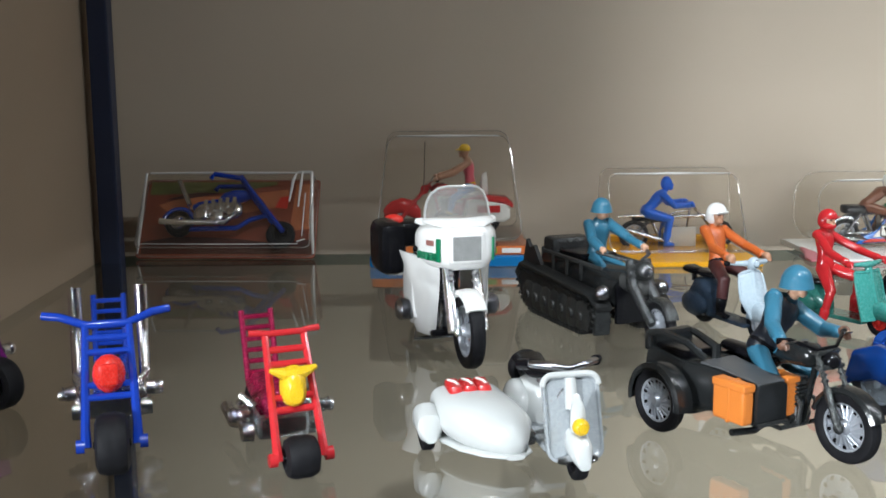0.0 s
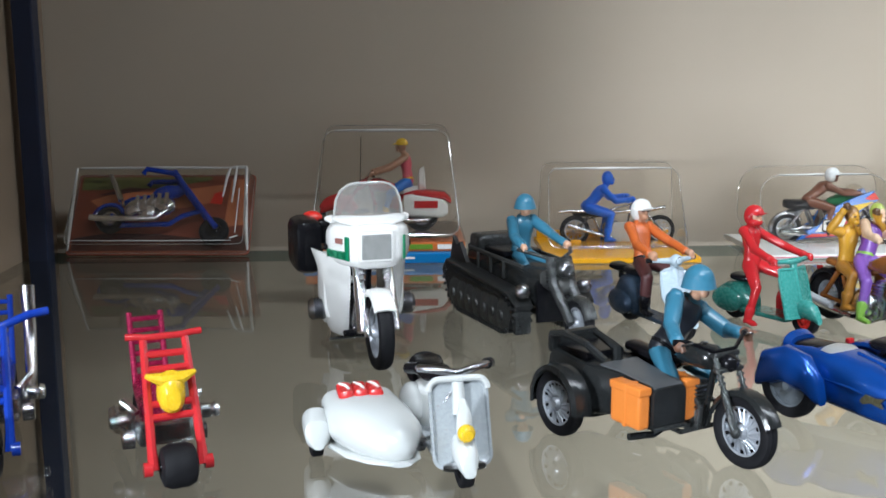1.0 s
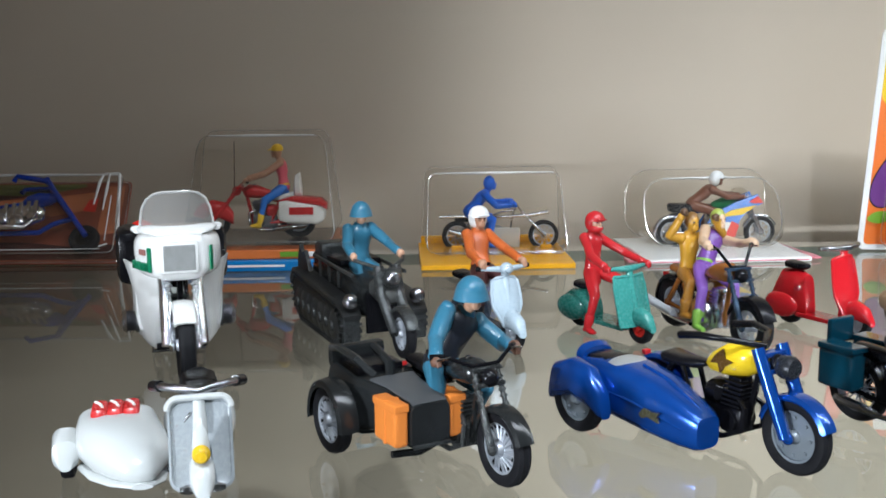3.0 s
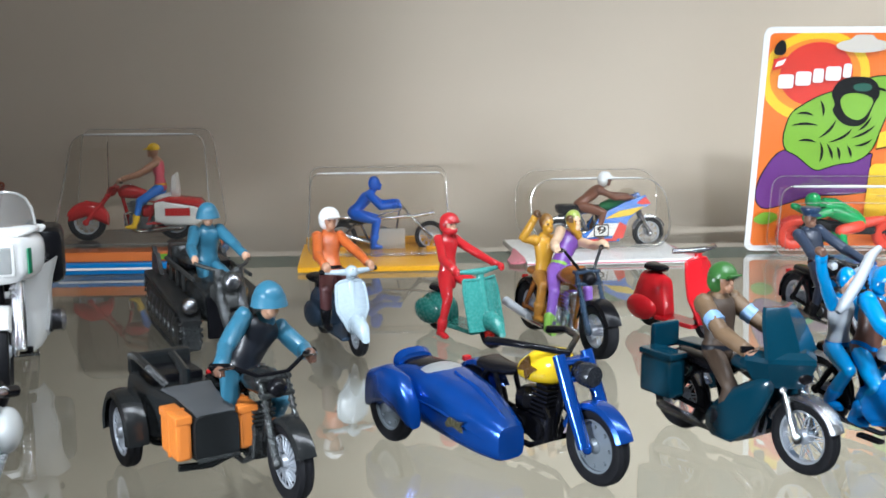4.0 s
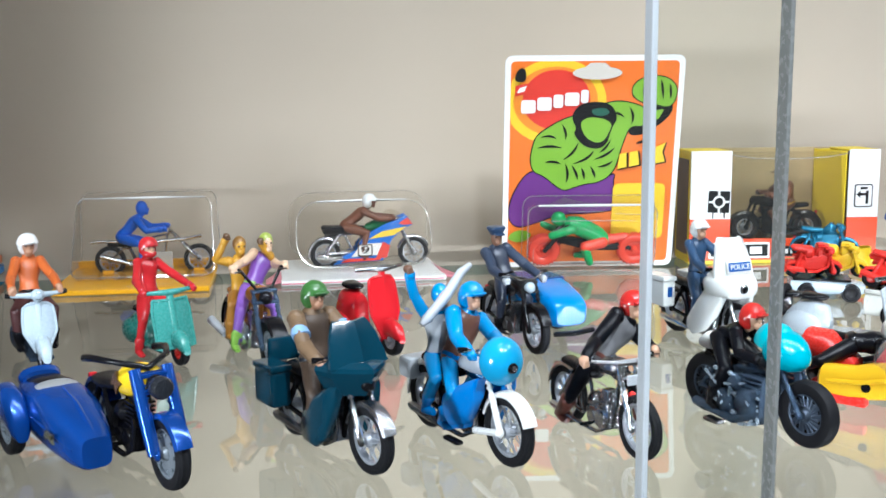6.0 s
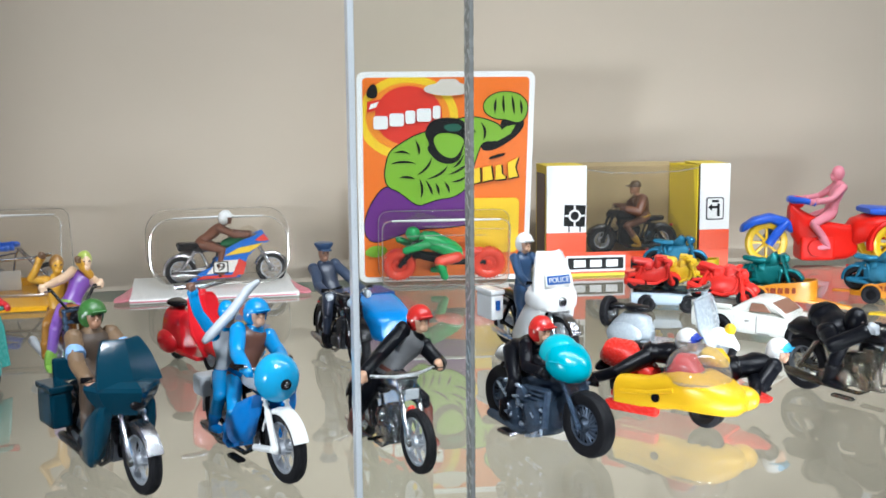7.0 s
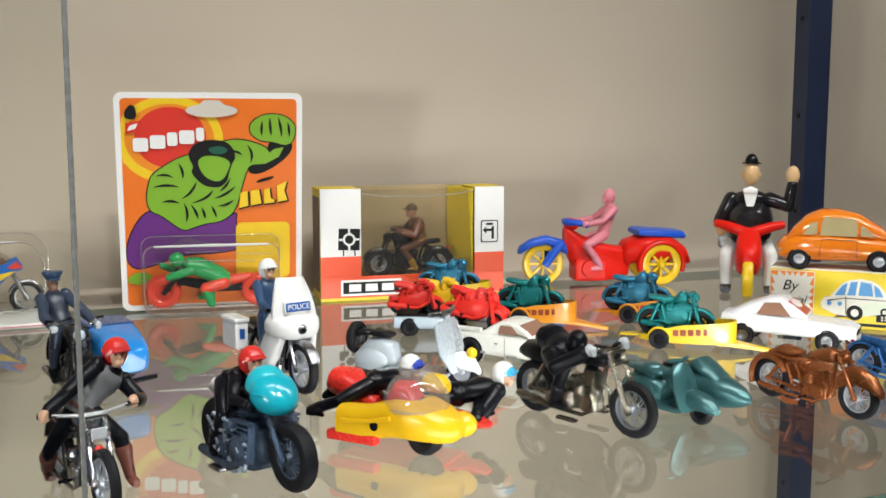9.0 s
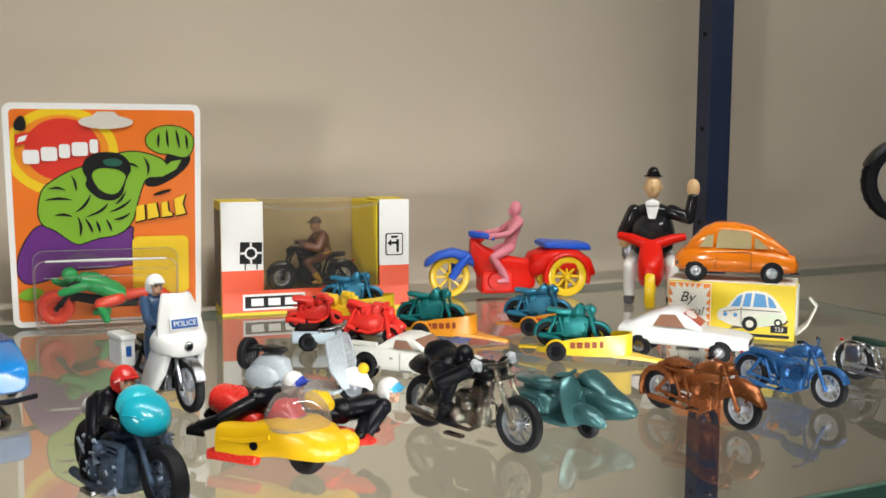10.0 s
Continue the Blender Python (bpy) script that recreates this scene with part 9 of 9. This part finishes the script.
part("sign_ring", Geo().lathe([(3.0, -1.2), (4.4, -1.2), (4.4, -0.9), (3.0, -0.9)], (20, 0, 43), 24).box((20, -1.05, 48.4), (1.4, 0.25, 4), 0).box((20, -1.05, 37.6), (1.4, 0.25, 4), 0).box((14.8, -1.05, 43), (4, 0.25, 1.4), 0).box((25.2, -1.05, 43), (4, 0.25, 1.4), 0), CARD_WHITE, sg)
for x in (16, 24):
    part("sign_leg", Geo().box((x, -0.75, 33.6), (0.9, 0.3, 4), 0), INK, b)
sg = part("road_sign_print", Geo().plate(rounded(BW - 17.5, BW - 4.5, 38, 54, 1.5), -0.9, -0.62), INK, b, "white turn sign print", smooth=False)
part("sign_face", Geo().plate(rounded(BW - 16.7, BW - 5.3, 38.8, 53.2, 1.2), -1.15, -0.95), CARD_WHITE, sg, smooth=False)
part("sign_arrow", Geo().box((BW - 8.6, -1.3, 45), (1.8, 0.25, 9), 0).box((BW - 12, -1.3, 47), (6, 0.25, 1.8), 0).plate([(BW - 16.2, 47), (BW - 13.4, 49.6), (BW - 13.4, 44.4)], -1.42, -1.2).box((BW - 11, -1.3, 51.3), (5, 0.25, 1.6), 0), INK, sg, smooth=False)
for x0, x1, z0, z1, marks in ((14, 57, 3.5, 14.5, 3), (61, BW - 18, 4.5, 11.5, 8)):
    pn = part("brand_panel", Geo().box(((x0 + x1) / 2, -0.8, (z0 + z1) / 2), (x1 - x0, 0.4, z1 - z0), 0), CARD_WHITE if marks == 3 else INK, b)
    if marks == 3:
        part("brand_ground", Geo().box(((x0 + x1) / 2, -1.1, (z0 + z1) / 2), (x1 - x0 - 3, 0.3, z1 - z0 - 3), 0), INK, pn)
    n = marks
    w = (x1 - x0 - 8) / n
    for k in range(n):
        part("brand_block", Geo().box((x0 + 4 + w * (k + 0.5), -1.4, (z0 + z1) / 2), (w * 0.72, 0.3, (z1 - z0) * 0.46), 0), CARD_WHITE, pn)
part("window", Geo().plate(rounded(28, BW - 21, 17.5, BH - 1, 2), -0.35, -0.05), BLISTER, b, "clear window film", smooth=False).rotation_euler = (radians(-5), 0, 0)
part("film_edge", Geo().tube([(28, -0.4, BH - 3), (45, -0.6, BH - 5.4), (70, -0.6, BH - 6), (95, -0.6, BH - 5), (BW - 22, -0.4, BH - 2.4)], 0.45, 6), BLISTER_EDGE, b, "curled edge of the window film")
mb = m @ mm(66, 16, 12.8, 0, 0, 180)
part("inner_floor", Geo().box((64, 17, 12.0), (72, 26, 1.2), 0.3), mat("box_dark_inside", (0.10, 0.09, 0.08), 0.6, 0, 0.1, 60, 0.1), b)
bk, d = bike(mb, 44, "black plastic motorcycle inside a window box", 10.5, parts="tank seat guards lamp bars engine pipes", bar_w=10, rim=SILVER_RIM, group="toy motorcycles", bar_rise=1, guard=BLACK, exhaust=BLACK, engine=BLACK, fork=BLACK, tw=6, s=1.1)
BROWN_SUIT = plastic("brown_suit", (0.13, 0.05, 0.025), 0.5)
figure(mb, "brown-suited plastic figure with cap on a boxed bike", (-9, 23), grips(d, 10, 2.5), pegs(d, 7, 5), BROWN_SUIT, BROWN_SUIT, plastic("tan_flesh", (0.42, 0.22, 0.13), 0.5), plastic("brown_cap", (0.10, 0.06, 0.03), 0.5), "peaked", 12, 1.24, plastic("ochre_boot", (0.42, 0.24, 0.02), 0.5), BROWN_SUIT, torso=13.0, bulk=1.35, head_fwd=1.6)


# red tourer pack on a striped tray
STRIPE_BLUE = mat("tray_blue", (0.01, 0.16, 0.42), 0.2, 0, 0.1, 60, 0.1)
STRIPE_ORANGE = mat("tray_orange", (0.62, 0.16, 0.03), 0.3, 0, 0.15, 60, 0.1)
m = Matrix.Translation((0.003, 0.483, 0)) @ Matrix.Rotation(radians(-1), 4, "Z")
b = thing("blister_pack", m, "clear dome pack on an orange and blue tray", "toy package", "blister packs")
part("tray", Geo().box((50, 44, 3.6), (100, 88, 7.0), 1.4), STRIPE_BLUE, b, "blue printed tray front")
part("stripe", Geo().box((50, 46, 10.0), (98, 84, 5.8), 0.8), STRIPE_ORANGE, b, "orange printed tray band")
part("print_bar", Geo().box((72, 3.7, 10), (14, 0.6, 3), 0), CARD_GREEN, b)
part("print_bar", Geo().box((88, 3.7, 10), (12, 0.6, 3), 0), CARD_WHITE, b)
part("print_bar", Geo().box((40, -0.3, 3.8), (56, 0.6, 1.2), 0), CARD_WHITE, b)
dome(b, 1, 99, 13.0, 79.5, 86, 80, 2.5, 8, slant=0.16, lean=42)
part("rim", Geo().box((50, 46, 13.3), (99, 86, 0.8), 0.3), BLISTER, b)
mb = m @ mm(45.5, 46, 13.4, 0, 0, 180)
TOURER_RED = plastic("tourer_red", (0.52, 0.02, 0.02), 0.3)
bk, d = bike(mb, 54, "red plastic touring motorcycle with white panniers in a dome", 11.5, tw=5, tank=TOURER_RED, frame=TOURER_RED, fork=TOURER_RED, guard=TOURER_RED, lamp=TOURER_RED, engine=CAST, rim=SILVER_RIM, style="spoke", parts="tank seat guards lamp bars engine pipes", bar_w=10, bar_rise=3, seat=CLEAN_WHITE, head=(9, 33))
part("front_skirt", Geo().hull([(14, 13, 4, 3), (18, 17, 6, 4.4), (27, 20, 5, 4.6), (36, 16, 4, 4), (38, 13, 2, 2)]), TOURER_RED, bk, "deep red mudguard")
for y in (-1, 1):
    pn = part("pannier", Geo().hull([(-44, 15, 3, 1.6, 3, y * 8), (-40, 16, 6.4, 3, 3.4, y * 8), (-22, 18, 7.6, 3.4, 3.4, y * 8), (-16, 18, 6, 2, 3, y * 8)]), CLEAN_WHITE, bk, "white side pannier")
    part("pannier_print", Geo().box((-30, y * 11.5, 18.5), (15, 0.6, 4.6), 0.1), TOURER_RED, pn, "red printed bar")
part("pannier_lid", Geo().hull([(-46, 20, 2, 8, 3), (-42, 23, 2.6, 11, 3), (-24, 25.4, 2, 11, 3), (-16, 24, 1, 8, 3)]), TOURER_RED, bk)
part("seat_back", Geo().hull([(-30, 30, 3, 4), (-29, 34, 8, 6), (-26, 33, 7, 6), (-25, 31, 4, 4)]), CLEAN_WHITE, bk, "white moulded backrest")
part("aerial", Geo().tube([(12, 5, 30), (11, 5, 62)], 0.35, 5), STEEL, bk)
figure(mb, "pink-shirted figure with yellow helmet on a red tourer", (-19, 27), grips(d, 9.5, 5), [(-2, 9, 8), (-2, -9, 8)], plastic("tan_flesh", (0.42, 0.22, 0.13), 0.5), plastic("denim_blue", (0.02, 0.17, 0.62), 0.5), plastic("tan_flesh", (0.42, 0.22, 0.13), 0.5), YELLOW_P, "peaked", 6, 1.12, YELLOW_P, None, head=(0.0640, 0.530, 0.0680), vest=plastic("rose_shirt", (0.66, 0.10, 0.14), 0.5))

# blue cyclist pack on a yellow tray
TRAY_YEL = plastic("tray_yellow", (0.86, 0.42, 0.006), 0.3)
m = Matrix.Translation((0.1600, 0.4745, 0)) @ Matrix.Rotation(radians(-1), 4, "Z")
b = thing("blister_pack", m, "clear dome pack on a yellow plastic tray", "toy package", "blister packs")
part("tray", Geo().hull([(-8, 1.8, 1.2, 0.1, 6, 42), (-7.5, 1.9, 1.9, 42.5, 9, 42), (85, 1.9, 1.9, 42.5, 9, 42), (85.5, 1.8, 1.2, 0.1, 6, 42)], 32), TRAY_YEL, b, "yellow moulded tray")
part("tray_back", Geo().box((39, 80, 4.4), (90, 5, 8.4), 1.2), TRAY_YEL, b, "raised back wall of the tray")
for x in (17, 75):
    part("wheel_clip", Geo().box((x, 55.5, 4.6), (7, 3, 2.6), 0.6), TRAY_YEL, b)
dome(b, -5, 88, 3.7, 54, 84, 64, 2.5, 6, slant=0.05, lean=34)
part("support", Geo().box((47, 58, 10.5), (22, 1.0, 13), 0.3), clear("milky_plastic", (0.85, 0.85, 0.83), 0.05, 0.2, 0.8, 0.35), b, "milky clear support")
mb = m @ mm(46, 64, 0.9)
bk, d = bike(mb, 57, "silver plastic trials motorcycle in a dome", 10.0, tw=3.6, frame=STEEL, engine=CAST, tank=STEEL, guard=STEEL, fork=STEEL, parts="seat bars engine", bar_w=10, bar_rise=1.5, rim=SILVER_RIM, s=0.78, head=(11, 29))
part("frame_rod", Geo().tube([(-40, -3.4, 22.6), (-34, -3.4, 23.2), (0, -3.4, 22.6), (20, -3.0, 23.6), (31, -3.0, 25.6)], [0.8, 1.0, 1.0, 1.0, 1.2], 8), STEEL, bk, "long silver rail")
part("exhaust_pipe", Geo().tube([(2, -4.6, 5), (-10, -6, 7), (-34, -6.5, 14)], [1.1, 1.4, 1.7]), STEEL, bk)
CYCLE_BLUE = plastic("cyclist_blue", (0.006, 0.12, 0.70), 0.4)
figure(mb, "all-blue plastic figure riding a trials bike", (-21, 22.5), grips(d, 9, 2.5), [(-7, 6.5, 3), (-7, -6.5, 3)], CYCLE_BLUE, CYCLE_BLUE, CYCLE_BLUE, CYCLE_BLUE, "hood", 30, 1.22, CYCLE_BLUE, CYCLE_BLUE, head=(0.2005, 0.5390, 0.0450))

# racing bike pack with a white tray
PINK_EDGE = plastic("pink_edge", (0.62, 0.20, 0.24), 0.4)
RACE_BLUE = plastic("race_blue", (0.012, 0.15, 0.62), 0.3)
m = Matrix.Translation((0.2885, 0.4790, 0)) @ Matrix.Rotation(radians(1), 4, "Z")
b = thing("blister_pack", m, "clear dome pack on a white plastic tray", "toy package", "blister packs")
part("tray", Geo().hull([(0, 1.7, 1.2, 0.1, 6, 42), (0.5, 1.8, 1.8, 42, 9, 42), (105, 1.8, 1.8, 42, 9, 42), (105.5, 1.7, 1.2, 0.1, 6, 42)], 32), CLEAN_WHITE, b, "white moulded tray")
part("tray_end", Geo().hull([(-9, 1.6, 0.8, 6, 3, 10), (-4, 2.0, 1.4, 14, 3, 16), (1, 2.4, 1.8, 24, 3, 28)]), PINK_EDGE, b, "pink tray end")
part("tray_end", Geo().hull([(104, 2.4, 1.8, 24, 3, 28), (108, 2.0, 1.4, 14, 3, 16), (113, 1.6, 0.8, 6, 3, 10)]), PINK_EDGE, b, "pink tray end")
part("tray_line", Geo().box((52, -0.3, 1.8), (103, 0.6, 0.8), 0.2), PINK_EDGE, b)
dome(b, 9, 107, 3.5, 50, 84, 62, 5, 16, lean=30)
mb = m @ mm(62, 54, 0.8)
bk, d = bike(mb, 60, "blue and white plastic racing motorcycle in a dome", 10.5, tw=4, frame=STEEL, tank=plastic("race_green", (0.01, 0.16, 0.05)), guard=STEEL, fork=STEEL, engine=CAST, parts="tank seat guards engine pipes", rim=SILVER_RIM)
for y in (-1, 1):
    fa = part("fairing", Geo().plate([(-25.4, 4), (-15.8, 5), (8.2, 6), (14.2, 20), (20.2, 26), (28.6, 30), (25.0, 36), (10.6, 31), (-3.8, 24), (-9.8, 14), (-18.2, 10)], y * 7.4 - 0.8, y * 7.4 + 0.8), RACE_BLUE, bk, "blue racing fairing side", smooth=False)
    part("stripe", Geo().plate([(-13.4, 9), (5.8, 10), (9.4, 18), (-6.2, 18)], y * 8.5 - 0.2, y * 8.5 + 0.2), CARD_WHITE, fa, smooth=False)
    part("stripe", Geo().plate([(3.4, 8), (10.6, 8), (13.0, 16), (8.2, 19)], y * 8.8 - 0.2, y * 8.8 + 0.2), CARD_RED, fa, smooth=False)
    part("stripe", Geo().plate([(-1.4, 21), (15.4, 23), (25.0, 29), (8.2, 26)], y * 8.5 - 0.2, y * 8.5 + 0.2), CARD_YEL, fa, smooth=False)
    part("stripe", Geo().plate([(-20.6, 5.5), (5.8, 6.5), (7.0, 8), (-15.8, 8)], y * 8.8 - 0.2, y * 8.8 + 0.2), CARD_RED, fa, smooth=False)
    part("stripe", Geo().plate([(19.0, 31), (25.0, 35), (28.6, 30.5), (22.6, 30)], y * 8.8 - 0.2, y * 8.8 + 0.2), CARD_RED, fa, smooth=False)
    part("number_ground", Geo().plate(rounded(-9, 1, 9.4, 17.6, 1), y * 9.0 - 0.15, y * 9.0 + 0.15), INK, fa, smooth=False)
    part("number_face", Geo().plate(rounded(-8.2, 0.2, 10.2, 16.8, 0.8), y * 9.3 - 0.15, y * 9.3 + 0.15), CARD_WHITE, fa, smooth=False)
    if y < 0:
        lettering("9", 7.6, INK, fa, mm(-4, -9.6, 13.5, 90, 0, 0), width=6)
part("screen", Geo().ellip((15, 0, 33), (7, 6, 7), 0, 1.7, n=18, rows=8), BLISTER, bk, "clear racing screen")
part("seat_hump", Geo().box((-24, 0, 27), (16, 10, 6), 2), BLACK, bk)
RUST = plastic("rust_suit", (0.17, 0.06, 0.03), 0.45)
figure(mb, "brown-suited racer figure with white helmet in a dome", (-18, 25.5), grips(d, 6, 1, -2), pegs(d, 7, 6, -2), RUST, RUST, RUST, WHITE_HAT, "open", 50, 1.16, RUST, RUST, head_fwd=2, head=(0.3505, 0.5360, 0.0460))

# chopper card leaning back against the wall
CARD_BROWN = mat("card_brick_print", (0.27, 0.065, 0.03), 0.3, 0, 0.55, 45, 0.1)
m = Matrix.Translation((-0.1505, 0.5205, 0.001)) @ Matrix.Rotation(radians(-3), 4, "Z") @ pose(0, 0, 0, -38, 0, 0)
b = thing("carded_toy_bike", m, "brick-red printed blister card with blue chopper", "toy package")
cd = part("card", Geo().plate(rounded(0, 117, 0, 60, 3), 0, 0.9), CARD_BROWN, b, "glossy brick-red printed card", smooth=False)
P_OLIVE = mat("print_olive", (0.17, 0.18, 0.05), 0.35, 0, 0.5, 60, 0.1)
P_RUST = mat("print_rust", (0.55, 0.18, 0.07), 0.35, 0, 0.45, 60, 0.1)
P_DARK = mat("print_dark_red", (0.07, 0.018, 0.012), 0.35, 0, 0.5, 60, 0.1)
for k, (o, mt) in enumerate((([(3, 48), (60, 50), (88, 56), (88, 58), (3, 58)], P_OLIVE), ([(10, 40), (26, 46), (58, 47), (96, 52), (96, 40), (60, 32), (20, 32)], P_RUST), ([(3, 3), (114, 3), (114, 14), (90, 11), (60, 15), (24, 16), (3, 12)], P_DARK), ([(88, 38), (91, 46), (97, 47), (96, 37)], CARD_RED), ([(99, 20), (113, 22), (113, 56), (101, 56)], P_RUST), ([(14, 44), (34, 50), (50, 49), (30, 45)], P_DARK))):
    part("print_patch", Geo().plate(o, -0.12 - 0.05 * k, -0.07 - 0.05 * k), mt, cd, smooth=False)
bl = dome(b, 1, 116, 1, 59, -0.4, 15, 2, 4, name="blister")
# White tubes laid along the blister paint its bright highlights.
for pts, r in (([(1.2, -1, 3), (2.6, -12, 20), (3.4, -21, 56)], 1.3), ([(115.8, -1, 3), (114.4, -12, 20), (113.0, -21, 57)], 1.5), ([(106, -22.2, 30), (106.6, -22.4, 46), (107, -22.2, 56)], 1.0), ([(110, -22.4, 8), (110, -22.6, 40)], 0.7), ([(100, -22.6, 34), (101.5, -22.6, 50), (103, -22.4, 55)], 1.1), ([(104, -22.4, 56.6), (113, -22, 57)], 1.0), ([(6, -22.2, 2.4), (60, -22.6, 2.0), (108, -22.2, 2.4)], 0.4), ([(112, -22, 6), (107, -22.4, 4)], 0.9)):
    part("crease", Geo().tube([(x, y * 0.68, z) for x, y, z in pts], [r * 0.5] + [r] * (len(pts) - 2) + [r * 0.6], 8), BLISTER_GLINT, bl, "white tube painted as a glint on the plastic")
mb = m @ mm(0, -8, 0)
t = thing("toy_chopper", mb, "blue plastic chopper with chrome engine in a blister", "toy motorcycle", "toy motorcycles")
w = wheel(t, 95, 9.5, 6, BLACK, "disc", name="front_wheel", z=13)
w = wheel(t, 28, 9.0, 7, CHROME, "disc", name="rear_wheel", z=21)
part("fork", Geo().tube([(66, -4, 55), (72, -4, 46), (97, -5, 13)], [1.8, 2.0, 1.7]).tube([(66, 4, 55), (72, 4, 46), (97, 5, 13)], [1.8, 2.0, 1.7]).box((70, 0, 48), (4, 10, 3), 0.8), BLUE, t)
part("handlebar", Geo().tube([(47, -7, 51), (49, -8, 54.5), (66, -5, 53), (68, 0, 52), (66, 5, 53), (49, 8, 54.5), (47, 7, 51)], 1.7), BLUE, t)
part("frame", Geo().tube([(70, 0, 46), (60, 0, 33), (44, 0, 27), (28, 0, 24)], [2.2, 2.4, 2.2, 2]).tube([(86, 0, 28), (74, 0, 24), (66, 0, 18), (28, 0, 17)], 1.7), BLUE, t)
part("fuel_tank", Geo().hull([(52, 38, 1.5, 2), (56, 40, 3.6, 4.4), (63, 41.5, 4.4, 5.4), (69, 42, 3.6, 4.4), (73, 42, 1.4, 2)]), BLUE, t)
part("seat", Geo().hull([(36, 33, 1.4, 3), (40, 34, 2.6, 4.4), (50, 36, 2.4, 4.0), (54, 38, 1.4, 2.4)]), BLUE, t)
part("rear_mudguard", Geo().guard((28, 0, 21), 11.4, 9, 20, 175, 0.9, 12), BLUE, t)
g = Geo().hull([(38, 26, 4, 6, 3), (42, 27, 6.4, 8, 3), (56, 28.5, 7.4, 8, 3), (66, 30, 6, 7, 3), (69, 30, 3, 4, 3)], 20)
for k in range(5):
    g.box((46 + 4.6 * k, -7.6, 29 + 0.5 * k), (2.6, 2.4, 11), 0.5)
for x, z, r in ((44, 23, 4), (54, 22, 4.6), (63, 25, 3.4)):
    g.lathe([(0.05, -10.6), (r * 0.7, -10.4), (r, -9.2), (r, -6), (0.05, -6)], (x, 0, z), 14, closed=False)
part("engine", g, CHROME, t, "bright chrome engine")
part("exhaust_pipe", Geo().tube([(66, -8, 24), (60, -9, 17), (26, -9, 17), (18, -9, 18)], [1.2, 1.5, 1.9, 2.2]), CHROME, t)
part("sissy_bar", Geo().hull([(33.0, 34, 2, 1.6, 2.6), (34, 34, 2.2, 1.8, 2.6)]).tube([(34, -4, 33), (30, -4, 42), (25, -4, 52)], 1.7).tube([(34, 4, 33), (30, 4, 42), (25, 4, 52)], 1.7).tube([(25, -4, 52), (25, 4, 52)], 1.7), CHROME, t, "tall chrome bar")

# ---- neighbouring bay: edge of a large motorcycle on its stand ----
m = Matrix.Translation((1.071, 0.415, 0)) @ Matrix.Rotation(radians(-30), 4, "Z")
st = thing("display_riser", m @ mm(130, 0, 0), "dark display riser under a large model motorcycle", "stand")
part("block", Geo().box((0, 0, 27), (150, 40, 54), 2), BLACK, st)
mb = m @ mm(90, 0, 54.5, 0, 0, 180)
b, d = bike(mb, 130, "large black model motorcycle standing on a riser", 34, tw=14, s=2.8, frame=BLACK, tank=BLACK, guard=BLACK, rim=SILVER_RIM, knobs=True, parts="tank seat engine bars pipes guards", bar_w=30)
